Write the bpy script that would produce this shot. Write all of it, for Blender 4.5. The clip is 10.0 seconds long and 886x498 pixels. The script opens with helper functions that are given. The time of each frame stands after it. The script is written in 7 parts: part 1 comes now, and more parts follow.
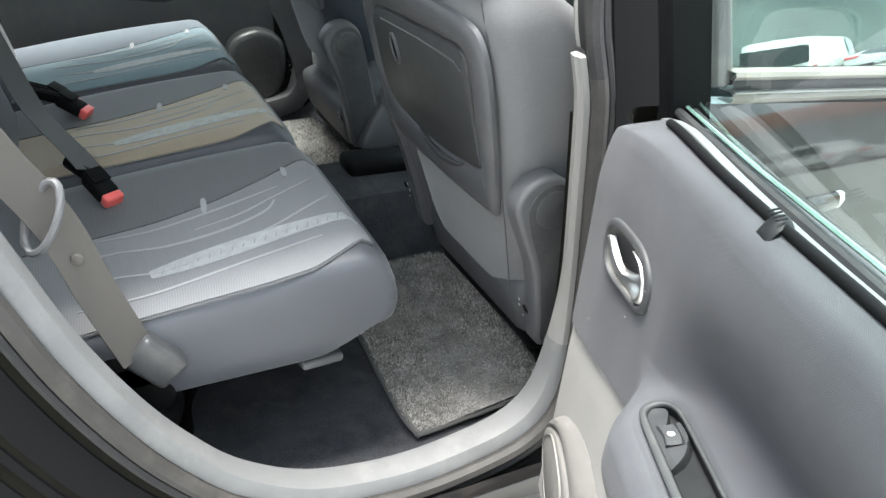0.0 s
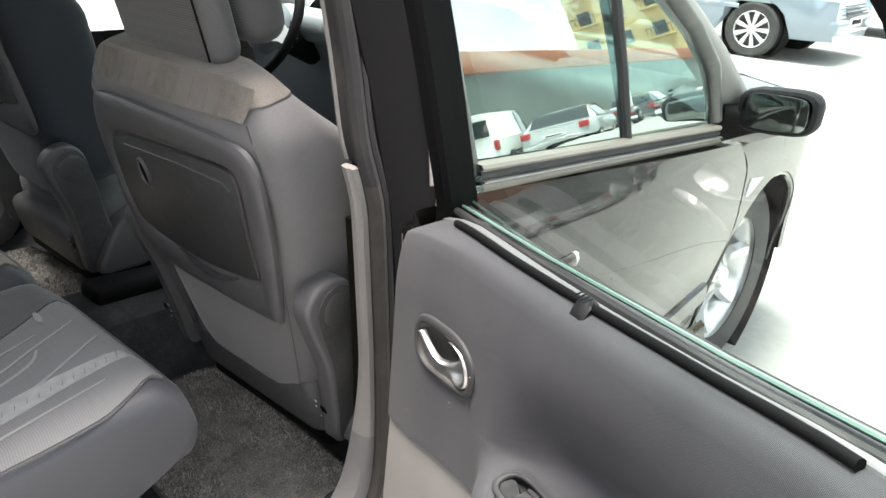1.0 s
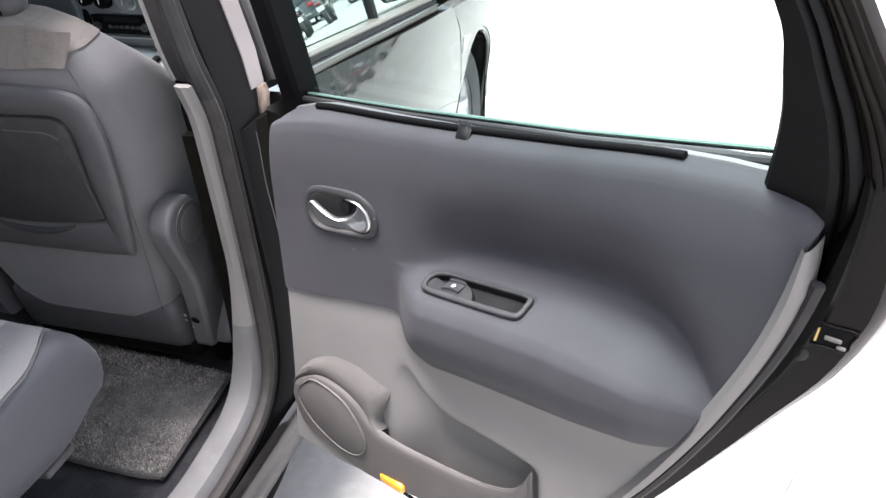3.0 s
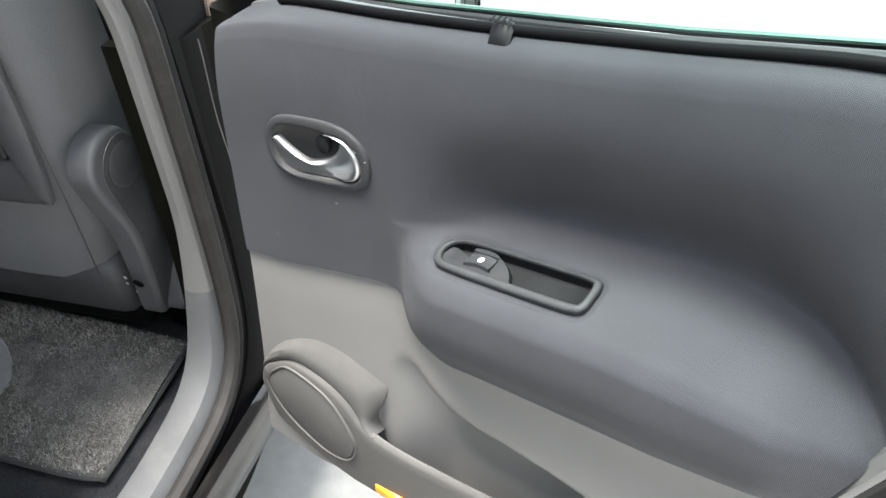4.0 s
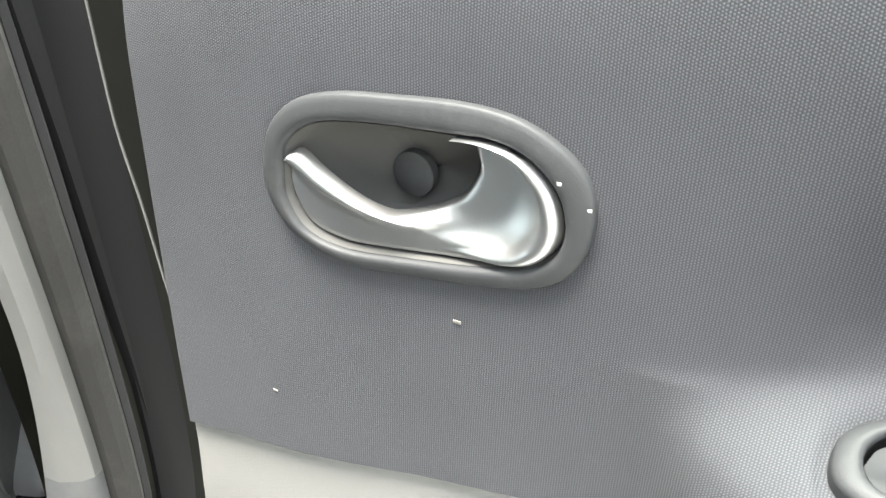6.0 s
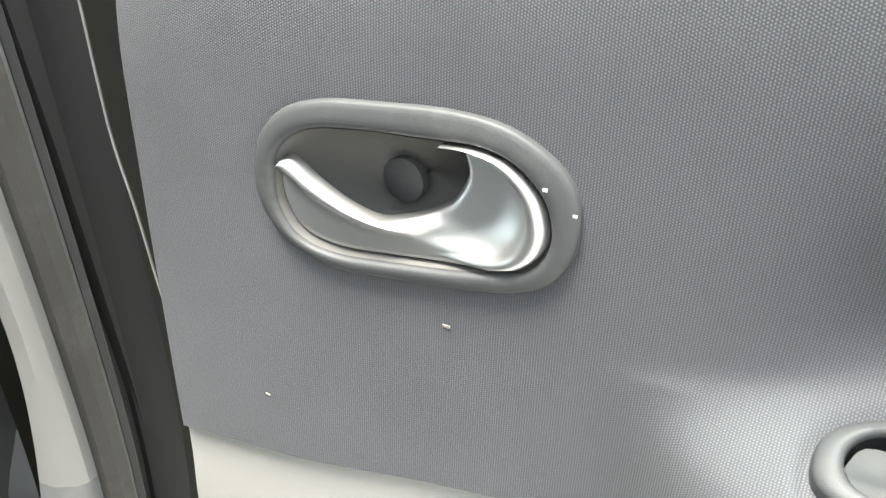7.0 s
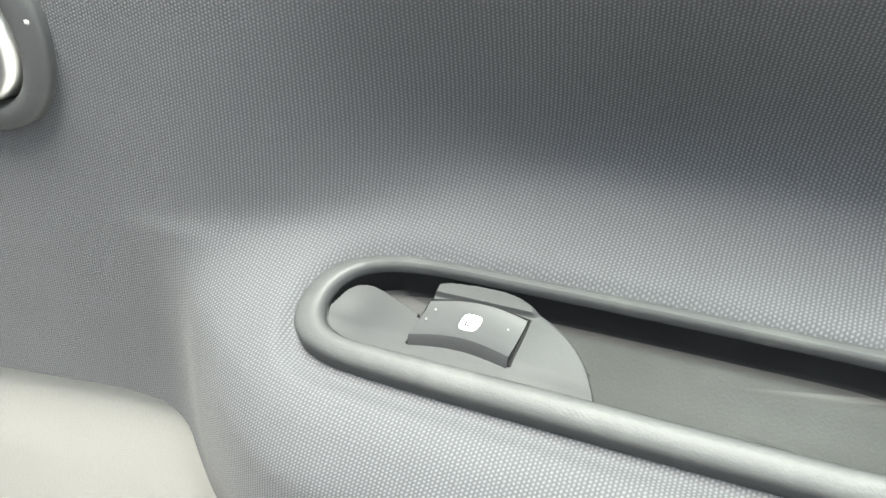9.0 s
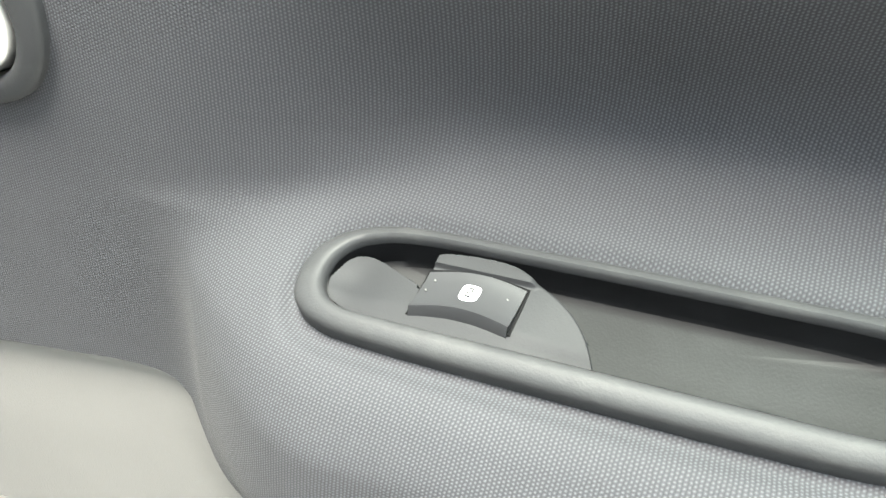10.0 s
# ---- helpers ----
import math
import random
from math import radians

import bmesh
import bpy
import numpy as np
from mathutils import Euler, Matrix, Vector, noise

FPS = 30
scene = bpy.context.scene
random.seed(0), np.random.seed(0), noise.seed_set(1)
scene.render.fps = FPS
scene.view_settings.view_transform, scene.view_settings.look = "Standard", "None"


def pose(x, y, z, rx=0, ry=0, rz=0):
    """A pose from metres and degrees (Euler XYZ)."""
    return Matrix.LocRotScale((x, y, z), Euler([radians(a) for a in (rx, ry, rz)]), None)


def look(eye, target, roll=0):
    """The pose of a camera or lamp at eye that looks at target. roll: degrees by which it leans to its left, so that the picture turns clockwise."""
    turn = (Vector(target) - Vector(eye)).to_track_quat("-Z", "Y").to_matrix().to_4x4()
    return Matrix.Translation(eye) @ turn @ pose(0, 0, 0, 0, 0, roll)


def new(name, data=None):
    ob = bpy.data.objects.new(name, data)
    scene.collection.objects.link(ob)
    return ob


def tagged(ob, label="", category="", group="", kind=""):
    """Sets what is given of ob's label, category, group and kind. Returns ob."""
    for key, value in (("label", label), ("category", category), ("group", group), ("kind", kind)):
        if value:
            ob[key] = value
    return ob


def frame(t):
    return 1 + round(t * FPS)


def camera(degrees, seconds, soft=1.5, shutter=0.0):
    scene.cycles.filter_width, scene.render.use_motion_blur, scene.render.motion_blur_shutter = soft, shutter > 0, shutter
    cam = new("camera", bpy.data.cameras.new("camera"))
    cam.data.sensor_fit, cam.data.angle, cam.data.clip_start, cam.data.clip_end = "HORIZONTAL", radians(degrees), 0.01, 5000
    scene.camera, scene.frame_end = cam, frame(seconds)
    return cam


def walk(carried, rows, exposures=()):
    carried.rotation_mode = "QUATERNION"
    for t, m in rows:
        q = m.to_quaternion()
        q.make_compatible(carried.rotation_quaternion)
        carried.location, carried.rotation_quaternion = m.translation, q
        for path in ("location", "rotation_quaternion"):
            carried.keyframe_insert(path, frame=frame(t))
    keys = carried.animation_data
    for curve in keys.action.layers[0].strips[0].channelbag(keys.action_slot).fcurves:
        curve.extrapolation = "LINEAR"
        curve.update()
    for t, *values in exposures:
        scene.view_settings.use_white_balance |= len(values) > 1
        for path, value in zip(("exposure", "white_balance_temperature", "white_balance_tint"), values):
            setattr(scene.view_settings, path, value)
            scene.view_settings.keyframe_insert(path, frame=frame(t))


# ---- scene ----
cam = camera(59.0, 10.0)
PATH = [
    (0, (0.024, 0.131, 1.264), (0.811, 1.675, 0.267), 3.3),
    (0.5, (-0.03, 0.159, 1.288), (1.024, 1.608, 0.4), 3.3),
    (1, (-0.074, 0.167, 1.311), (1.317, 1.375, 0.532), 3.5),
    (1.2, (-0.097, 0.152, 1.334), (1.383, 1.277, 0.595), 3.0),
    (1.5, (-0.143, 0.182, 1.347), (1.499, 1.107, 0.677), 1.7),
    (1.8, (-0.27, 0.201, 1.377), (1.479, 0.863, 0.667), -0.4),
    (2, (-0.331, 0.204, 1.383), (1.415, 0.784, 0.597), -1.1),
    (2.5, (-0.372, 0.217, 1.367), (1.324, 0.794, 0.478), -2.2),
    (3, (-0.368, 0.24, 1.341), (1.293, 0.759, 0.356), -2.3),
    (3.2, (-0.337, 0.258, 1.319), (1.308, 0.754, 0.296), -2.2),
    (4.3, (-0.025, 0.407, 1.187), (1.513, 0.788, -0.033), -1.6),
    (4.5, (0.036, 0.448, 1.162), (1.566, 0.734, -0.094), -1.2),
    (5, (0.159, 0.54, 1.091), (1.696, 0.679, -0.182), 0.0),
    (5.5, (0.221, 0.607, 1.017), (1.869, 0.691, -0.113), 0.9),
    (6, (0.248, 0.621, 0.991), (1.964, 0.787, -0.021), 0.9),
    (7.3, (0.241, 0.613, 0.993), (1.971, 0.772, 0.003), 1.1),
    (7.5, (0.235, 0.596, 0.987), (1.98, 0.778, 0.027), 1.4),
    (8, (0.24, 0.547, 0.987), (1.974, 0.618, -0.008), 2.6),
    (8.5, (0.249, 0.513, 0.968), (1.942, 0.454, -0.095), 4.1),
    (9, (0.264, 0.49, 0.951), (1.915, 0.4, -0.174), 4.6),
    (9.5, (0.271, 0.488, 0.95), (1.893, 0.386, -0.216), 4.4),
    (10, (0.264, 0.491, 0.952), (1.867, 0.386, -0.239), 4.5),
]
LIGHT = [(0.0, 3.04, 6440, 8), (0.5, 3.32, 6650, 11), (1.0, 2.4, 6950, 15), (1.4, 1.32, 7160, 20), (1.8, 0.55, 7110, 18), (2.1, 0.4, 7050, 19), (2.5, 1.35, 6650, 18), (3.0, 2.35, 6420, 19), (3.2, 2.4, 6420, 17), (4.5, 2.47, 6400, 8), (5.0, 2.74, 6510, 7), (5.5, 3.22, 6640, 4), (6.2, 3.45, 6650, 5), (7.5, 3.49, 6740, 4), (8.5, 3.47, 6740, 2), (10.0, 3.14, 6730, 3)]
walk(cam, [(t, look(eye, target, roll)) for t, eye, target, roll in PATH], LIGHT)

# ---- light ----
world = bpy.data.worlds.new("sky")
scene.world = world
world.use_nodes = True
wn = world.node_tree
wn.nodes.clear()
w_out = wn.nodes.new("ShaderNodeOutputWorld")
w_bg = wn.nodes.new("ShaderNodeBackground")
w_sky = wn.nodes.new("ShaderNodeTexSky")
w_sky.sky_type = "NISHITA"
w_sky.sun_disc = False
SUN_ELEV, SUN_AZ = 79.0, 118.0   # azimuth counted from +x towards +y
w_sky.sun_elevation = radians(SUN_ELEV)
w_sky.sun_rotation = radians(90 - SUN_AZ)
w_sky.dust_density = 2.5
w_bg.inputs["Strength"].default_value = 0.062
w_tc = wn.nodes.new("ShaderNodeTexCoord")
w_noise = wn.nodes.new("ShaderNodeTexNoise")
w_noise.inputs["Scale"].default_value = 2.6
w_noise.inputs["Detail"].default_value = 6.0
w_ramp = wn.nodes.new("ShaderNodeValToRGB")
w_ramp.color_ramp.elements[0].position = 0.28
w_ramp.color_ramp.elements[1].position = 0.56
w_mix = wn.nodes.new("ShaderNodeMix")
w_mix.data_type = "RGBA"
wn.links.new(w_tc.outputs["Generated"], w_noise.inputs["Vector"])
wn.links.new(w_noise.outputs["Fac"], w_ramp.inputs["Fac"])
wn.links.new(w_ramp.outputs["Color"], w_mix.inputs["Factor"])
wn.links.new(w_sky.outputs["Color"], w_mix.inputs[6])
w_mix.inputs[7].default_value = (10.4, 11.0, 11.8, 1)
wn.links.new(w_mix.outputs[2], w_bg.inputs["Color"])
wn.links.new(w_bg.outputs["Background"], w_out.inputs["Surface"])
sun = new("sun", bpy.data.lights.new("sun", "SUN"))
sun.data.energy = 3.8
sun.data.angle = radians(28)
sun.data.color = (1.0, 0.96, 0.91)
_e, _a = radians(SUN_ELEV), radians(SUN_AZ)
sun.matrix_world = look((10 * math.cos(_a) * math.cos(_e), 10 * math.sin(_a) * math.cos(_e), 10 * math.sin(_e)), (0, 0, 0))


# ---- materials ----
def surface(name, color, rough=0.5, metal=0.0, spec=0.5, vary=0.12, vscale=6.0, grain=0.0, gscale=300.0, bump=0.0, bscale=400.0,
            coat=0.0, dirt=None, dirt_amount=0.0, dscale=9.0, sheen=0.0):
    """A plain principled surface with colour variation at two scales, fine relief and dirt."""
    m = bpy.data.materials.new(name)
    m.use_nodes = True
    t = m.node_tree
    bsdf = t.nodes["Principled BSDF"]
    bsdf.inputs["Roughness"].default_value = rough
    bsdf.inputs["Metallic"].default_value = metal
    bsdf.inputs["Specular IOR Level"].default_value = spec
    bsdf.inputs["Coat Weight"].default_value = coat
    bsdf.inputs["Coat Roughness"].default_value = 0.04
    bsdf.inputs["Sheen Weight"].default_value = sheen
    tc = t.nodes.new("ShaderNodeTexCoord")
    n1 = t.nodes.new("ShaderNodeTexNoise")
    n1.inputs["Scale"].default_value = vscale
    n1.inputs["Detail"].default_value = 5.0
    t.links.new(tc.outputs["Object"], n1.inputs["Vector"])
    r1 = t.nodes.new("ShaderNodeMapRange")
    r1.inputs[1].default_value, r1.inputs[2].default_value = 0.3, 0.7
    r1.inputs[3].default_value, r1.inputs[4].default_value = 1 - vary, 1 + vary
    t.links.new(n1.outputs["Fac"], r1.inputs[0])
    last = r1.outputs[0]
    if grain > 0:
        n2 = t.nodes.new("ShaderNodeTexNoise")
        n2.inputs["Scale"].default_value = gscale
        n2.inputs["Detail"].default_value = 2.0
        t.links.new(tc.outputs["Object"], n2.inputs["Vector"])
        r2 = t.nodes.new("ShaderNodeMapRange")
        r2.inputs[1].default_value, r2.inputs[2].default_value = 0.3, 0.7
        r2.inputs[3].default_value, r2.inputs[4].default_value = 1 - grain, 1 + grain
        t.links.new(n2.outputs["Fac"], r2.inputs[0])
        mu = t.nodes.new("ShaderNodeMath")
        mu.operation = "MULTIPLY"
        t.links.new(last, mu.inputs[0])
        t.links.new(r2.outputs[0], mu.inputs[1])
        last = mu.outputs[0]
    sc = t.nodes.new("ShaderNodeVectorMath")
    sc.operation = "SCALE"
    sc.inputs[0].default_value = color
    t.links.new(last, sc.inputs["Scale"])
    col = sc.outputs[0]
    if dirt:
        n3 = t.nodes.new("ShaderNodeTexNoise")
        n3.inputs["Scale"].default_value = dscale
        n3.inputs["Detail"].default_value = 8.0
        n3.inputs["Roughness"].default_value = 0.7
        t.links.new(tc.outputs["Object"], n3.inputs["Vector"])
        r3 = t.nodes.new("ShaderNodeMapRange")
        r3.inputs[1].default_value, r3.inputs[2].default_value = 0.5, 0.8
        r3.inputs[3].default_value, r3.inputs[4].default_value = 0.0, dirt_amount
        t.links.new(n3.outputs["Fac"], r3.inputs[0])
        mx = t.nodes.new("ShaderNodeMix")
        mx.data_type = "RGBA"
        t.links.new(r3.outputs[0], mx.inputs["Factor"])
        t.links.new(col, mx.inputs[6])
        mx.inputs[7].default_value = (*dirt, 1)
        col = mx.outputs[2]
    t.links.new(col, bsdf.inputs["Base Color"])
    if bump > 0:
        nb = t.nodes.new("ShaderNodeTexNoise")
        nb.inputs["Scale"].default_value = bscale
        nb.inputs["Detail"].default_value = 3.0
        t.links.new(tc.outputs["Object"], nb.inputs["Vector"])
        b = t.nodes.new("ShaderNodeBump")
        b.inputs["Strength"].default_value = bump
        b.inputs["Distance"].default_value = 0.002
        t.links.new(nb.outputs["Fac"], b.inputs["Height"])
        t.links.new(b.outputs["Normal"], bsdf.inputs["Normal"])
    return m


def weave(name, color, light, period=0.0012, angle=60.0, turn=0.0, rough=0.85, strength=0.5, second=35.0, sheen=0.25):
    """Woven cloth: two crossing sets of threads, in colour and relief."""
    m = surface(name, color, rough=rough, vary=0.10, vscale=7.0, sheen=sheen)
    t = m.node_tree
    bsdf = t.nodes["Principled BSDF"]
    bsdf.inputs["Sheen Roughness"].default_value = 0.4
    tc = t.nodes.new("ShaderNodeTexCoord")
    waves = []
    for a in (angle, angle - second - 45):
        mp = t.nodes.new("ShaderNodeMapping")
        mp.vector_type = "TEXTURE"
        mp.inputs["Rotation"].default_value = (0, radians(a), radians(turn))
        t.links.new(tc.outputs["Object"], mp.inputs["Vector"])
        w = t.nodes.new("ShaderNodeTexWave")
        w.inputs["Scale"].default_value = 0.314 / period
        w.inputs["Distortion"].default_value = 0.6
        w.inputs["Detail"].default_value = 1.0
        t.links.new(mp.outputs[0], w.inputs["Vector"])
        waves.append(w.outputs["Fac"])
    mul = t.nodes.new("ShaderNodeMath")
    mul.operation = "MULTIPLY"
    t.links.new(waves[0], mul.inputs[0])
    soft = t.nodes.new("ShaderNodeMath")
    soft.operation = "MULTIPLY_ADD"
    soft.inputs[1].default_value, soft.inputs[2].default_value = 0.42, 0.58
    t.links.new(waves[1], soft.inputs[0])
    t.links.new(soft.outputs[0], mul.inputs[1])
    old = bsdf.inputs["Base Color"].links[0].from_socket
    mx = t.nodes.new("ShaderNodeMix")
    mx.data_type = "RGBA"
    t.links.new(mul.outputs[0], mx.inputs["Factor"])
    t.links.new(old, mx.inputs[6])
    mx.inputs[7].default_value = (*light, 1)
    t.links.new(mx.outputs[2], bsdf.inputs["Base Color"])
    b = t.nodes.new("ShaderNodeBump")
    b.inputs["Strength"].default_value = strength
    b.inputs["Distance"].default_value = 0.0006
    t.links.new(mul.outputs[0], b.inputs["Height"])
    t.links.new(b.outputs["Normal"], bsdf.inputs["Normal"])
    return m


def glass(name, tint, rough=0.0, alpha=0.25, shine=(1.0, 1.0, 1.0)):
    """A thin pane: clear, tinted, with the reflection of glass."""
    m = bpy.data.materials.new(name)
    m.use_nodes = True
    t = m.node_tree
    t.nodes.clear()
    out = t.nodes.new("ShaderNodeOutputMaterial")
    tr = t.nodes.new("ShaderNodeBsdfTransparent")
    tr.inputs["Color"].default_value = (*tint, 1)
    gl = t.nodes.new("ShaderNodeBsdfGlossy")
    gl.inputs["Roughness"].default_value = rough
    gl.inputs["Color"].default_value = (*shine, 1)
    lw = t.nodes.new("ShaderNodeLayerWeight")
    lw.inputs["Blend"].default_value = 0.5
    pw = t.nodes.new("ShaderNodeMath")
    pw.operation = "POWER"
    pw.inputs[1].default_value = 5.0
    t.links.new(lw.outputs["Facing"], pw.inputs[0])
    fr = t.nodes.new("ShaderNodeMapRange")
    fr.inputs[3].default_value, fr.inputs[4].default_value = alpha, 1.0
    t.links.new(pw.outputs[0], fr.inputs[0])
    mx = t.nodes.new("ShaderNodeMixShader")
    t.links.new(fr.outputs[0], mx.inputs[0])
    t.links.new(tr.outputs[0], mx.inputs[1])
    t.links.new(gl.outputs[0], mx.inputs[2])
    t.links.new(mx.outputs[0], out.inputs["Surface"])
    return m


def lamp_glow(name, color, strength):
    m = bpy.data.materials.new(name)
    m.use_nodes = True
    b = m.node_tree.nodes["Principled BSDF"]
    b.inputs["Base Color"].default_value = (*color, 1)
    b.inputs["Emission Color"].default_value = (*color, 1)
    b.inputs["Emission Strength"].default_value = strength
    return m


def bead_cloth(name, dark, light, pitch, drop, strength):
    """Coarse plain weave: columns of small beads, each column set off by half a bead from the next, laid by the cloth's own threads."""
    m = surface(name, (1.0, 1.0, 1.0), rough=0.80, spec=0.30, vary=0.07, vscale=16.0, sheen=0.03)
    t = m.node_tree
    bsdf = t.nodes["Principled BSDF"]
    bsdf.inputs["Sheen Roughness"].default_value = 0.45

    def maths(op, a, b=0.0, c=0.0):
        n = t.nodes.new("ShaderNodeMath")
        n.operation = op
        for k, v in enumerate((a, b, c)):
            if isinstance(v, (int, float)):
                n.inputs[k].default_value = v
            else:
                t.links.new(v, n.inputs[k])
        return n.outputs[0]
    uv = t.nodes.new("ShaderNodeUVMap")
    uv.uv_map = "threads"
    cut = t.nodes.new("ShaderNodeSeparateXYZ")
    t.links.new(uv.outputs[0], cut.inputs[0])
    wob = t.nodes.new("ShaderNodeTexNoise")
    wob.inputs["Scale"].default_value = 420.0
    wob.inputs["Detail"].default_value = 1.0
    t.links.new(uv.outputs[0], wob.inputs["Vector"])
    bent = maths("MULTIPLY_ADD", wob.outputs["Fac"], 0.00055, cut.outputs[0])
    fall = maths("MULTIPLY_ADD", wob.outputs["Fac"], -0.00050, cut.outputs[1])
    half = maths("COSINE", maths("MULTIPLY", bent, math.pi / pitch))
    col = maths("MULTIPLY_ADD", maths("COSINE", maths("MULTIPLY", bent, 2 * math.pi / pitch)), 0.5, 0.5)
    bead = maths("MULTIPLY_ADD", maths("MULTIPLY", half, maths("COSINE", maths("MULTIPLY", fall, 2 * math.pi / drop))), 0.5, 0.5)
    h = maths("MULTIPLY", maths("MULTIPLY_ADD", col, 0.60, 0.40), maths("MULTIPLY_ADD", bead, 0.62, 0.38))
    mx = t.nodes.new("ShaderNodeMix")
    mx.data_type = "RGBA"
    t.links.new(h, mx.inputs["Factor"])
    mx.inputs[6].default_value, mx.inputs[7].default_value = (*dark, 1), (*light, 1)
    tint = t.nodes.new("ShaderNodeMix")
    tint.data_type, tint.blend_type = "RGBA", "MULTIPLY"
    tint.inputs["Factor"].default_value = 1.0
    t.links.new(mx.outputs[2], tint.inputs[6])
    t.links.new(bsdf.inputs["Base Color"].links[0].from_socket, tint.inputs[7])
    t.links.new(tint.outputs[2], bsdf.inputs["Base Color"])
    b = t.nodes.new("ShaderNodeBump")
    b.inputs["Strength"].default_value = strength
    b.inputs["Distance"].default_value = 0.0006
    t.links.new(h, b.inputs["Height"])
    t.links.new(b.outputs["Normal"], bsdf.inputs["Normal"])
    return m


M_cloth = bead_cloth("charcoal_cloth", (0.0145, 0.0149, 0.0174), (0.0745, 0.0760, 0.0840), pitch=0.00105, drop=0.00105, strength=0.38)
M_trim = surface("grey_beige_plastic", (0.1798, 0.1758, 0.1693), rough=0.55, vary=0.05, bump=0.12, bscale=900, dirt=(0.22, 0.21, 0.2), dirt_amount=0.35, dscale=14)
M_darkplastic = surface("charcoal_plastic", (0.0583, 0.0591, 0.0624), rough=0.55, vary=0.08, bump=0.15, bscale=1100, dirt=(0.2, 0.2, 0.19), dirt_amount=0.18, dscale=18)
M_bowl = surface("grey_brown_bowl_plastic", (0.078, 0.076, 0.073), rough=0.6, spec=0.2, vary=0.06, bump=0.06, bscale=1500)
M_bezel = surface("grey_bezel_plastic", (0.037, 0.0378, 0.0398), rough=0.52, spec=0.22, vary=0.06, bump=0.08, bscale=1500, dirt=(0.2, 0.2, 0.19), dirt_amount=0.15, dscale=30)
M_black = surface("black_plastic", (0.0052, 0.0052, 0.0056), rough=0.6, spec=0.06, vary=0.1, bump=0.1, bscale=900)
M_gloss = surface("gloss_black_plastic", (0.010, 0.0105, 0.012), rough=0.55, spec=0.12, vary=0.15, dirt=(0.12, 0.12, 0.12), dirt_amount=0.12, dscale=25)
M_rubber = surface("black_rubber", (0.018, 0.018, 0.019), rough=0.65, spec=0.3, vary=0.15, bump=0.15, bscale=500, dirt=(0.10, 0.09, 0.08), dirt_amount=0.25, dscale=12)
M_sealgrey = surface("worn_door_seal", (0.036, 0.0342, 0.0325), rough=0.6, spec=0.25, vary=0.15, bump=0.2, bscale=400, dirt=(0.12, 0.11, 0.10), dirt_amount=0.3, dscale=20)
M_paint = surface("black_car_paint", (0.008, 0.0075, 0.0075), rough=0.5, spec=0.1, coat=1.0, vary=0.1, dirt=(0.16, 0.14, 0.12), dirt_amount=0.10, dscale=7)
M_paintin = surface("dusty_black_door_jamb", (0.0052, 0.0052, 0.0036), rough=0.3, spec=0.06, vary=0.15, dirt=(0.09, 0.06, 0.04), dirt_amount=0.05, dscale=9)
M_edge = surface("glossy_black_door_edge", (0.0035, 0.0034, 0.0032), rough=0.25, spec=0.08, coat=0.08, vary=0.15, dirt=(0.07, 0.055, 0.04), dirt_amount=0.03, dscale=9)
M_flange = surface("brown_black_frame_paint", (0.0055, 0.0046, 0.0041), rough=0.36, spec=0.06, vary=0.2, dirt=(0.06, 0.042, 0.03), dirt_amount=0.12, dscale=10)
M_rocker = surface("smooth_charcoal_plastic", (0.034, 0.0345, 0.037), rough=0.5, spec=0.2, vary=0.06, vscale=60, bump=0.04, bscale=1800)
M_jamb = surface("dusty_olive_black_jamb", (0.0062, 0.0062, 0.0048), rough=0.5, spec=0.03, vary=0.2, dirt=(0.05, 0.045, 0.035), dirt_amount=0.10, dscale=9)
M_taupe = surface("faded_taupe_rubber", (0.15, 0.132, 0.115), rough=0.4, vary=0.12, dirt=(0.1, 0.1, 0.1), dirt_amount=0.3, dscale=15)
M_frame = surface("dusty_frame_paint", (0.05, 0.05, 0.05), rough=0.35, coat=0.3, vary=0.1, dirt=(0.22, 0.21, 0.19), dirt_amount=0.4, dscale=10)
M_cover = surface("scuffed_and_shaded_plastic", (0.080, 0.080, 0.084), rough=0.5, vary=0.1, bump=0.15, bscale=1100, dirt=(0.22, 0.21, 0.2), dirt_amount=0.2, dscale=14)
M_brass = surface("dull_brass", (0.50, 0.38, 0.16), rough=0.4, metal=1.0, vary=0.1)
M_ledge = surface("grey_ledge_plastic", (0.115, 0.115, 0.118), rough=0.5, vary=0.06, bump=0.05, bscale=900)
M_cheek = surface("smooth_grey_plastic", (0.025, 0.0255, 0.0275), rough=0.55, spec=0.15, vary=0.10, vscale=40, bump=0.06, bscale=1500)
M_tray = surface("dusty_tray_plastic", (0.0105, 0.0108, 0.0116), rough=0.5, spec=0.14, vary=0.25, vscale=45, bump=0.05, bscale=1500, dirt=(0.012, 0.012, 0.013), dirt_amount=0.6, dscale=55)
M_flap = surface("scratched_and_shaded_black", (0.048, 0.0485, 0.050), rough=0.4, vary=0.12, grain=0.1, gscale=120, dirt=(0.16, 0.16, 0.16), dirt_amount=0.3, dscale=22)
M_sill = surface("scuffed_sill_plastic", (0.122, 0.123, 0.124), rough=0.6, spec=0.3, vary=0.10, vscale=9, bump=0.12, bscale=900, dirt=(0.24, 0.235, 0.225), dirt_amount=0.4, dscale=11)
# trim colour darkened for pod and pocket front, offsetting strong light on top
M_pod = surface("darkened_pod_plastic", (0.090, 0.087, 0.083), rough=0.6, spec=0.25, vary=0.05, bump=0.12, bscale=900, dirt=(0.17, 0.165, 0.155), dirt_amount=0.3, dscale=14)
M_strip = surface("grey_edge_strip", (0.1215, 0.1191, 0.115), rough=0.55, vary=0.06, bump=0.1, bscale=900)
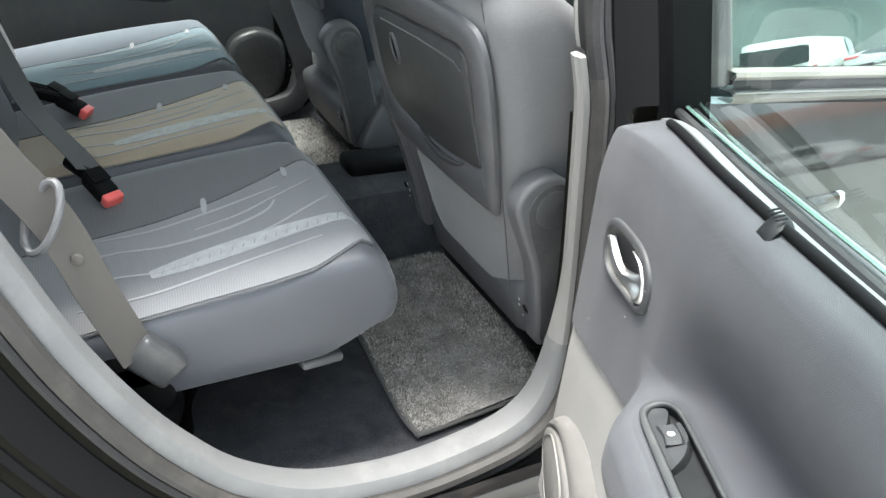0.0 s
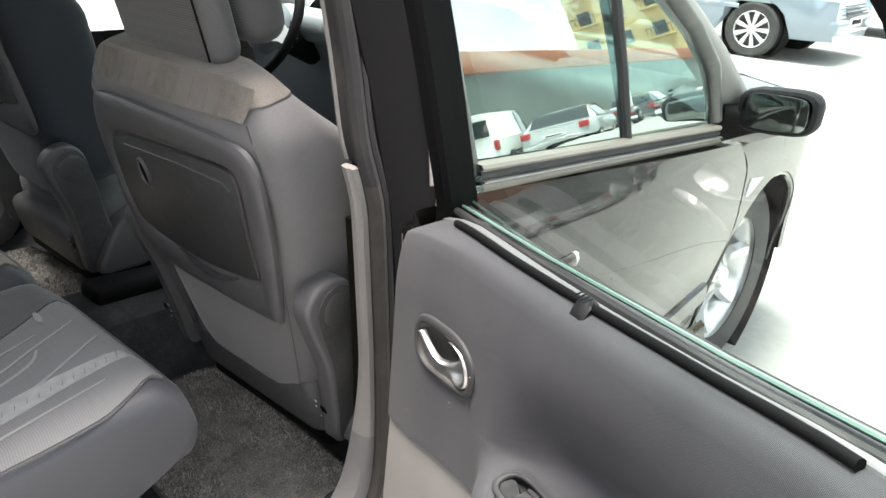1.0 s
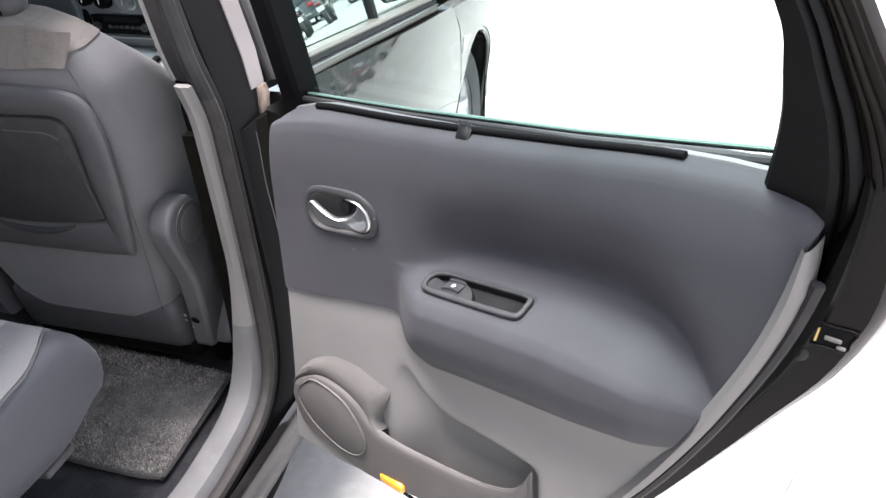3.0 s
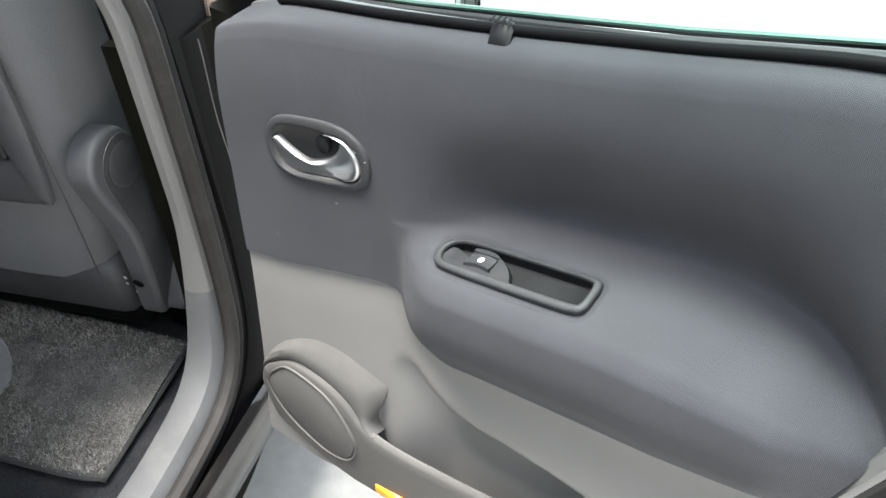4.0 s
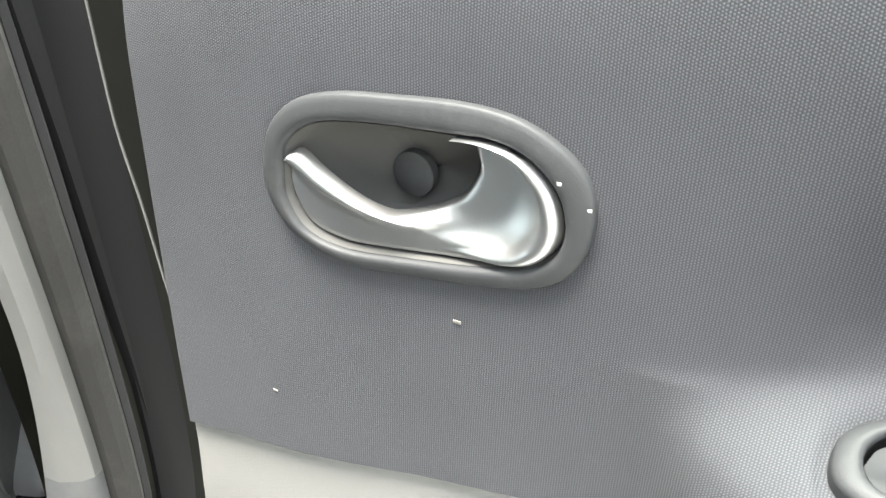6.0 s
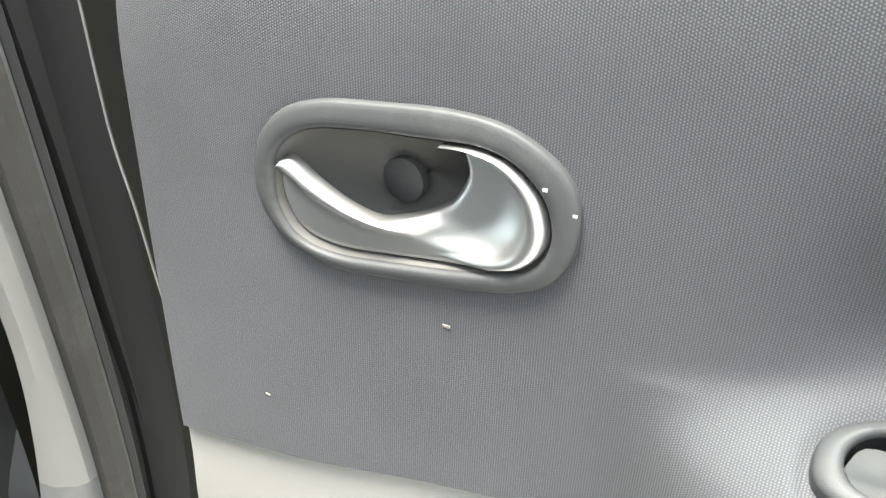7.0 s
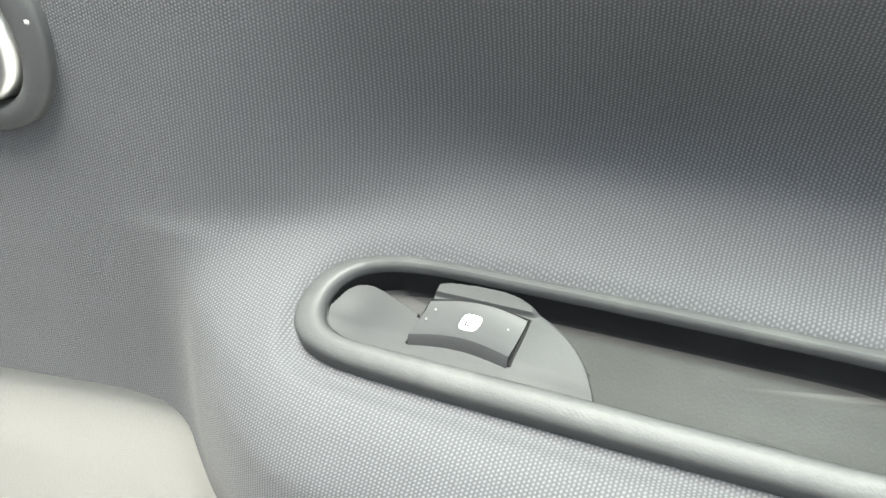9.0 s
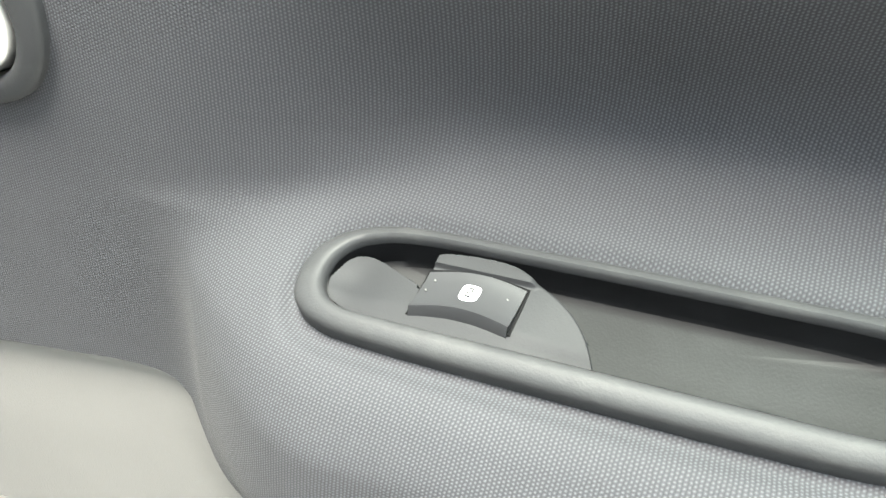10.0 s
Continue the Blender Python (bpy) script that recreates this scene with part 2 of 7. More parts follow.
M_glassedge = surface("green_glass_edge", (0.11, 0.175, 0.152), rough=0.25, vary=0.05)
M_farglass = glass("dim_far_glass", (0.78, 0.88, 0.85), alpha=0.10)
M_chrome = surface("satin_chrome", (0.52, 0.52, 0.52), rough=0.37, metal=1.0, vary=0.02, bump=0.02, bscale=600)
M_steel = surface("brushed_steel", (0.55, 0.55, 0.54), rough=0.35, metal=1.0, vary=0.06)
M_silver = surface("silver_plastic", (0.26, 0.265, 0.27), rough=0.35, metal=0.35, vary=0.04)
M_glass = glass("window_glass", (0.80, 0.94, 0.90), alpha=0.05)
M_carglass = glass("tinted_car_glass", (0.45, 0.66, 0.62), alpha=0.5, shine=(0.82, 0.97, 0.93))
M_mirror = surface("mirror_glass", (0.22, 0.25, 0.24), rough=0.05, metal=1.0, vary=0.0)
M_carpet = surface("dark_floor_carpet", (0.0373, 0.0381, 0.0421), rough=0.95, spec=0.1, vary=0.25, vscale=14, grain=0.4, gscale=500, bump=0.6, bscale=600, dirt=(0.12, 0.11, 0.10), dirt_amount=0.4, dscale=20)
M_mat = surface("speckled_grey_mat", (0.175, 0.168, 0.158), rough=0.95, spec=0.1, vary=0.3, vscale=30, grain=0.55, gscale=420, bump=0.8, bscale=420)
M_matedge = surface("grey_mat_binding", (0.0729, 0.0713, 0.0689), rough=0.8, vary=0.1, bump=0.3, bscale=700)
M_seat = weave("dark_seat_cloth", (0.060, 0.060, 0.063), (0.103, 0.103, 0.107), period=0.0022, angle=20, strength=0.2)
M_seatgrey = weave("light_grey_seat_cloth", (0.150, 0.150, 0.155), (0.186, 0.186, 0.188), period=0.003, angle=25, strength=0.14)
# middle seat's cloth: warm tint of reflected light put into its beige colour
M_seatwarm = weave("warm_tinted_seat_cloth", (0.25, 0.20, 0.145), (0.295, 0.24, 0.178), period=0.003, angle=25, strength=0.14)
M_seatblue = weave("blue_grey_seat_cloth", (0.092, 0.138, 0.158), (0.118, 0.170, 0.186), period=0.003, angle=25, strength=0.14)
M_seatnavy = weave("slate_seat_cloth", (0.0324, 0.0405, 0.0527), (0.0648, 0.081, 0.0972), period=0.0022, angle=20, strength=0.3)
M_leather = surface("slate_vinyl", (0.046, 0.049, 0.058), rough=0.48, vary=0.08, bump=0.25, bscale=700, sheen=0.1)
M_crown = surface("taupe_seat_cloth", (0.162, 0.1507, 0.1377), rough=0.9, spec=0.2, vary=0.10, vscale=14, grain=0.12, gscale=500, bump=0.25, bscale=700, sheen=0.2)
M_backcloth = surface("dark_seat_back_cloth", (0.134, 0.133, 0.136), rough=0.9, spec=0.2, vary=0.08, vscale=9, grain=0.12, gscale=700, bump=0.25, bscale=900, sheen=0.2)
# far front seat's back: darker and bluer than M_backcloth
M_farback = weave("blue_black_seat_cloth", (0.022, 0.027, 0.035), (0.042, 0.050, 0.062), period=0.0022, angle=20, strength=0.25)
M_patch = surface("pale_taupe_cloth", (0.180, 0.167, 0.151), rough=0.9, spec=0.2, vary=0.14, vscale=40, grain=0.15, gscale=500, bump=0.25, bscale=700)
M_thread = surface("pale_thread", (0.29, 0.29, 0.285), rough=0.8, vary=0.1)
M_hatch = surface("pale_hatch_print", (0.33, 0.33, 0.325), rough=0.85, vary=0.12, vscale=60)
M_strap = surface("dark_seat_belt", (0.066, 0.060, 0.054), rough=0.7, vary=0.08, bump=0.3, bscale=1200)
M_red = surface("red_buckle_plastic", (0.75, 0.13, 0.12), rough=0.35, vary=0.03)
M_white = surface("white_print", (0.85, 0.85, 0.85), rough=0.5, vary=0.02)
M_orange = surface("orange_reflector", (0.9, 0.33, 0.03), rough=0.15, vary=0.03, coat=1.0)
M_dash = surface("slate_dash_plastic", (0.165, 0.18, 0.20), rough=0.5, vary=0.06, bump=0.15, bscale=900)
M_concrete = surface("pale_concrete", (0.285, 0.285, 0.272), rough=0.9, vary=0.10, vscale=0.9, grain=0.10, gscale=60, bump=0.3, bscale=120, dirt=(0.22, 0.217, 0.203), dirt_amount=0.5, dscale=1.6)
M_tyre = surface("tyre_rubber", (0.03, 0.03, 0.03), rough=0.8, vary=0.15, bump=0.2, bscale=200, dirt=(0.16, 0.15, 0.13), dirt_amount=0.4, dscale=10)
M_alloy = surface("silver_alloy", (0.62, 0.63, 0.64), rough=0.3, metal=0.7, vary=0.05, dirt=(0.2, 0.18, 0.16), dirt_amount=0.25, dscale=14)


# ---- mesh helpers ----
V = Vector


def part(name, bm, material, parent, label="", sharp=40):
    """One mesh object, built in world places, under a thing or a part."""
    me = bpy.data.meshes.new(name)
    bmesh.ops.recalc_face_normals(bm, faces=bm.faces[:])
    bm.to_mesh(me)
    bm.free()
    me.polygons.foreach_set("use_smooth", [True] * len(me.polygons))
    me.set_sharp_from_angle(angle=radians(sharp))
    me.materials.append(material)
    ob = new(name, me)
    if parent is not None:
        ob.parent = parent
        if parent.type == "EMPTY":
            ob.matrix_parent_inverse = Matrix.Translation(-parent.location)
    return tagged(ob, label=label)


def thing(name, base, label, category, group="", kind=""):
    ob = new(name)
    ob.location = base
    ob.empty_display_size = 0.1
    return tagged(ob, label=label, category=category, group=group, kind=kind)


def grid(rows, close_u=False, close_v=False):
    """A sheet from rows of points."""
    bm = bmesh.new()
    vs = [[bm.verts.new(p) for p in r] for r in rows]
    nr, nc = len(vs), len(vs[0])
    for i in range(nr if close_u else nr - 1):
        for j in range(nc if close_v else nc - 1):
            q = (vs[i][j], vs[i][(j + 1) % nc], vs[(i + 1) % nr][(j + 1) % nc], vs[(i + 1) % nr][j])
            try:
                bm.faces.new(q)
            except ValueError:
                pass
    return bm


def skirt(bm, way):
    """Gives a sheet depth: its rim is drawn along way and the back is closed off."""
    ed = [e for e in bm.edges if e.is_boundary]
    r = bmesh.ops.extrude_edge_only(bm, edges=ed)
    bmesh.ops.translate(bm, verts=[v for v in r["geom"] if isinstance(v, bmesh.types.BMVert)], vec=way)
    return bm


def spline(pts, n):
    """n points of even pace on a smooth curve through pts."""
    pts = [V(p) for p in pts]
    out = []
    k = len(pts) - 1
    for i in range(n):
        u = i / (n - 1) * k
        a = min(int(u), k - 1)
        f = u - a
        p0, p1, p2, p3 = pts[max(a - 1, 0)], pts[a], pts[a + 1], pts[min(a + 2, k)]
        out.append(0.5 * ((2 * p1) + (p2 - p0) * f + (2 * p0 - 5 * p1 + 4 * p2 - p3) * f * f + (3 * p1 - p0 - 3 * p2 + p3) * f ** 3))
    return out


def even(pts, n):
    """The same curve with points at even lengths."""
    fine = spline(pts, 400)
    acc = [0.0]
    for a, b in zip(fine, fine[1:]):
        acc.append(acc[-1] + (b - a).length)
    out, j = [], 0
    for i in range(n):
        want = acc[-1] * i / (n - 1)
        while j < len(acc) - 2 and acc[j + 1] < want:
            j += 1
        f = (want - acc[j]) / max(acc[j + 1] - acc[j], 1e-9)
        out.append(fine[j].lerp(fine[j + 1], f))
    return out


def lerp_table(table, x):
    """A smooth value between rows (x, value)."""
    if x <= table[0][0]:
        return table[0][1]
    k = len(table) - 1
    for i in range(k):
        (xa, va), (xb, vb) = table[i], table[i + 1]
        if x <= xb:
            h = xb - xa
            m = (vb - va) / h
            ml = (va - table[i - 1][1]) / (xa - table[i - 1][0]) if i > 0 else m
            mr = (table[i + 2][1] - vb) / (table[i + 2][0] - xb) if i < k - 1 else m
            ta = 0.0 if ml * m <= 0 else 2 * ml * m / (ml + m)
            tb = 0.0 if mr * m <= 0 else 2 * mr * m / (mr + m)
            f = (x - xa) / h
            return va * (2 * f ** 3 - 3 * f * f + 1) + ta * h * (f ** 3 - 2 * f * f + f) + vb * (3 * f * f - 2 * f ** 3) + tb * h * (f ** 3 - f * f)
    return table[-1][1]


def step(a, b, x):
    f = min(max((x - a) / (b - a), 0.0), 1.0)
    return f * f * (3 - 2 * f)


def tube(pts, radius, sides=10, closed=False, flat=1.0, up=(0, 0, 1)):
    """A round or flattened bar along pts."""
    pts = [V(p) for p in pts]
    rows = []
    for i, p in enumerate(pts):
        a = pts[i - 1] if (i > 0 or closed) else p
        b = pts[(i + 1) % len(pts)] if (i < len(pts) - 1 or closed) else p
        t = (b - a).normalized()
        x = t.cross(V(up))
        x = x.normalized() if x.length > 1e-4 else t.orthogonal().normalized()
        y = x.cross(t).normalized()
        r = radius(i / max(len(pts) - 1, 1)) if callable(radius) else radius
        rows.append([p + x * math.cos(2 * math.pi * k / sides) * r + y * math.sin(2 * math.pi * k / sides) * r * flat for k in range(sides)])
    bm = grid(rows, close_u=closed, close_v=True)
    if not closed:
        bm.verts.ensure_lookup_table()
        bm.faces.new(bm.verts[:sides])
        bm.faces.new(bm.verts[-sides:])
    return bm


def ribbon(pts, widths, thick, side):
    """A flat strap along pts; side: the way across it at each point."""
    rows = []
    pts = [V(p) for p in pts]
    for i, p in enumerate(pts):
        t = (pts[min(i + 1, len(pts) - 1)] - pts[max(i - 1, 0)]).normalized()
        s = (V(side[i]) if isinstance(side[0], (tuple, Vector)) else V(side)).normalized()
        n = t.cross(s).normalized() * thick / 2
        w = (widths[i] if isinstance(widths, (list, tuple)) else widths) / 2
        rows.append([p - s * w - n, p + s * w - n, p + s * w + n, p - s * w + n])
    bm = grid(rows, close_v=True)
    bm.verts.ensure_lookup_table()
    bm.faces.new(bm.verts[:4])
    bm.faces.new(bm.verts[-4:])
    return bm


def rbox(size, r, m=None, seg=3, bulge=0.0):
    """A rounded box of a size, its middle at the origin of m."""
    bm = bmesh.new()
    bmesh.ops.create_cube(bm, size=1.0)
    bmesh.ops.scale(bm, vec=size, verts=bm.verts)
    r = min(r, min(size) * 0.49)
    bmesh.ops.bevel(bm, geom=bm.edges[:], offset=r, segments=seg, profile=0.5, affect="EDGES")
    if m is not None:
        bmesh.ops.transform(bm, matrix=m, verts=bm.verts)
    return bm


def prism(outline, depth, bevel, to, seg=2):
    """A plate with a shaped outline (2D points), drawn back by depth; its front edge is rounded. to(a, b, c): places, c along the depth."""
    n = len(outline)
    cx, cy = sum(p[0] for p in outline) / n, sum(p[1] for p in outline) / n
    area = sum(outline[i][0] * outline[(i + 1) % n][1] - outline[(i + 1) % n][0] * outline[i][1] for i in range(n))
    sgn = 1 if area > 0 else -1
    normals = []
    for i in range(n):
        a, b = outline[i - 1], outline[(i + 1) % n]
        t = V((b[0] - a[0], b[1] - a[1])).normalized()
        normals.append(V((t.y, -t.x)) * sgn)
    rings = [(0.0, depth)]
    for k in range(seg + 1):
        f = k / seg * math.pi / 2
        rings.append((bevel * (1 - math.cos(f)), bevel * (1 - math.sin(f))))
    rows = [[to(p[0] - nn.x * o, p[1] - nn.y * o, c) for p, nn in zip(outline, normals)] for o, c in rings]
    bm = grid(rows, close_v=True)
    bm.verts.ensure_lookup_table()
    bm.faces.new(bm.verts[:n])
    bm.faces.new(bm.verts[-n:])
    return bm


def pill(a, b, r1, r2, n=10):
    """The outline of a long rounded shape from a to b, with an end radius each."""
    a, b = V(a), V(b)
    t = (b - a).normalized()
    w = math.atan2(t.y, t.x)
    out = []
    for k in range(n + 1):
        f = w + math.pi / 2 + math.pi * k / n
        out.append((a.x + r1 * math.cos(f), a.y + r1 * math.sin(f)))
    for k in range(n + 1):
        f = w - math.pi / 2 + math.pi * k / n
        out.append((b.x + r2 * math.cos(f), b.y + r2 * math.sin(f)))
    return out


def roundrect(x0, y0, x1, y1, r, n=5):
    out = []
    for cx, cy, f0 in ((x1 - r, y1 - r, 0), (x0 + r, y1 - r, 90), (x0 + r, y0 + r, 180), (x1 - r, y0 + r, 270)):
        for k in range(n + 1):
            f = radians(f0 + 90 * k / n)
            out.append((cx + r * math.cos(f), cy + r * math.sin(f)))
    return out


def smooth_outline(pts, n):
    """A closed smooth outline through 2D points."""
    p3 = [V((p[0], p[1], 0)) for p in pts]
    fine = spline([p3[-1]] + p3 + [p3[0], p3[1]], 600)
    k = len(p3) + 2
    lo, hi = int(600 / k * 1.0), int(600 / k * (k - 1))
    seg = fine[lo:hi]
    stepf = len(seg) / n
    return [(seg[int(i * stepf)].x, seg[int(i * stepf)].y) for i in range(n)]


def frame_ring(outer, inner, depth, to, lift=0.004, flat=False):
    """A moulded frame between two outlines of as many points: round, or flat with eased edges."""
    cut = ((0.0, depth), (0.0, lift), (0.07, lift * 0.5), (0.2, lift * 0.12), (0.4, 0.0), (0.62, lift * 0.1), (0.82, lift * 0.45), (0.95, lift * 1.1), (1.0, depth))
    if flat:
        cut = ((0.0, depth), (0.0, lift * 0.9), (0.03, lift * 0.62), (0.10, lift * 0.38), (0.25, lift * 0.18), (0.5, lift * 0.04), (0.70, 0.0), (0.82, lift * 0.12), (0.90, lift * 0.35), (0.96, lift * 0.8), (1.0, lift * 1.6), (1.0, depth))
    rows = [[to(a[0] + (b[0] - a[0]) * o, a[1] + (b[1] - a[1]) * o, c) for a, b in zip(outer, inner)] for o, c in cut]
    return grid(rows, close_v=True)


def lathe(profile, centre, axis, sides=28, close=False):
    """A turned shape: profile of (radius, along the axis)."""
    ax = V(axis).normalized()
    x = ax.orthogonal().normalized()
    y = ax.cross(x)
    rows = [[V(centre) + ax * h + (x * math.cos(2 * math.pi * k / sides) + y * math.sin(2 * math.pi * k / sides)) * max(r, 1e-4) for k in range(sides)] for r, h in profile]
    return grid(rows, close_u=close, close_v=True)


def extend(bm, other):
    """Adds other's faces to bm."""
    me = bpy.data.meshes.new("tmp")
    other.to_mesh(me)
    other.free()
    bm.from_mesh(me)
    bpy.data.meshes.remove(me)
    return bm


# ---- ground ----
bm = bmesh.new()
bmesh.ops.create_grid(bm, x_segments=8, y_segments=8, size=600)
bmesh.ops.translate(bm, verts=bm.verts, vec=(0, 0, -0.012))
ground = part("ground", bm, M_concrete, None)
tagged(ground, "pale concrete yard ground with thin joints", "ground", kind="structure")


# ---- the dark car ----
car = thing("car", (1.3, 1.8, 0.0), "black compact people carrier parked with its rear door open", "car")
CY = 1.80                       # the car's middle line
TUMBLE = 0.22                   # how far the sides lean in above the belt, per metre


def side_y(z, y0=0.90):
    return y0 + max(z - 0.93, 0) * TUMBLE


# The rim of the rear door's opening, from the B pillar's top down, along the sill and up the rear arch: x, z.
RIM = [(0.570, 1.46), (0.588, 1.34), (0.600, 1.24), (0.604, 1.12), (0.603, 1.02), (0.613, 0.95), (0.626, 0.80), (0.637, 0.64), (0.640, 0.51), (0.630, 0.432), (0.594, 0.385), (0.52, 0.360),
       (0.39, 0.347), (0.25, 0.370), (0.15, 0.428), (0.085, 0.50), (0.03, 0.585), (-0.025, 0.70), (-0.07, 0.83), (-0.12, 0.99), (-0.16, 1.15), (-0.165, 1.27), (-0.12, 1.38)]
RIM_FINE = even([(x, 0, z) for x, z in RIM], 110)


def rim_sweep(profile, lo=0.0, hi=1.0, closed=True, lean=True):
    """Draws a profile of (out of the opening, y) along the rim."""
    n = len(RIM_FINE)
    rows = []
    for i in range(int(lo * (n - 1)), int(hi * (n - 1)) + 1):
        p = RIM_FINE[i]
        t = (RIM_FINE[min(i + 1, n - 1)] - RIM_FINE[max(i - 1, 0)]).normalized()
        out = V((-t.z, 0, t.x))
        if out.dot(p - V((0.28, 0, 0.9))) < 0:
            out = -out
        dy = max(p.z - 0.93, 0) * TUMBLE
        pr = profile(i / (n - 1)) if callable(profile) else profile
        rows.append([p + out * o + V((0, y + dy, 0)) for o, y in pr])
    bm = grid(rows, close_v=closed)
    if closed:
        bm.verts.ensure_lookup_table()
        k = len(rows[0])
        bm.faces.new(bm.verts[:k])
        bm.faces.new(bm.verts[-k:])
    return bm


# moulded trim on the inside of the rim: B pillar and sill, then the rear arch
def TRIM_PROFILE(f):
    """Narrow on the pillar, broad along the sill."""
    w = step(0.30, 0.42, f)
    i, d = 0.004 - 0.014 * w, 0.95 + 0.025 * w
    return [(i + 0.004, d), (i, d - 0.014), (i + 0.003, 0.931), (0.006, 0.9235), (0.014, 0.9215), (0.018, 0.93), (0.018, d)]


part("pillar_trim", rim_sweep(TRIM_PROFILE, 0.187, 0.358), M_trim, car, "grey-beige plastic pillar trim")
part("sill_trim", rim_sweep(TRIM_PROFILE, 0.358, 0.60), M_sill, car, "scuffed grey-beige plastic sill trim")
part("arch_trim", rim_sweep(TRIM_PROFILE, 0.603, 0.985), M_sill, car, "grey-beige plastic trim of the rear arch")
part("pillar_lining", rim_sweep([(0.029, 0.957), (0.025, 0.942), (0.023, 0.932), (0.028, 0.926), (0.05, 0.93), (0.05, 0.957)], 0.0, 0.187), M_rubber, car, "dark rubber pillar edge seal")
part("pillar_edge", rim_sweep([(0.032, 0.966), (0.027, 0.964), (0.026, 0.959), (0.030, 0.957), (0.036, 0.966)], 0.0, 0.187), M_trim, car)
ROUND = [(0.024 + 0.012 * math.cos(a), 0.914 + 0.013 * math.sin(a)) for a in [k * math.pi / 4 for k in range(8)]]
part("door_seal", rim_sweep(ROUND, 0.0, 0.20), M_rubber, car, "dark rubber door seal")
part("door_seal", rim_sweep(ROUND, 0.20, 1.0), M_sealgrey, car, "worn rubber door seal")
part("door_seal", rim_sweep([(0.040 + 0.007 * math.cos(a), 0.912 + 0.009 * math.sin(a)) for a in [k * math.pi / 4 for k in range(8)]]), M_rubber, car)
part("door_jamb", rim_sweep([(0.030, 0.99), (0.031, 0.918), (0.048, 0.908), (0.062, 0.906), (0.072, 0.900), (0.098, 0.897), (0.104, 0.893), (0.122, 0.890), (0.130, 0.884), (0.150, 0.882), (0.156, 0.895), (0.150, 0.99)], 0.222, 1.0), M_jamb, car, "dusty black painted door jamb")

# added dull black bands between the glossy jamb ridges: groove shade put into colour
for lo, band in ((0.222, [(0.056, 0.9045), (0.072, 0.8970), (0.099, 0.8940)]), (0.50, [(0.108, 0.8893), (0.118, 0.8878)]), (0.50, [(0.131, 0.8815), (0.147, 0.8795)])):
    front = [(o, y - 0.0008) for o, y in band]
    part("jamb_shade_band", rim_sweep([(front[0][0] - 0.002, front[0][1] + 0.007)] + front + [(front[-1][0] + 0.002, front[-1][1] + 0.007)], lo, 1.0), M_black, car)

# B pillar: black outer cover, leaning with the side
rows = []
for z, x0, x1 in ((0.30, 0.700, 0.80), (0.45, 0.700, 0.80), (0.60, 0.690, 0.79), (0.80, 0.668, 0.77), (0.93, 0.650, 0.757), (1.10, 0.640, 0.754), (1.30, 0.612, 0.730), (1.50, 0.580, 0.705)):
    y = side_y(z)
    back = 0.09 - 0.042 * step(0.94, 1.0, z)
    rows.append([V((x0 + 0.012, y + back, z)), V((x0, y + 0.012, z)), V((x0 + 0.006, y + 0.002, z)), V((x1 - 0.006, y, z)), V((x1, y + 0.008, z)), V((x1, y + back, z))])
part("pillar", grid(rows), M_black, car, "matt black pillar between the doors")
rows = []
for z, x0, x1 in ((0.885, 0.752, 0.760), (0.905, 0.746, 0.775), (0.93, 0.747, 0.782), (0.946, 0.754, 0.780)):
    y = side_y(z) - 0.004
    rows.append([V((x0, y, z)), V((x1, y, z))])
part("pillar_scuff", skirt(grid(rows), (0, 0.01, 0)), surface("flaking_brown_foam", (0.15, 0.115, 0.09), rough=0.95, vary=0.6, vscale=40, bump=0.8, bscale=200), car, "crumbling brown foam patch")


part("pillar_filler", rbox((0.10, 0.05, 0.62), 0.01, pose(0.775, 0.945, 0.66)), M_black, car)


# outer skin of front door and fender
def skin_y(x, z):
    """The outer side of the body."""
    k = lerp_table([(0.0, 0.94), (0.30, 0.905), (0.45, 0.885), (0.60, 0.874), (0.72, 0.872), (0.84, 0.877), (0.93, 0.888), (1.3, 0.98)], z)
    shoulder = lerp_table([(0.0, 0.93), (0.30, 0.866), (0.45, 0.840), (0.62, 0.827), (0.70, 0.8310), (0.76, 0.8380), (0.80, 0.8455), (0.84, 0.8560), (0.88, 0.8695), (0.905, 0.879), (0.93, 0.890), (1.3, 0.98)], z)
    k += (shoulder - k) * step(2.05, 1.20, x)
    return k + 0.045 * max(x - 1.6, 0) ** 2 + 0.02 * max(0.2 - x, 0) ** 2


def belt_z(x):
    return 0.944 - (x - 0.82) * 0.077


rows = []
for i in range(13):
    rows.append([])
    for j in range(17):
        x = 0.80 + 1.125 * j / 16
        f = i / 12
        top = belt_z(x) - 0.022
        z = 0.33 + (top - 0.33) * f
        cut = step(0.62, 0.40, z) * 0.13 + step(0.74, 0.88, z) * 0.10
        xe = 0.80 + (1.125 - cut) * j / 16
        rows[-1].append(V((xe, skin_y(xe, z), z)))
front_door = part("front_door", skirt(grid(rows), (0, 0.03, 0)), M_paint, car, "glossy black front passenger door, closed")
# protective moulding low on the door
rows = []
for f, dz, dy in ((0, -0.03, 0.004), (1, -0.022, -0.012), (2, 0.022, -0.012), (3, 0.03, 0.004)):
    rows.append([V((0.82 + 0.98 * j / 10, skin_y(0.82 + 0.98 * j / 10, 0.43) + dy, 0.43 + dz + 0.01 * j / 10)) for j in range(11)])
part("side_moulding", grid(rows), M_paint, front_door)
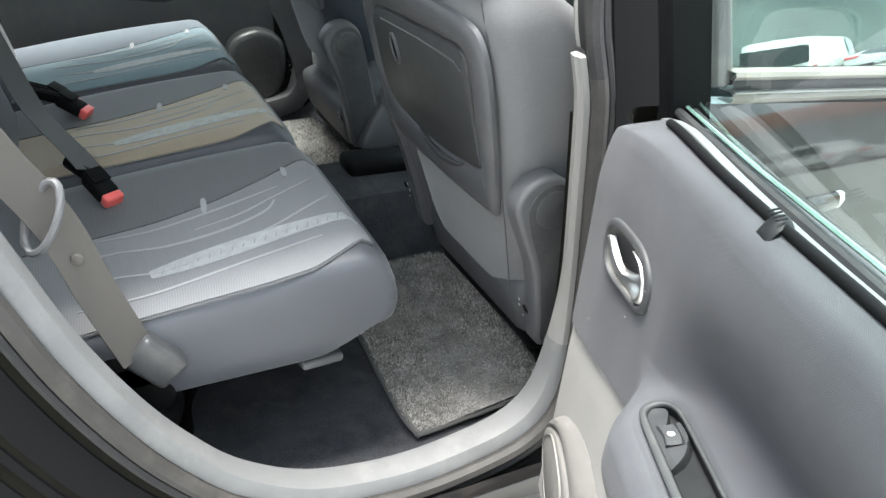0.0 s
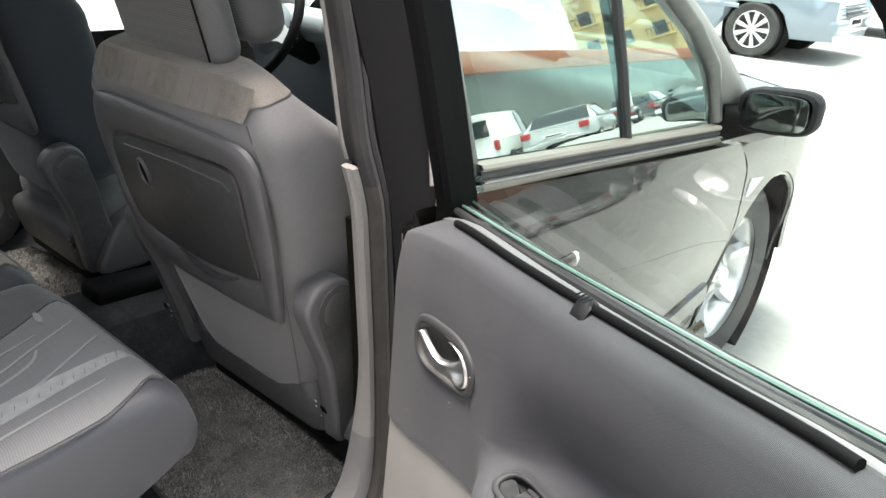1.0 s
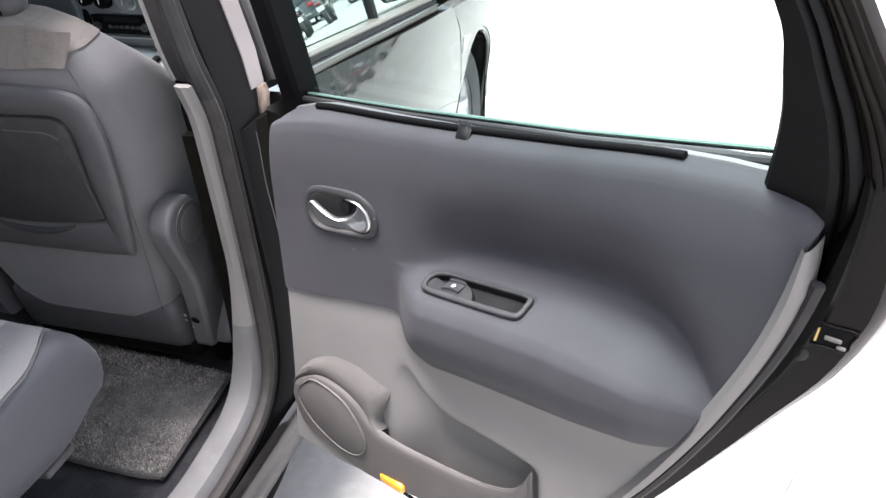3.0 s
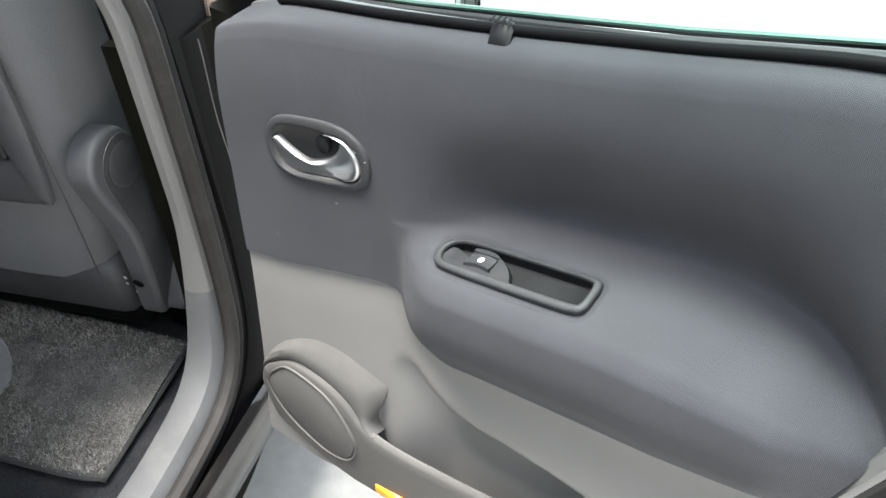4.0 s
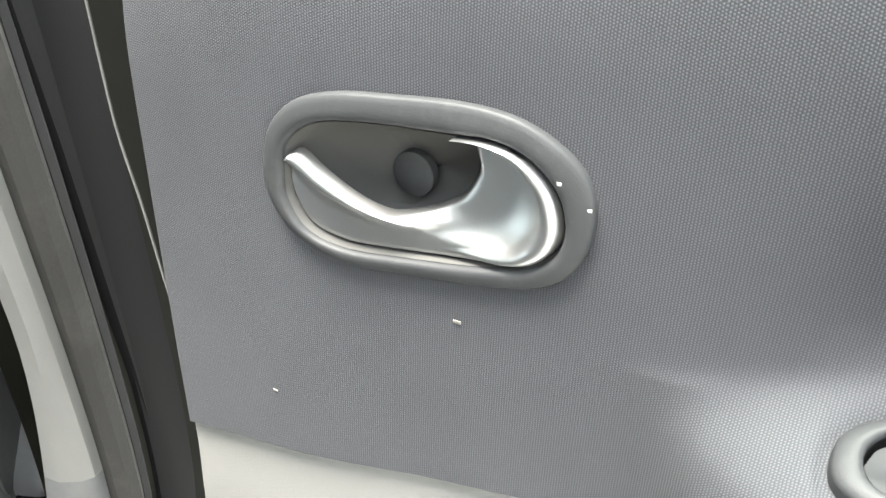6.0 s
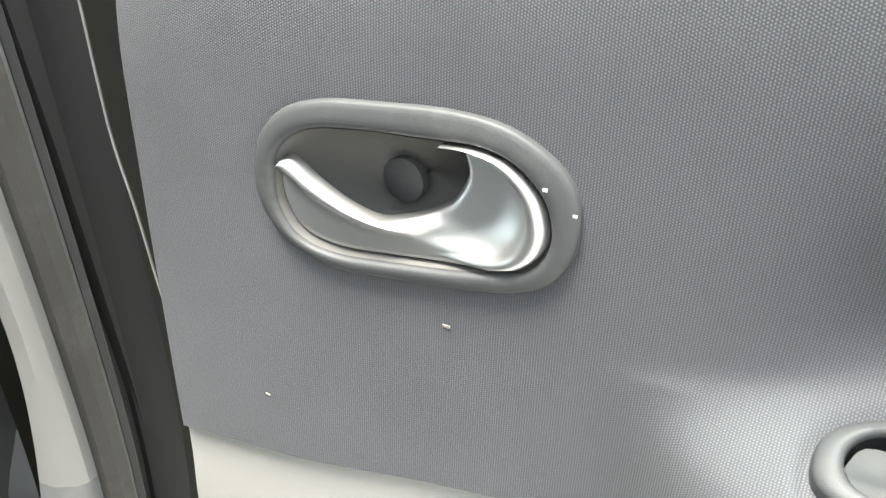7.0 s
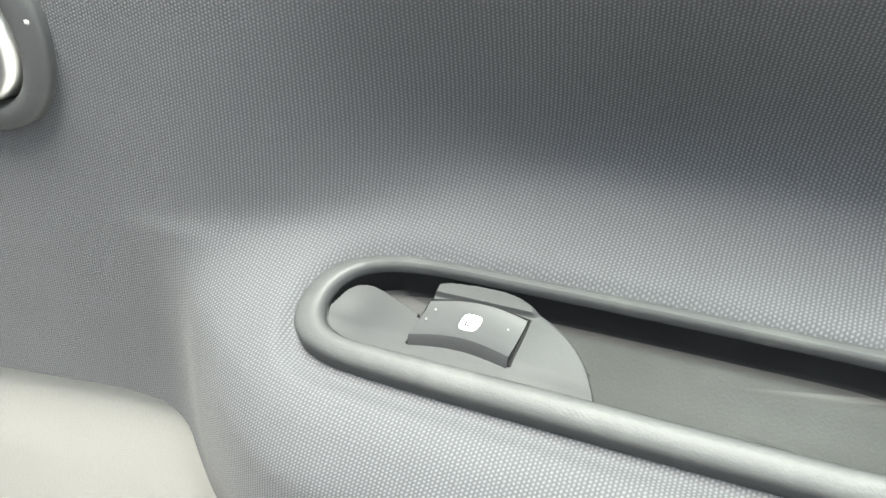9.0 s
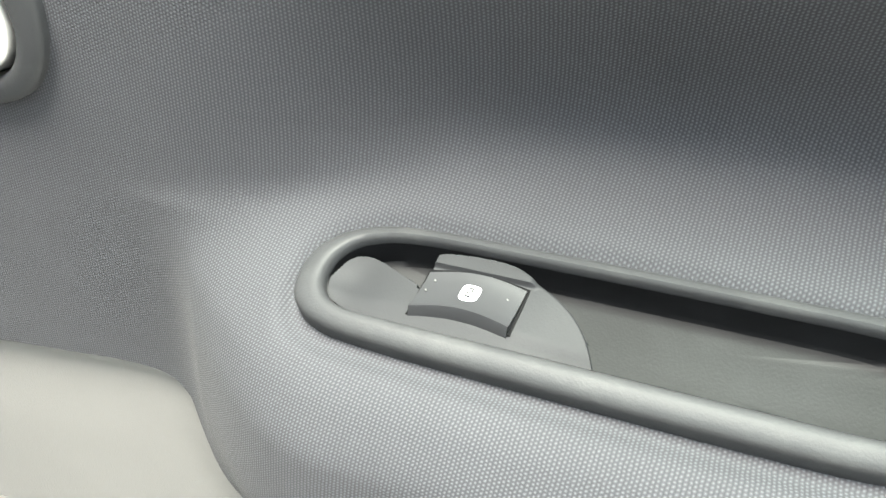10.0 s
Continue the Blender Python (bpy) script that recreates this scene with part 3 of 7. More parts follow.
# belt mouldings
for dz0, dz1, dy, m, nm in ((-0.022, -0.008, -0.006, M_taupe, "belt_channel"), (-0.008, -0.004, -0.008, M_steel, "belt_chrome_strip"), (-0.004, 0.010, -0.001, M_rubber, "belt_seal"), (0.010, 0.021, -0.003, M_taupe, "belt_channel")):
    rows = []
    for a, b in ((dz0, 0.02), (dz0, dy), ((dz0 + dz1) / 2, dy - 0.004), (dz1, dy), (dz1, 0.02)):
        rows.append([V((0.835 + 0.895 * j / 10, 0.890 + b, belt_z(0.835 + 0.895 * j / 10) + a)) for j in range(11)])
    part(nm, grid(rows), m, front_door)
# window frame and panes of the front door
GX = lambda x, z: V((x, 0.912 + max(z - 0.93, 0) * 0.200, z))
A_LINE = [(1.716, 0.89), (1.69, 1.02), (1.60, 1.11), (1.49, 1.185), (1.30, 1.30), (1.10, 1.39), (0.92, 1.43)]
curved = lambda p: V((p[0], 0.912 + 0.195 * max(p[1] - 0.93, 0) + 0.12 * max(p[1] - 0.93, 0) ** 2, p[1]))


def side_pane(left, right):
    """A pane between two edges of (share of the height, x, z)."""
    rows = []
    for k in range(21):
        f = k / 20
        p, q = [V((lerp_table([(e[0], e[1]) for e in edge], f), lerp_table([(e[0], e[2]) for e in edge], f))) for edge in (left, right)]
        rows.append([curved(p.lerp(q, j / 12)) for j in range(13)])
    return skirt(grid(rows), (0, 0.004, 0))


part("window_pane", side_pane([(0, 0.845, 0.945), (1, 0.782, 1.42)], [(0, 1.318, 0.905), (0.35, 1.30, 1.06), (0.78, 1.265, 1.28), (0.93, 1.10, 1.38), (1, 0.92, 1.42)]), M_carglass, front_door, "tinted glass of the closed front door", sharp=60)
part("quarter_pane", side_pane([(0, 1.328, 0.905), (0.4, 1.31, 1.06), (1, 1.285, 1.275)], [(0, 1.71, 0.875), (0.36, 1.685, 1.02), (0.55, 1.595, 1.10), (0.75, 1.485, 1.175), (1, 1.285, 1.275)]), M_carglass, front_door, sharp=60)
part("window_divider", tube([GX(1.323, 0.90) - V((0, 0.006, 0)), GX(1.305, 1.06) - V((0, 0.006, 0)), GX(1.275, 1.28) - V((0, 0.006, 0))], 0.011, 8), M_rubber, front_door)
part("window_frame", tube([GX(x, z) + V((0.02, -0.002, 0.012)) for x, z in A_LINE] + [GX(0.76, 1.44), GX(0.80, 1.2), GX(0.835, 0.94)], 0.020, 10), M_frame, front_door, "dusty black frame round the front window")
rows = []
for z, x0, x1 in ((0.947, 0.736, 0.778), (1.0, 0.742, 0.788), (1.2, 0.732, 0.782), (1.44, 0.69, 0.745)):
    y = side_y(z) - 0.002
    rows.append([V((x0, y + 0.03, z)), V((x0, y, z)), V((x1, y, z)), V((x1, y + 0.03, z))])
part("pillar_cover", grid(rows), surface("satin_grey_pillar_film", (0.18, 0.165, 0.158), rough=0.35, coat=0.3, vary=0.06), front_door, "satin grey pillar cover on the front door")
# outer door pull, seen in the paint
outer = part("door_pull", tube(spline([(0.90, 0.876, 0.752), (0.925, 0.846, 0.755), (1.00, 0.838, 0.757), (1.055, 0.842, 0.757)], 12), 0.012, 10, flat=1.4), M_paint, front_door, "black outer door handle")
# chrome tip added: stands in for the sky's highlight on the black handle
part("handle_glint", tube(spline([(1.052, 0.843, 0.757), (1.070, 0.848, 0.757), (1.084, 0.872, 0.757)], 8), 0.0125, 10, flat=1.4), M_chrome, outer, "bright tip added for the highlight on the door handle")
# fender over the front wheel
WX, WZ = 2.22, 0.315
rows = []
for i in range(11):
    rows.append([])
    for j in range(33):
        x = 1.935 + 0.87 * j / 32
        d = abs(x - WX)
        arch = WZ + math.sqrt(max(0.365 ** 2 - d * d, 0)) if d < 0.365 else 0.26
        arch = max(arch, 0.26)
        top = belt_z(x) - 0.035 - 0.10 * max(x - 2.0, 0) ** 2
        f = i / 10
        z = arch + (top - arch) * f
        back = (step(0.62, 0.40, z) * 0.13 + step(0.74, 0.88, z) * 0.10) * max(1 - j / 8, 0)
        rows[-1].append(V((x - back, skin_y(x, z) + 0.28 * max(x - 2.45, 0) ** 2 * 4 + 0.06 * step(0.80, 0.92, z), z)))
part("fender", skirt(grid(rows), (0, 0.05, 0)), M_paint, car, "glossy black front fender")
BADGE = [(1.955, 0.671), (1.975, 0.716), (1.990, 0.717), (2.075, 0.702), (2.060, 0.694), (1.975, 0.668)]
part("side_badge", prism(BADGE, 0.004, 0.001, lambda a, b, c: V((a, skin_y(a, b) - 0.003 + c, b))), M_steel, car, "small triangular trim piece on the fender")
part("arch_lip", tube([((x := WX + 0.362 * math.cos(a)), skin_y(x, WZ + 0.362 * math.sin(a)) + 1.12 * max(x - 2.45, 0) ** 2 + 0.014, WZ + 0.362 * math.sin(a)) for a in [radians(-6 + k * 8) for k in range(25)]], 0.011, 8), M_paint, car)
# bonnet
rows = []
for i in range(9):
    x = 1.84 + 0.95 * i / 8
    rows.append([V((x - 0.12 * (1 - ((y - CY) / 0.85) ** 2) * (i == 0), y, 0.885 + 0.075 * (1 - ((y - CY) / 0.86) ** 2) - 0.10 * max(x - 2.0, 0) ** 2 - 0.15 * max(x - 2.55, 0))) for y in [CY - 0.84 + 1.68 * k / 16 for k in range(17)]])
part("bonnet", skirt(grid(rows), (0, 0, -0.02)), M_paint, car, "glossy black bonnet")
# plain nose between the fenders
rows = []
for i in range(9):
    z = 0.26 + 0.50 * i / 8
    rows.append([V((2.80 + 0.16 * (1 - ((y - CY) / 0.80) ** 2) - 0.10 * max(z - 0.62, 0) / 0.14 * 0.6, y, z)) for y in [CY - 0.80 + 1.60 * k / 16 for k in range(17)]])
part("front_bumper", skirt(grid(rows), (-0.04, 0, 0)), M_paint, car)
# far side skin, tail and roof close the body
for nm, x0, x1, z0, z1 in (("far_side", -1.6, 2.75, 0.30, 0.92),):
    rows = [[V((x0 + (x1 - x0) * j / 10, 2 * CY - skin_y(1.0, z0 + (z1 - z0) * i / 6), z0 + (z1 - z0) * i / 6)) for j in range(11)] for i in range(7)]
    part(nm, skirt(grid(rows), (0, -0.04, 0)), M_paint, car)
rows = []
for i in range(15):
    x = -1.45 + 2.75 * i / 14
    h = 1.57 - 0.05 * max(x - 0.4, 0) ** 2 * 3 - 0.03 * max(-0.4 - x, 0) ** 2
    rows.append([V((x, CY + s, h - 0.16 * abs(s / 0.70) ** 4)) for s in [-0.70 + 1.40 * k / 14 for k in range(15)]])
part("roof", skirt(grid(rows), (0, 0, -0.05)), M_paint, car, "black roof")
rows = [[V((-1.3 + 2.5 * i / 8, CY - 0.66 + 1.32 * k / 6, 1.50 - 0.05 * abs(k - 3) / 3)) for k in range(7)] for i in range(9)]
part("headliner", grid(rows), surface("pale_headliner_cloth", (0.62, 0.61, 0.58), rough=0.95, vary=0.05, bump=0.2, bscale=500), car)
# pillars that carry the roof
for nm, pts, r in (("windscreen_pillar", [(1.93, CY - 0.86, 0.90), (1.70, CY - 0.83, 1.08), (1.35, CY - 0.76, 1.30), (1.0, CY - 0.70, 1.45)], 0.042),
                   ("windscreen_pillar", [(1.93, CY + 0.86, 0.90), (1.70, CY + 0.83, 1.08), (1.35, CY + 0.76, 1.30), (1.0, CY + 0.70, 1.45)], 0.042),
                   ("far_pillar", [(0.72, CY + 0.88, 0.3), (0.70, CY + 0.87, 0.93), (0.60, CY + 0.75, 1.48)], 0.055),
                   ("rear_pillar", [(-0.30, CY - 0.86, 0.80), (-0.36, CY - 0.82, 1.15), (-0.30, CY - 0.75, 1.46)], 0.08),
                   ("rear_pillar", [(-0.30, CY + 0.86, 0.80), (-0.36, CY + 0.82, 1.15), (-0.30, CY + 0.75, 1.46)], 0.08)):
    part(nm, tube(spline(pts, 9), r, 10, flat=1.2), M_trim if nm == "windscreen_pillar" else M_black, car)
bm = grid([[V((1.90 + 0.02 * 0, CY + s, 0.93)) for s in (-0.80, 0, 0.80)], [V((1.45, CY + s, 1.27)) for s in (-0.74, 0, 0.74)], [V((1.02, CY + s, 1.48)) for s in (-0.66, 0, 0.66)]])
part("windscreen", bm, M_glass, car, "clear windscreen")
# rear quarter outside the opening and the tail
rows = []
for i in range(9):
    z = 0.30 + 0.66 * i / 8
    rows.append([V((x, side_y(z, 0.885) + 0.02 * max(-0.6 - x, 0), z)) for x in [-0.36 - 1.25 * k / 8 if z > 0.75 else -0.20 + 0.3 * (0.75 - z) - 1.35 * k / 8 for k in range(9)]])
part("rear_quarter", skirt(grid(rows), (0, 0.05, 0)), M_paint, car, "glossy black rear quarter panel")
rows = [[V((-1.62 + 0.16 * max(z - 0.9, 0), CY + s, z)) for s in (-0.88, -0.4, 0.4, 0.88)] for z in (0.30, 0.6, 0.8, 0.97)]
part("tailgate", skirt(grid(rows), (0.05, 0, 0)), M_paint, car)
part("tailgate_window", grid([[V((-1.62 + 0.16 * max(z - 0.9, 0), CY + q, z)) for q in (-0.78, 0, 0.78)] for z in (0.97, 1.2, 1.50)]), M_glass, car, "clear tailgate window")
for q in (-1, 1):
    part("quarter_window", grid([[V((x, CY + q * (0.905 - TUMBLE * (z - 0.93)), z)) for x in (-1.50, -0.9, -0.40)] for z in (0.955, 1.2, 1.45)]), M_glass, car, "clear rear quarter window")
# sill outside, below the opening
rows = []
for dy, z in ((0.0, 0.335), (-0.012, 0.325), (-0.018, 0.30), (-0.012, 0.25), (0.02, 0.20), (0.08, 0.19)):
    rows.append([V((x, 0.885 + dy, z)) for x in [0.0 + 1.85 * k / 12 for k in range(13)]])
part("outer_sill", grid(rows), M_paint, car, "glossy black outer sill")

# front wheel
bm = lathe([(0.20, -0.09), (0.285, -0.10), (0.308, -0.085), (0.315, -0.05), (0.315, 0.06), (0.30, 0.10), (0.20, 0.10)], (WX, 1.06, WZ), (0, 1, 0), 48)
wheel = part("wheel", bm, M_tyre, car, "worn black tyre with a silver alloy wheel")
bm = lathe([(0.205, -0.085), (0.212, -0.07), (0.195, -0.055), (0.18, 0.02), (0.18, 0.08)], (WX, 1.06, WZ), (0, 1, 0), 48)
for k in range(7):
    a = 2 * math.pi * k / 7 + 0.2
    dirv, perp = V((math.cos(a), 0, math.sin(a))), V((-math.sin(a), 0, math.cos(a)))
    c = V((WX, 1.06, WZ))
    rows = []
    for f in range(6):
        r = 0.03 + 0.165 * f / 5
        w = 0.026 - 0.008 * math.sin(f / 5 * math.pi)
        y = -0.075 + 0.03 * math.sin(f / 5 * math.pi)
        rows.append([c + dirv * r - perp * w + V((0, y + 0.03, 0)), c + dirv * r - perp * w * 0.7 + V((0, y, 0)), c + dirv * r + perp * w * 0.7 + V((0, y, 0)), c + dirv * r + perp * w + V((0, y + 0.03, 0))])
    extend(bm, grid(rows))
extend(bm, lathe([(0.001, -0.085), (0.028, -0.083), (0.04, -0.07), (0.045, -0.03)], (WX, 1.06, WZ), (0, 1, 0), 20))
part("alloy_rim", bm, M_alloy, wheel, "dusty silver alloy rim")
part("wheel_house", lathe([(0.37, -0.10), (0.37, 0.2), (0.2, 0.22), (0.01, 0.22)], (WX, 1.06, WZ), (0, 1, 0), 32), M_black, car)
part("brake_disc", lathe([(0.13, 0.0), (0.135, 0.01), (0.135, 0.03), (0.05, 0.03)], (WX, 1.06, WZ), (0, 1, 0), 32), M_steel, wheel)

# door mirror
mc = V((1.86, 0.805, 0.928))
rows = []
for x, w, h in ((1.835, 0.080, 0.044), (1.838, 0.090, 0.052), (1.85, 0.095, 0.056), (1.88, 0.093, 0.055), (1.92, 0.080, 0.047), (1.95, 0.055, 0.034), (1.962, 0.02, 0.012)):
    rows.append([V((x - 0.10 * (b := w * math.copysign(abs(math.cos(a)) ** 0.55, math.cos(a))) * 1.0, mc.y + b, mc.z + h * math.copysign(abs(math.sin(a)) ** 0.55, math.sin(a)) - 0.06 * b)) for a in [2 * math.pi * k / 28 for k in range(28)]])
mirror = part("door_mirror", grid(rows, close_v=True), M_gloss, car, "black door mirror housing")
MG = smooth_outline([(0.076, 0.0), (0.070, 0.034), (0.040, 0.043), (-0.040, 0.040), (-0.068, 0.030), (-0.074, -0.004), (-0.068, -0.036), (-0.035, -0.043), (0.045, -0.042), (0.072, -0.032)], 48)
part("mirror_glass", prism(MG, 0.004, 0.001, lambda a, b, c: V((1.829 - 0.09 * a - 0.02 * b + c, mc.y + a, mc.z + b - 0.06 * a))), M_mirror, mirror, "mirror glass with the yard in it")
part("mirror_arm", tube([(1.83, 0.93, 0.90), (1.86, 0.885, 0.903), (1.88, 0.84, 0.915)], 0.030, 10, flat=0.9), M_black, mirror)


# ---- the open rear door ----
HX, HY = 0.60, 0.86
DS = V((-0.415, -0.910, 0)).normalized()         # along the door, from its hinges
DN = V((DS.y, -DS.x, 0))                         # out of the trim, into the car when shut


def D(s, n, z):
    """A place on the door: along it, out of its trim, height."""
    return V((HX, HY, 0)) + DS * s + DN * n + V((0, 0, z))


def win_n(s, z):
    """The window's plane leans in, more so at its rear."""
    rear = min(max(s - 0.3, 0) / 0.4, 1)
    return -0.055 + (0.20 + 0.42 * min(max(s - 0.1, 0), 0.7)) * max(z - 0.98, 0) + 0.22 * rear * max(z - 1.13, 0)


ROT = Matrix(((DS.x, DN.x, 0, 0), (DS.y, DN.y, 0, 0), (0, 0, 1, 0), (0, 0, 0, 1)))

# the trim's outline: upper cloth part
TOP = [(0.07, 0.935), (0.092, 0.968), (0.122, 0.979), (0.182, 0.992), (0.30, 1.000), (0.42, 1.010), (0.55, 1.025), (0.69, 1.044), (0.755, 1.047), (0.80, 1.036), (0.822, 1.01), (0.83, 0.98)]
DIVIDE = [(0.05, 0.690), (0.10, 0.702), (0.21, 0.720), (0.265, 0.7305), (0.295, 0.7365), (0.315, 0.7385), (0.326, 0.7350), (0.332, 0.722), (0.341, 0.703), (0.361, 0.693), (0.385, 0.692), (0.435, 0.700), (0.51, 0.708), (0.60, 0.716), (0.70, 0.729), (0.83, 0.752)]
EDGE_L = [(0.40, 0.070), (0.575, 0.088), (0.68, 0.0935), (0.80, 0.0925), (0.95, 0.0965)]
EDGE_R = [(0.40, 0.500), (0.546, 0.620), (0.612, 0.665), (0.706, 0.715), (0.80, 0.757), (0.90, 0.793), (0.955, 0.806), (1.03, 0.818)]


FOOT_Z = [(0.05, 0.684), (0.385, 0.688), (0.51, 0.700), (0.60, 0.712), (0.70, 0.727), (0.83, 0.752)]
SHELF = [(0.30, 0.806), (0.386, 0.8165), (0.50, 0.8296), (0.60, 0.838), (0.67, 0.832), (0.73, 0.808), (0.78, 0.765)]
CREASE = [(0.30, 0.826), (0.40, 0.846), (0.45, 0.852), (0.50, 0.861), (0.55, 0.866), (0.60, 0.871), (0.64, 0.866), (0.67, 0.852), (0.70, 0.834), (0.73, 0.808), (0.78, 0.765)]


def base_n(s, z):
    """The trim's flat parts."""
    k = lerp_table([(0.05, 0.016), (0.16, 0.012), (0.24, 0.002), (0.45, -0.008), (0.62, -0.011), (0.83, -0.006)], s)
    return k + 0.02 * (0.90 - z) * step(0.9, 0.7, z)


def field(s, z):
    """How far the cloth trim stands out, at a place along the door and a height."""
    zb, zs, zc = lerp_table(FOOT_Z, s), lerp_table(SHELF, s), lerp_table(CREASE, s)
    # hollow above the armrest: the panel falls back towards the crease
    over = max(z - zc, 0.0)
    dip = 0.040 * step(0.325, 0.46, s) * (1 - step(0.69, 0.79, s)) * math.exp(-(over / 0.060) ** 2)
    base = base_n(s, z)
    wall = base - dip
    c = min(1.0, (zs - zb) / 0.125)
    arm = lerp_table([(zb, 0.0170 * c), (zs - 0.112 * c, 0.0085 + 0.0180 * c), (zs - 0.082 * c, 0.0085 + 0.0345 * c), (zs - 0.055 * c, 0.0085 + 0.0405 * c), (zs - 0.030 * c, 0.0085 + 0.0385 * c), (zs - 0.015 * c, 0.0085 + 0.0295 * c), (zs - 0.0065 * c, 0.0085 + 0.0155 * c),
                      (zs, 0.0085), (zs + 0.009, -0.0155), (zs + 0.02, -0.045), (zs + 0.05, -0.12), (zs + 0.3, -0.12)], max(z, zb))
    # the armrest begins in a full round end and runs out towards the rear
    f = min(max((s - 0.308) / 0.100, 0.0), 1.0)
    rise = math.sin(f * math.pi / 2) ** 1.4 * (1 - step(0.685, 0.785, s))
    arm = base - 0.007 + (arm - base + 0.007) * rise if arm > base - 0.007 else arm
    k = 0.012 + 0.012 * step(0.35, 0.42, s) * step(0.56, 0.44, s) * step(zs - 0.01, zs + 0.02, z)
    both = 0.5 * (wall + arm + math.sqrt((wall - arm) ** 2 + k * k))
    return wall + (both - wall) * step(0.298, 0.345, s)


SHELL_R = [(0.33, 0.52), (0.40, 0.575), (0.546, 0.672), (0.679, 0.752), (0.78, 0.812), (0.879, 0.868), (0.96, 0.888), (1.05, 0.882), (1.12, 0.862), (1.20, 0.832)]
rows = []
for k in range(23):
    row = []
    for j in range(13):
        s = 0.03 + 0.80 * j / 12
        top = lerp_table(TOP, s) - 0.022
        z = 0.33 + (top - 0.33) * k / 22
        s = 0.03 + (lerp_table(SHELL_R, z) - 0.034) * j / 12
        row.append(D(s, -0.112 - 0.012 * math.sin(j / 12 * math.pi) + 0.02 * step(0.93, 1.02, z), z))
    rows.append(row)
car_door = part("rear_door", grid(rows), M_paint, car, "open black rear door with charcoal cloth trim")
HB = [(0.1625, 0.866), (0.167, 0.881), (0.1785, 0.8925), (0.1955, 0.898), (0.2185, 0.9000), (0.2445, 0.9015), (0.2625, 0.9000), (0.2760, 0.8950), (0.2865, 0.8875), (0.2920, 0.8785), (0.2937, 0.868), (0.2918, 0.856), (0.2860, 0.8455), (0.2765, 0.8385), (0.2640, 0.8345), (0.2440, 0.8310), (0.2200, 0.8285), (0.2030, 0.8272), (0.1895, 0.8288), (0.1760, 0.8355), (0.1665, 0.8450), (0.1625, 0.856)]
HB_IN = [(0.1720, 0.862), (0.1738, 0.8737), (0.181, 0.8819), (0.1918, 0.8864), (0.2117, 0.8885), (0.2305, 0.8891), (0.2419, 0.8897), (0.2534, 0.8905), (0.2645, 0.8886), (0.2734, 0.8832), (0.2802, 0.8752), (0.2834, 0.864), (0.2815, 0.8545), (0.2752, 0.8475), (0.2657, 0.8437), (0.2438, 0.8388), (0.2186, 0.8357), (0.1960, 0.8345), (0.1800, 0.8395), (0.1725, 0.8513)]


def by_angle(outline, centre, n):
    """The same outline with a point for each of n even angles round a middle, stretched to suit a long shape."""
    polar = sorted((math.atan2((b - centre[1]) * 1.8, a - centre[0]), a, b) for a, b in smooth_outline(outline, 400))
    polar = [(polar[-1][0] - 2 * math.pi, *polar[-1][1:])] + polar + [(polar[0][0] + 2 * math.pi, *polar[0][1:])]
    out, j = [], 0
    for k in range(n):
        w = -math.pi + 2 * math.pi * k / n
        while polar[j + 1][0] < w:
            j += 1
        (w0, a0, b0), (w1, a1, b1) = polar[j], polar[j + 1]
        f = (w - w0) / max(w1 - w0, 1e-9)
        out.append((a0 + (a1 - a0) * f, b0 + (b1 - b0) * f))
    return out


ho, hi = by_angle(HB, (0.228, 0.8635), 96), by_angle(HB_IN, (0.228, 0.8635), 96)
HM = [((a + c) / 2, (b + d) / 2) for (a, b), (c, d) in zip(ho, hi)]


def depth_in(outline, x, y):
    """How deep a place lies inside an outline; outside it is less than nought."""
    inside, near = False, 1.0
    for (a, b), (c, d) in zip(outline, outline[1:] + outline[:1]):
        if (b > y) != (d > y) and x < a + (y - b) * (c - a) / (d - b):
            inside = not inside
        f = min(max(((x - a) * (c - a) + (y - b) * (d - b)) / ((c - a) ** 2 + (d - b) ** 2 + 1e-12), 0.0), 1.0)
        near = min(near, math.hypot(x - a - (c - a) * f, y - b - (d - b) * f))
    return near if inside else -near


# the switch tray's rim: along the tray, across it
TRAY_OUT = smooth_outline([(-0.0066, 0.002), (-0.0040, 0.0095), (0.004, 0.0145), (0.020, 0.0166), (0.06, 0.0172), (0.11, 0.0172), (0.142, 0.0160), (0.151, 0.0105), (0.1525, -0.002), (0.1520, -0.0135), (0.145, -0.0184), (0.11, -0.0188), (0.06, -0.0187), (0.020, -0.0180), (0.003, -0.0140), (-0.0052, -0.0065)], 96)
TRAY_IN = smooth_outline([(0.0024, 0.001), (0.0050, 0.0064), (0.0115, 0.0094), (0.024, 0.0098), (0.06, 0.0096), (0.11, 0.0094), (0.139, 0.0090), (0.1445, 0.0060), (0.1452, -0.002), (0.1448, -0.0100), (0.140, -0.0136), (0.11, -0.0142), (0.06, -0.0141), (0.024, -0.0136), (0.0095, -0.0106), (0.0035, -0.0054)], 96)
TRAY_MID = [(a * 0.45 + c * 0.55, b * 0.45 + d * 0.55) for (a, b), (c, d) in zip(TRAY_OUT, TRAY_IN)]
NS = 300
rows, drape = [], []
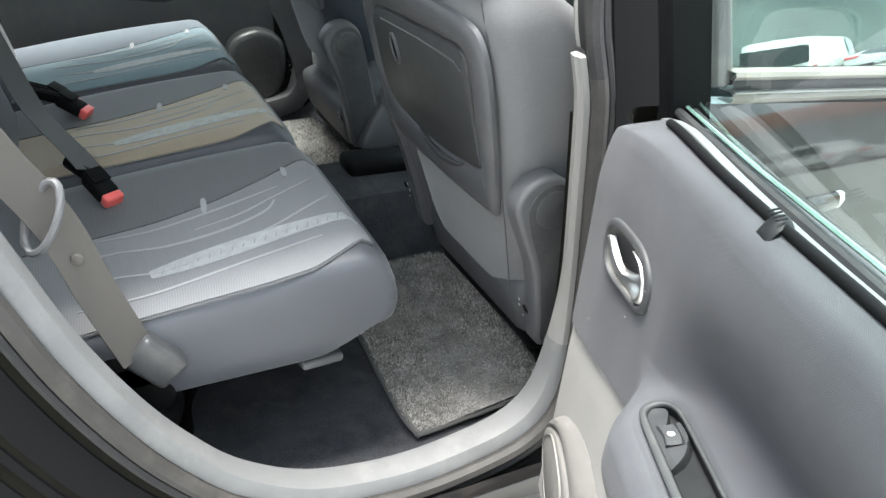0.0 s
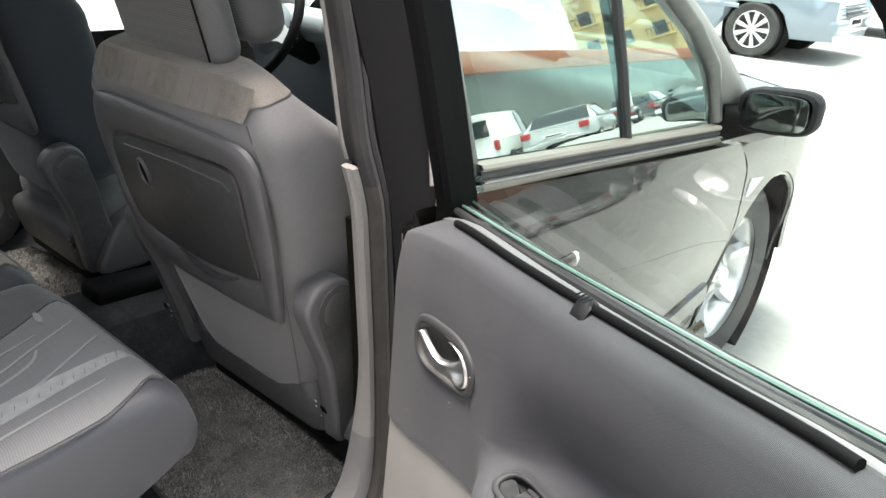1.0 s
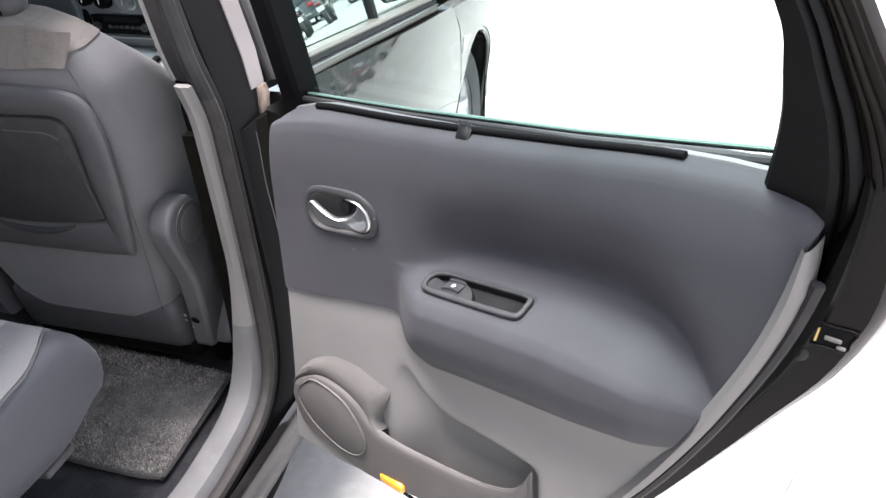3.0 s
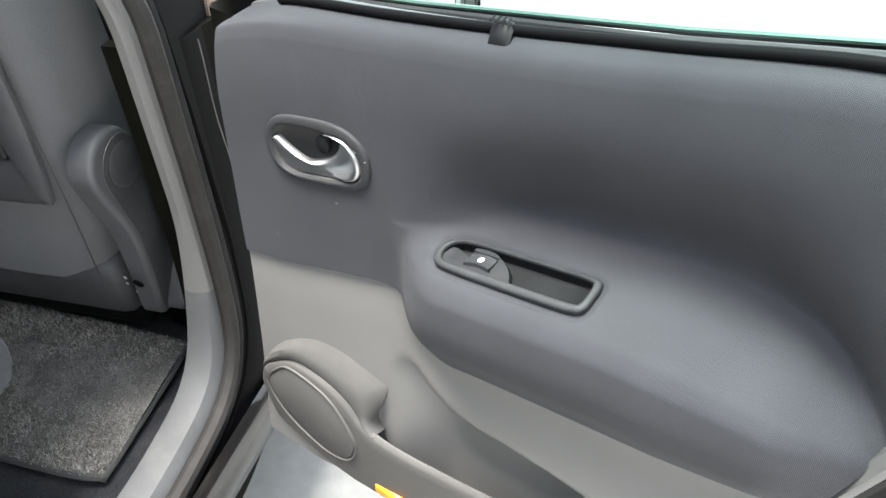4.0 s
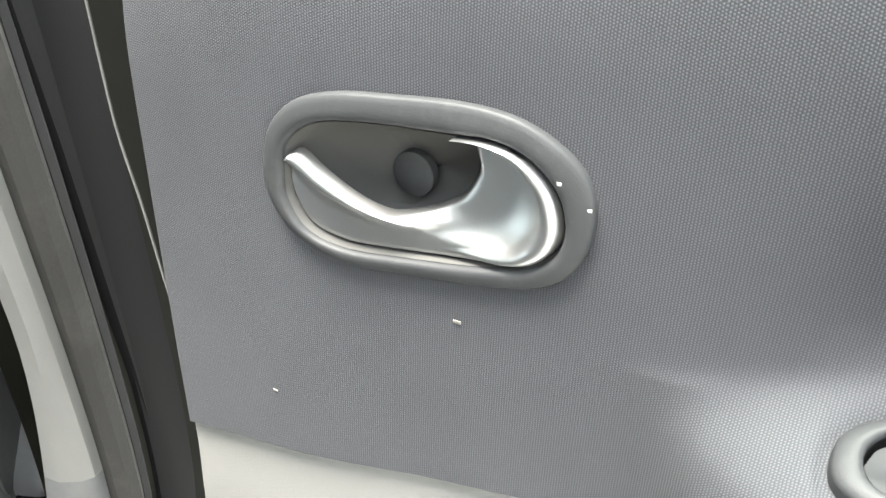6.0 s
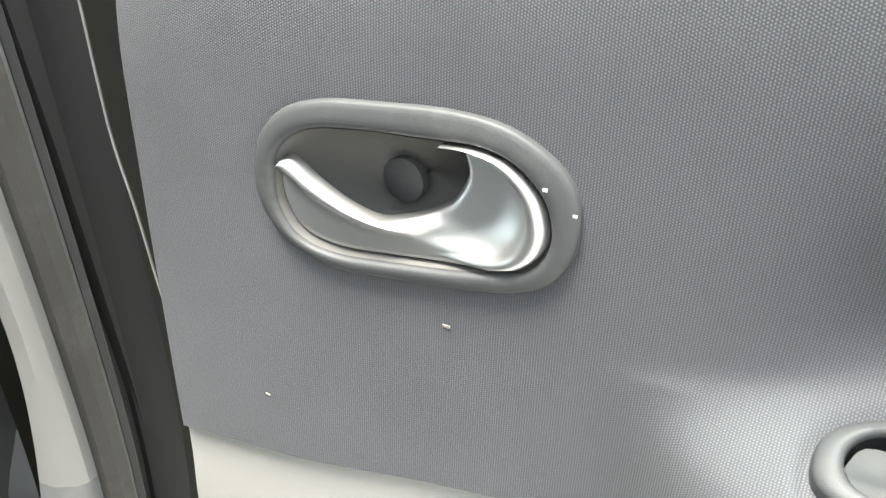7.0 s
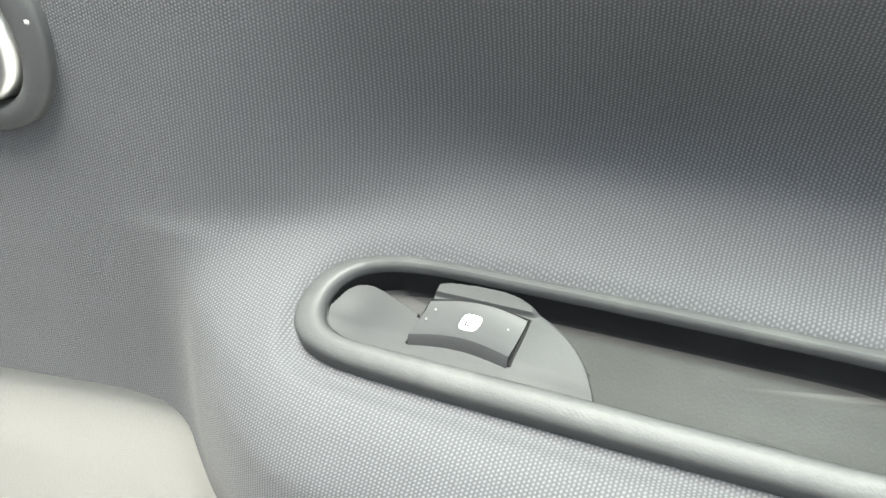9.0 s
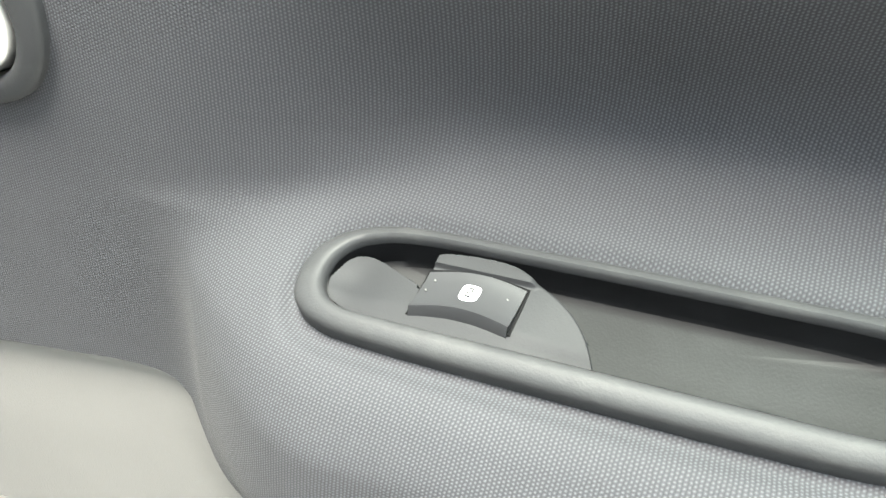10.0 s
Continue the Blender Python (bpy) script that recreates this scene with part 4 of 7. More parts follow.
for i in range(NS + 1):
    u = i / NS
    along = lambda z: lerp_table(EDGE_L, z) * (1 - u) + lerp_table(EDGE_R, z) * u
    st = sb = 0.085 + 0.735 * u
    for _ in range(5):
        zt, zb = lerp_table(TOP, st), lerp_table(DIVIDE, sb)
        st, sb = along(zt), along(zb)
    roll = lambda z: field(along(z), z) - 0.012 * max((z - zt + 0.085) / 0.085, 0) ** 2
    b0 = roll(zt - 0.022)
    line = [V((st, -0.058, zt - 0.006)), V((st, -0.046, zt + 0.0005)), V((st, -0.036, zt)), V((st, min(b0 - 0.0140, -0.020), zt - 0.0030)), V((st, b0 - 0.0072, zt - 0.0075)), V((along(zt - 0.014), b0 - 0.0028, zt - 0.014))]
    for q in range(181):
        z = zt - 0.022 + (zb - zt + 0.022) * q / 180
        line.append(V((along(z), roll(z), z)))
    row = []
    lie = even(line, 190)
    drape.append((lie[0].x, sum((b - a).length for a, b in zip(lie, lie[1:])) / 189))
    for p in lie:
        # the cloth is cut out under the switch tray and behind the handle
        sink = hole = 0.0
        if 0.37 < p.x < 0.55 and abs(p.z - 0.83) < 0.03:
            sink = 0.022 * step(0.0, 0.0018, depth_in(TRAY_MID, p.x - 0.386, p.y - 0.0085)) + 0.0034 * step(-0.006, 0.0, depth_in(TRAY_OUT, p.x - 0.386, p.y - 0.0085))
        if 0.16 < p.x < 0.30 and 0.825 < p.z < 0.91:
            hole = 0.045 * step(-0.001, 0.002, depth_in(HM, p.x, p.z))
        row.append(D(p.x, p.y - 0.3 * sink - hole, p.z - sink))
    rows.append(row)
bm = grid(rows)
lay = bm.loops.layers.uv.new("threads")
bm.verts.index_update()
for f in bm.faces:
    for loop in f.loops:
        i, j = divmod(loop.vert.index, 190)
        p = rows[i][j] - V((HX, HY, 0))
        loop[lay].uv = (p.dot(DS), drape[i][1] * j)
cloth = part("trim_panel", skirt(bm, -DN * 0.035), M_cloth, car_door, "charcoal woven cloth door trim with a moulded armrest", sharp=40)
cloth.data.flip_normals()

# lower, grey-beige part of the trim, sunk behind the map pocket
rows = []
for i in range(81):
    u = i / 80
    sref = 0.085 + 0.735 * u
    for _ in range(4):
        zb = lerp_table(DIVIDE, sref)
        sref = lerp_table(EDGE_L, zb) * (1 - u) + lerp_table(EDGE_R, zb) * u
    n0 = min(field(sref, zb) - 0.003, base_n(sref, zb) + 0.004)
    row = []
    for j in range(41):
        f = j / 40
        z = zb + 0.001 + (0.385 - zb) * f
        s = lerp_table(EDGE_L, z) * (1 - u) + lerp_table(EDGE_R, z) * u
        n = n0 + (base_n(s, z) - 0.002 - n0) * step(0, 0.16, f)
        rim = lerp_table([(0.285, 0.600), (0.30, 0.630), (0.33, 0.640), (0.354, 0.612), (0.40, 0.592), (0.475, 0.587), (0.55, 0.578)], s)
        n -= 0.036 * step(0.295, 0.365, s) * (1 - step(0.535, 0.556, s)) * step(rim + 0.008, rim - 0.030, z)
        row.append(D(s, n, z))
    rows.append(row)
lower = part("lower_trim", skirt(grid(rows), -DN * 0.02), M_trim, car_door, "grey-beige plastic lower door trim")

# trailing edge strip
rows = []
for k in range(25):
    z = 1.004 - 0.594 * k / 24
    s = lerp_table(EDGE_R, z)
    w = (0.013 + 0.003 * math.sin(k / 24 * math.pi)) * (0.25 + 0.75 * step(-0.6, 2.2, k))
    rows.append([D(s - 0.002, -0.03, z), D(s - 0.003, -0.004, z + 0.001), D(s + w * 0.3, 0.002, z), D(s + w * 0.8, -0.004, z), D(s + w, -0.016, z), D(s + w, -0.04, z)])
part("edge_strip", grid(rows), M_strip, car_door, "grey-beige strip along the door trim's rear edge")

# speaker pod, and the lip of the map pocket that runs on from it
FRONT = [(0.085, 0.030, 0.505), (0.092, 0.031, 0.526), (0.112, 0.032, 0.546), (0.156, 0.032, 0.570), (0.206, 0.032, 0.569), (0.240, 0.031, 0.554), (0.260, 0.030, 0.534), (0.284, 0.029, 0.522), (0.320, 0.025, 0.515), (0.366, 0.019, 0.512),
         (0.415, 0.013, 0.511), (0.462, 0.009, 0.515), (0.490, 0.007, 0.522), (0.512, 0.006, 0.533), (0.530, 0.004, 0.554), (0.541, 0.002, 0.580)]
FOOT = [(0.08, 0.45), (0.096, 0.434), (0.143, 0.421), (0.194, 0.411), (0.244, 0.407), (0.318, 0.412), (0.374, 0.416), (0.46, 0.425), (0.50, 0.445), (0.545, 0.52)]
front = [p - V((0, 0, 0.006)) for p in even(FRONT, 60)]
rows = []
for p in front:
    zf = min(lerp_table(FOOT, p.x), p.z - 0.03)
    col = [D(p.x + 0.003, p.y - 0.006, p.z + 0.0008), D(p.x + 0.001, p.y - 0.002, p.z - 0.0012), D(p.x, p.y, p.z - 0.0055)]
    for k in range(1, 9):
        f = k / 8
        col.append(D(p.x + 0.006 * f * step(0.14, 0.08, p.x), p.y - 0.004 * f * f, p.z - 0.0055 + (zf - p.z + 0.0055) * f))
    col += [D(p.x, p.y - 0.010, zf - 0.004), D(p.x, p.y - 0.045, zf - 0.002)]
    rows.append(col)
pod = part("pocket_front", grid(rows), M_pod, car_door, "grey-beige front of speaker pod and map pocket")
# the pod's broad top, ending in a point above the notch
BACK = [(0.083, 0.010, 0.520), (0.093, 0.018, 0.541), (0.118, 0.018, 0.571), (0.147, 0.016, 0.595), (0.184, 0.013, 0.612), (0.226, 0.008, 0.610), (0.258, 0.004, 0.602), (0.294, 0.002, 0.593), (0.286, 0.010, 0.563), (0.275, 0.019, 0.543), (0.277, 0.024, 0.530), (0.284, 0.026, 0.5225)]
top_f, top_b = [[p - V((0, 0, 0.006)) for p in q] for q in (even(FRONT[:8], 40), spline(BACK[:8], 33) + spline(BACK[7:], 8)[1:])]
rows = []
for p, q in zip(top_f, top_b):
    m = p.lerp(q, 0.5) + V((0, 0.004, 0.004)) * min(1.0, (q - p).length / 0.03)
    rows.append([D(p.x + 0.003, p.y - 0.006, p.z + 0.0006), D(*p.lerp(m, 0.5)), D(*m), D(*m.lerp(q, 0.5)), D(*q), D(q.x, q.y - 0.02, q.z - 0.004), D(q.x, q.y - 0.03, q.z - 0.05)])
part("speaker_pod", grid(rows), M_pod, car_door, "grey-beige top of the speaker pod")
# thickness of the pocket's lip, and the hollow's side below the notch
rows = [[D(p.x + 0.003, p.y - 0.006, p.z + 0.0006), D(p.x + 0.001, p.y - 0.010, p.z - 0.002), D(p.x, p.y - 0.012, p.z - 0.03), D(p.x, p.y - 0.014, p.z - 0.08)] for p in front if p.x > 0.27]
part("pocket_lip", grid(rows), M_trim, car_door, "inner side of the map pocket's lip")
part("pocket_side", grid([[D(q.x, q.y, q.z - 0.0005), D(q.x - 0.004, q.y - 0.018, q.z - 0.004), D(q.x - 0.002, q.y - 0.040, q.z - 0.03), D(q.x, q.y - 0.045, q.z - 0.09)] for q in [p - V((0, 0, 0.006)) for p in spline(BACK[7:], 12)]]), M_trim, car_door)
DISC = [(0.098, 0.500), (0.126, 0.540), (0.158, 0.556), (0.218, 0.545), (0.252, 0.503), (0.255, 0.472), (0.234, 0.441), (0.189, 0.432), (0.127, 0.456)]
disc = smooth_outline(DISC, 56)
shrink = lambda k: [(0.176 + (a - 0.176) * k, 0.495 + (b - 0.495) * k) for a, b in disc]
on_pod = lambda lift: (lambda a, b, c: D(a, 0.0300 + lift - c - 0.004 * ((0.56 - b) / 0.14) ** 2, b))
part("speaker_grille", prism(shrink(0.955), 0.010, 0.003, on_pod(0.0035)), M_pod, pod, "round speaker cover")
part("grille_rim", frame_ring(shrink(1.0), shrink(0.97), 0.006, on_pod(0.0045), lift=0.0008), M_pod, pod, "fine raised rim of the speaker cover")
part("courtesy_lamp", rbox((0.05, 0.014, 0.018), 0.005, Matrix.Translation(D(0.302, 0.022, 0.421)) @ Matrix.Rotation(math.atan2(DS.y, DS.x), 4, "Z")), M_orange, car_door, "amber lamp at the door's foot")

# window strip, sun blind and its catch
part("window_ledge", skirt(grid([[D(s, n, lerp_table(TOP, s) + dz) for s in [0.10 + 0.665 * k / 16 for k in range(17)]] for n, dz in ((-0.040, -0.002), (-0.042, 0.003), (-0.050, 0.004), (-0.056, 0.000))]), (0, 0, -0.012)), M_ledge, car_door, "smooth grey ledge below the window")
strip_pts = [D(s, -0.036 + 0.004 * math.sin(s * 9), lerp_table(TOP, s) + 0.0035) for s in [0.160 + 0.525 * k / 20 for k in range(21)]]
part("sun_blind", tube(strip_pts, 0.0046, 10), M_black, car_door, "rolled black sun blind in its slot")
rows = []
for k in range(9):
    f = k / 8
    rows.append([D(0.405 + 0.020 * g + 0.006 * f, -0.044 + 0.020 * f, lerp_table(TOP, 0.41) + 0.010 + 0.004 * math.sin(f * 2.6) - 0.012 * f * f - 0.003 * abs(g - 0.5) ** 2 * 4 - 0.004 * f * abs(g - 0.4)) for g in [0, 0.2, 0.5, 0.8, 1.0]])
catch = part("blind_catch", skirt(grid(rows), (0, 0, -0.004)), M_tray, car_door, "ribbed finger tab of the sun blind")
for g in range(4):
    part("rib", tube([D(0.408 + 0.005 * g, -0.038, lerp_table(TOP, 0.41) + 0.0136), D(0.409 + 0.005 * g, -0.030, lerp_table(TOP, 0.41) + 0.0120)], 0.0008, 6), M_tray, catch)
rows = []
for k in range(17):
    z = 0.95 + 0.50 * k / 16
    s1 = lerp_table([(0.95, 0.755), (1.06, 0.775), (1.12, 0.785), (1.18, 0.792), (1.21, 0.792), (1.25, 0.782), (1.30, 0.758), (1.35, 0.724), (1.40, 0.66), (1.45, 0.56)], z)
    rows.append([D(0.06 + (s1 - 0.06) * q / 10, win_n(0.06 + (s1 - 0.06) * q / 10, z) - 0.020 - 0.02 * step(0.99, 0.95, z), z) for q in range(11)])
pane = part("window_pane", grid(rows), M_glass, car_door, "clear greenish pane of the rear door")
part("glass_seal", tube([D(s, -0.060, z) for s, z in [(0.095, 0.982), (0.30, 0.999), (0.55, 1.024), (0.762, 1.052)]], 0.0052, 8), M_rubber, car_door)
part("glass_seal", tube([D(s, -0.076, z) for s, z in [(0.095, 0.984), (0.30, 1.001), (0.55, 1.028), (0.762, 1.057)]], 0.0035, 8), M_rubber, car_door)
part("glass_edge", tube([D(s, -0.068, z) for s, z in [(0.095, 0.988), (0.30, 1.005), (0.55, 1.032), (0.762, 1.061)]], 0.0022, 6), M_glassedge, car_door, "pale green edge of the window glass")


# window frame: swept section round the pane, black cover inside, painted flange outside
def frame_sweep(path, section):
    rows = []
    pts = even([(s, 0, z) for s, z in path], 60)
    for i, p in enumerate(pts):
        t = (pts[min(i + 1, 59)] - pts[max(i - 1, 0)]).normalized()
        o = V((t.z, 0, -t.x))
        if o.dot(p - V((0.42, 0, 1.15))) < 0:
            o = -o
        rows.append([D(p.x + o.x * a, win_n(p.x + o.x * a, p.z) + b, p.z + o.z * a) for a, b in (section(p.z) if callable(section) else section)])
    return grid(rows)


IN_S = [(0.985, 0.748), (1.04, 0.762), (1.11, 0.776), (1.165, 0.782), (1.199, 0.785), (1.228, 0.780), (1.264, 0.768), (1.298, 0.752), (1.332, 0.732), (1.367, 0.698), (1.40, 0.655)]
OUT_S = [(0.98, 0.893), (1.05, 0.886), (1.13, 0.860), (1.20, 0.835), (1.247, 0.818), (1.286, 0.803), (1.326, 0.786), (1.367, 0.765), (1.40, 0.745)]


def upright(section):
    """The broad rear upright of the frame, between its curved inner and its straight outer edge."""
    rows = []
    for k in range(49):
        z = 0.985 + 0.415 * k / 48
        s0, s1 = lerp_table(IN_S, z), lerp_table(OUT_S, z)
        fc = lerp_table([(0.98, 0.50), (1.10, 0.50), (1.20, 0.44), (1.30, 0.40), (1.40, 0.40)], z)
        rows.append([D(s0 + (s1 - s0) * f, win_n(s0, z) + b, z) for f, b in section(fc)])
    return grid(rows)


part("frame_cover", upright(lambda c: [(0.0, -0.035), (0.0, -0.004), (0.04, 0.002), (c - 0.06, 0.003), (c - 0.01, -0.003), (c, -0.014)]), M_black, car_door, "matt black cover of the window frame")
part("frame_seal", upright(lambda c: [(c - 0.005, -0.020), (c + 0.02, -0.007), (c + 0.06, -0.004), (c + 0.10, -0.008), (c + 0.12, -0.020)]), M_black, car_door, "rubber seal round the window frame")
part("frame_flange", upright(lambda c: [(c + 0.11, -0.024), (c + 0.13, -0.018), (c + 0.17, -0.0165), (c + 0.175, -0.0195), (c + 0.20, -0.0195), (c + 0.205, -0.0175), (c + 0.24, -0.0185), (c + 0.245, -0.0220), (c + 0.28, -0.0225), (c + 0.285, -0.0205), (c + 0.32, -0.0230), (c + 0.33, -0.0270), (c + 0.40, -0.028), (0.86, -0.0290), (0.865, -0.0270), (0.90, -0.0280), (0.905, -0.0325), (0.96, -0.035), (0.995, -0.042), (1.0, -0.056), (0.6, -0.060), (0.1, -0.060)]), M_flange, car_door, "black painted frame flange, dusty brown")
TOP_BAR = [(0.70, 1.375), (0.655, 1.402), (0.58, 1.43), (0.50, 1.45), (0.30, 1.47), (0.05, 1.465)]
part("frame_top", frame_sweep(TOP_BAR, [(0.0, -0.035), (0.0, -0.002), (0.004, 0.002), (0.022, 0.002), (0.030, -0.008), (0.055, -0.016), (0.060, -0.05), (0.0, -0.05)]), M_black, car_door, "black top bar of the window frame")
FRONT_FRAME = [(0.10, 0.93), (0.098, 1.03), (0.094, 1.15), (0.083, 1.25), (0.058, 1.36), (0.03, 1.46)]
part("frame_cover", frame_sweep(FRONT_FRAME, [(0.0, -0.035), (0.0, 0.000), (0.006, 0.006), (0.038, 0.006), (0.046, -0.002), (0.046, -0.055)]), M_black, car_door, "matt black front upright of the window frame")

# door shell: inner flange beyond the trim, and the outer skin
rows = []
for k in range(41):
    z = 0.335 + 0.80 * k / 40
    r0, r1 = lerp_table(EDGE_R, min(z, 1.03)) + 0.012, lerp_table(SHELL_R, z)
    g = max(r1 - r0, 0.02)
    rows.append([D(r0, -0.050, z), D(r0 + 0.010, -0.030, z), D(r0 + g * 0.30, -0.030, z), D(r0 + g * 0.36, -0.036, z), D(r0 + g * 0.78, -0.040, z), D(r0 + g * 0.90, -0.052, z), D(r1 - 0.004, -0.075, z), D(r1, -0.098, z), D(r1 - 0.01, -0.108, z), D(r1 - 0.05, -0.112, z)])
part("door_edge", grid(rows), M_edge, car_door, "glossy black painted rear edge of the door")
rows = []
for k in range(23):
    z = 0.34 + 0.63 * k / 22
    l = lerp_table(EDGE_L, z)
    rows.append([D(l + 0.03, -0.01, z), D(l + 0.001, -0.012, z), D(l - 0.012, -0.016, z), D(l - 0.036, -0.018, z), D(l - 0.046, -0.028, z), D(l - 0.054, -0.06, z), D(l - 0.062, -0.085, z), D(l - 0.062, -0.11, z)])
part("hinge_edge", grid(rows), M_paintin, car_door, "dusty black painted hinge edge of the door")
# thin pale line down the hinge flange
LINE = [(0.030, 0.93), (0.0318, 0.9072), (0.033, 0.8656), (0.0352, 0.8357), (0.0425, 0.7983), (0.0486, 0.7553), (0.0560, 0.715)]
part("gap_line", tube(spline([D(q, -0.0165, z) for q, z in LINE], 30), 0.0008, 5), M_strip, car_door, "thin pale line along the painted flange")
rows = [[D(0.02, -0.112, z), D(0.02, -0.03, z - 0.0), D(0.52, -0.02, z), D(0.52, -0.112, z)] for z in (0.335, 0.345)]
part("door_foot", grid(rows, close_v=True), M_paintin, car_door)
part("edge_seal", tube([D(lerp_table(EDGE_R, z) + 0.018, -0.022, z) for z in [0.965 - 0.60 * k / 24 for k in range(25)]], 0.007, 8), M_rubber, car_door, "rubber seal along the door's rear edge")
# latch in its slot and the rubber stop on the rear edge
SLOT = [(0.8262, 0.9204), (0.8623, 0.9190), (0.8568, 0.8984), (0.8233, 0.8975)]
slot_c = (0.8422, 0.9088)
wider = lambda k: smooth_outline([(slot_c[0] + (a - slot_c[0]) * k, slot_c[1] + (b - slot_c[1]) * k) for p, q in zip(SLOT, SLOT[1:] + SLOT[:1]) for a, b in (p, ((p[0] + q[0]) / 2, (p[1] + q[1]) / 2))], 40)
on_edge = lambda n0: (lambda a, b, c: D(a, n0 - 0.10 * (a - 0.84) - c, b))
lock = part("lock_plate", frame_ring(wider(1.14), wider(0.96), 0.006, on_edge(-0.0340), lift=0.0015), M_edge, car_door, "pressed rim of the door lock on the rear edge")
# flat black plate instead of a recess: its shade put into colour
part("latch_recess_shade", prism(wider(0.97), 0.004, 0.0005, on_edge(-0.0355)), M_black, lock)
part("latch_claw", tube([D(0.8325, -0.0335, 0.9165), D(0.8310, -0.0335, 0.9015)], 0.0016, 8), M_brass, lock, "brass-coloured latch claw")
part("latch_fork", rbox((0.015, 0.004, 0.0035), 0.001, Matrix.Translation(D(0.8460, -0.0345, 0.9075)) @ ROT), M_strip, lock, "worn steel latch fork")
part("latch_fork", rbox((0.008, 0.004, 0.0030), 0.001, Matrix.Translation(D(0.8540, -0.0350, 0.9010)) @ ROT), M_strip, lock)
stop = part("rubber_stop", lathe([(0.0030, 0.0045), (0.0052, 0.0050), (0.0080, 0.0042), (0.0095, 0.0015), (0.0098, -0.004)], D(0.8195, -0.0375, 0.8810), tuple(DN), 24), M_rubber, car_door, "round black rubber stop")
part("stop_core", rbox((0.0050, 0.003, 0.0065), 0.001, Matrix.Translation(D(0.8195, -0.0345, 0.8810)) @ ROT), M_bezel, stop)

# inner handle: bezel, bowl and the curved chrome pull
to_h = lambda n0: (lambda a, b, c: D(a, n0 + base_n(a, 0.865) - c, b))
bez = part("handle_bezel", frame_ring(ho, hi, 0.014, to_h(0.0045), lift=0.003, flat=True), M_bezel, car_door, "grey plastic bezel of the inner door handle")
rows = []
for f, dn in ((1.0, 0.002), (0.97, -0.006), (0.85, -0.016), (0.6, -0.0235), (0.3, -0.0255), (0.02, -0.0255)):
    rows.append([D(0.218 + (a - 0.218) * f, base_n(a, 0.865) + dn, 0.862 + (b - 0.862) * f) for a, b in hi])
part("handle_bowl", grid(rows, close_v=True), M_bowl, bez, "dark hollow behind the door pull")
part("screw_cap", prism([(0.2140 + 0.0096 * math.cos(a), 0.8615 + 0.0096 * math.sin(a)) for a in [2 * math.pi * k / 24 for k in range(24)]], 0.004, 0.001, lambda a, b, c: D(a, -0.0130 - c, b)), M_bezel, bez)
PULL_OUT = [(0.1735, 0.8640), (0.1735, 0.8535), (0.1805, 0.8405), (0.1960, 0.8355), (0.2186, 0.8367), (0.2438, 0.8398), (0.2560, 0.8421), (0.2660, 0.8441), (0.2753, 0.8477), (0.2816, 0.8545), (0.2836, 0.8640), (0.2804, 0.8752), (0.2735, 0.8832), (0.2645, 0.8884), (0.2534, 0.8902), (0.2419, 0.8893)]
PULL_IN = [(0.1738, 0.8695), (0.1755, 0.8716), (0.1795, 0.8712), (0.1888, 0.8642), (0.2012, 0.8570), (0.2125, 0.8533), (0.2188, 0.8530), (0.2287, 0.8557), (0.2384, 0.8613), (0.2425, 0.8668), (0.2442, 0.8712), (0.2444, 0.8745), (0.2430, 0.8785), (0.2420, 0.8815), (0.2413, 0.8842), (0.2415, 0.8868)]
po, pi = spline([(a, 0, b) for a, b in PULL_OUT], 76), spline([(a, 0, b) for a, b in PULL_IN], 76)
L_CUT = [(0.0, -0.006), (0.02, -0.0012), (0.12, -0.0004), (0.45, -0.0004), (0.62, 0.0002), (0.70, 0.0015), (0.76, 0.0035), (0.84, 0.0043), (0.92, 0.0034), (0.98, 0.0012), (1.0, -0.003)]
R_CUT = [(0.0, -0.006), (0.025, 0.002), (0.06, 0.0048), (0.12, 0.0058), (0.18, 0.0054), (0.23, 0.0030), (0.28, -0.0015), (0.36, -0.0045), (0.60, -0.0075), (0.90, -0.008), (0.97, -0.0090), (1.0, -0.012)]
rows = []
for q in range(27):
    f = q / 26
    row = []
    for k in range(76):
        w = step(0.30, 0.52, k / 75)
        g = lerp_table(L_CUT, f) * (1 - w) + lerp_table(R_CUT, f) * w
        c = po[k].lerp(pi[k], f)
        tilt = w * step(0.18, 0.36, f) * 0.22 * (0.866 - c.z)
        row.append(D(c.x, base_n(c.x, 0.865) + g + tilt, c.z))
    rows.append(row)
part("door_pull", grid(rows), M_chrome, bez, "curved satin chrome door pull", sharp=60)
for a, b, w in ((0.2815, 0.882, 0.0012), (0.2925, 0.875, 0.0011)):
    part("paint_fleck", rbox((w * 1.4, 0.0006, w), 0.0002, Matrix.Translation(D(a, base_n(a, 0.87) + 0.0060, b)) @ ROT), M_hatch, bez)

# window switch in its long tray on the armrest


def tray(a, b, c):
    """a along the tray, b across it (outwards), c into it."""
    z = 0.8205 + 0.115 * a - 0.36 * b - c * 0.92
    return D(0.386 + a, 0.0085 + b - c * 0.35, z)


out, inn = TRAY_OUT, TRAY_IN
tr = part("switch_tray", frame_ring(out, inn, 0.014, tray, lift=0.004, flat=True), M_bezel, car_door, "dark grey tray rim of the window switch")
rows = []
for f, c in ((1.0, 0.003), (0.985, 0.0115), (0.93, 0.0128), (0.5, 0.0130), (0.02, 0.0130)):
    rows.append([tray(0.072 + (a - 0.072) * f, -0.0015 + (b + 0.0015) * f, c) for a, b in inn])
part("tray_floor", grid(rows, close_v=True), M_tray, tr, "glossy black floor of the switch tray")


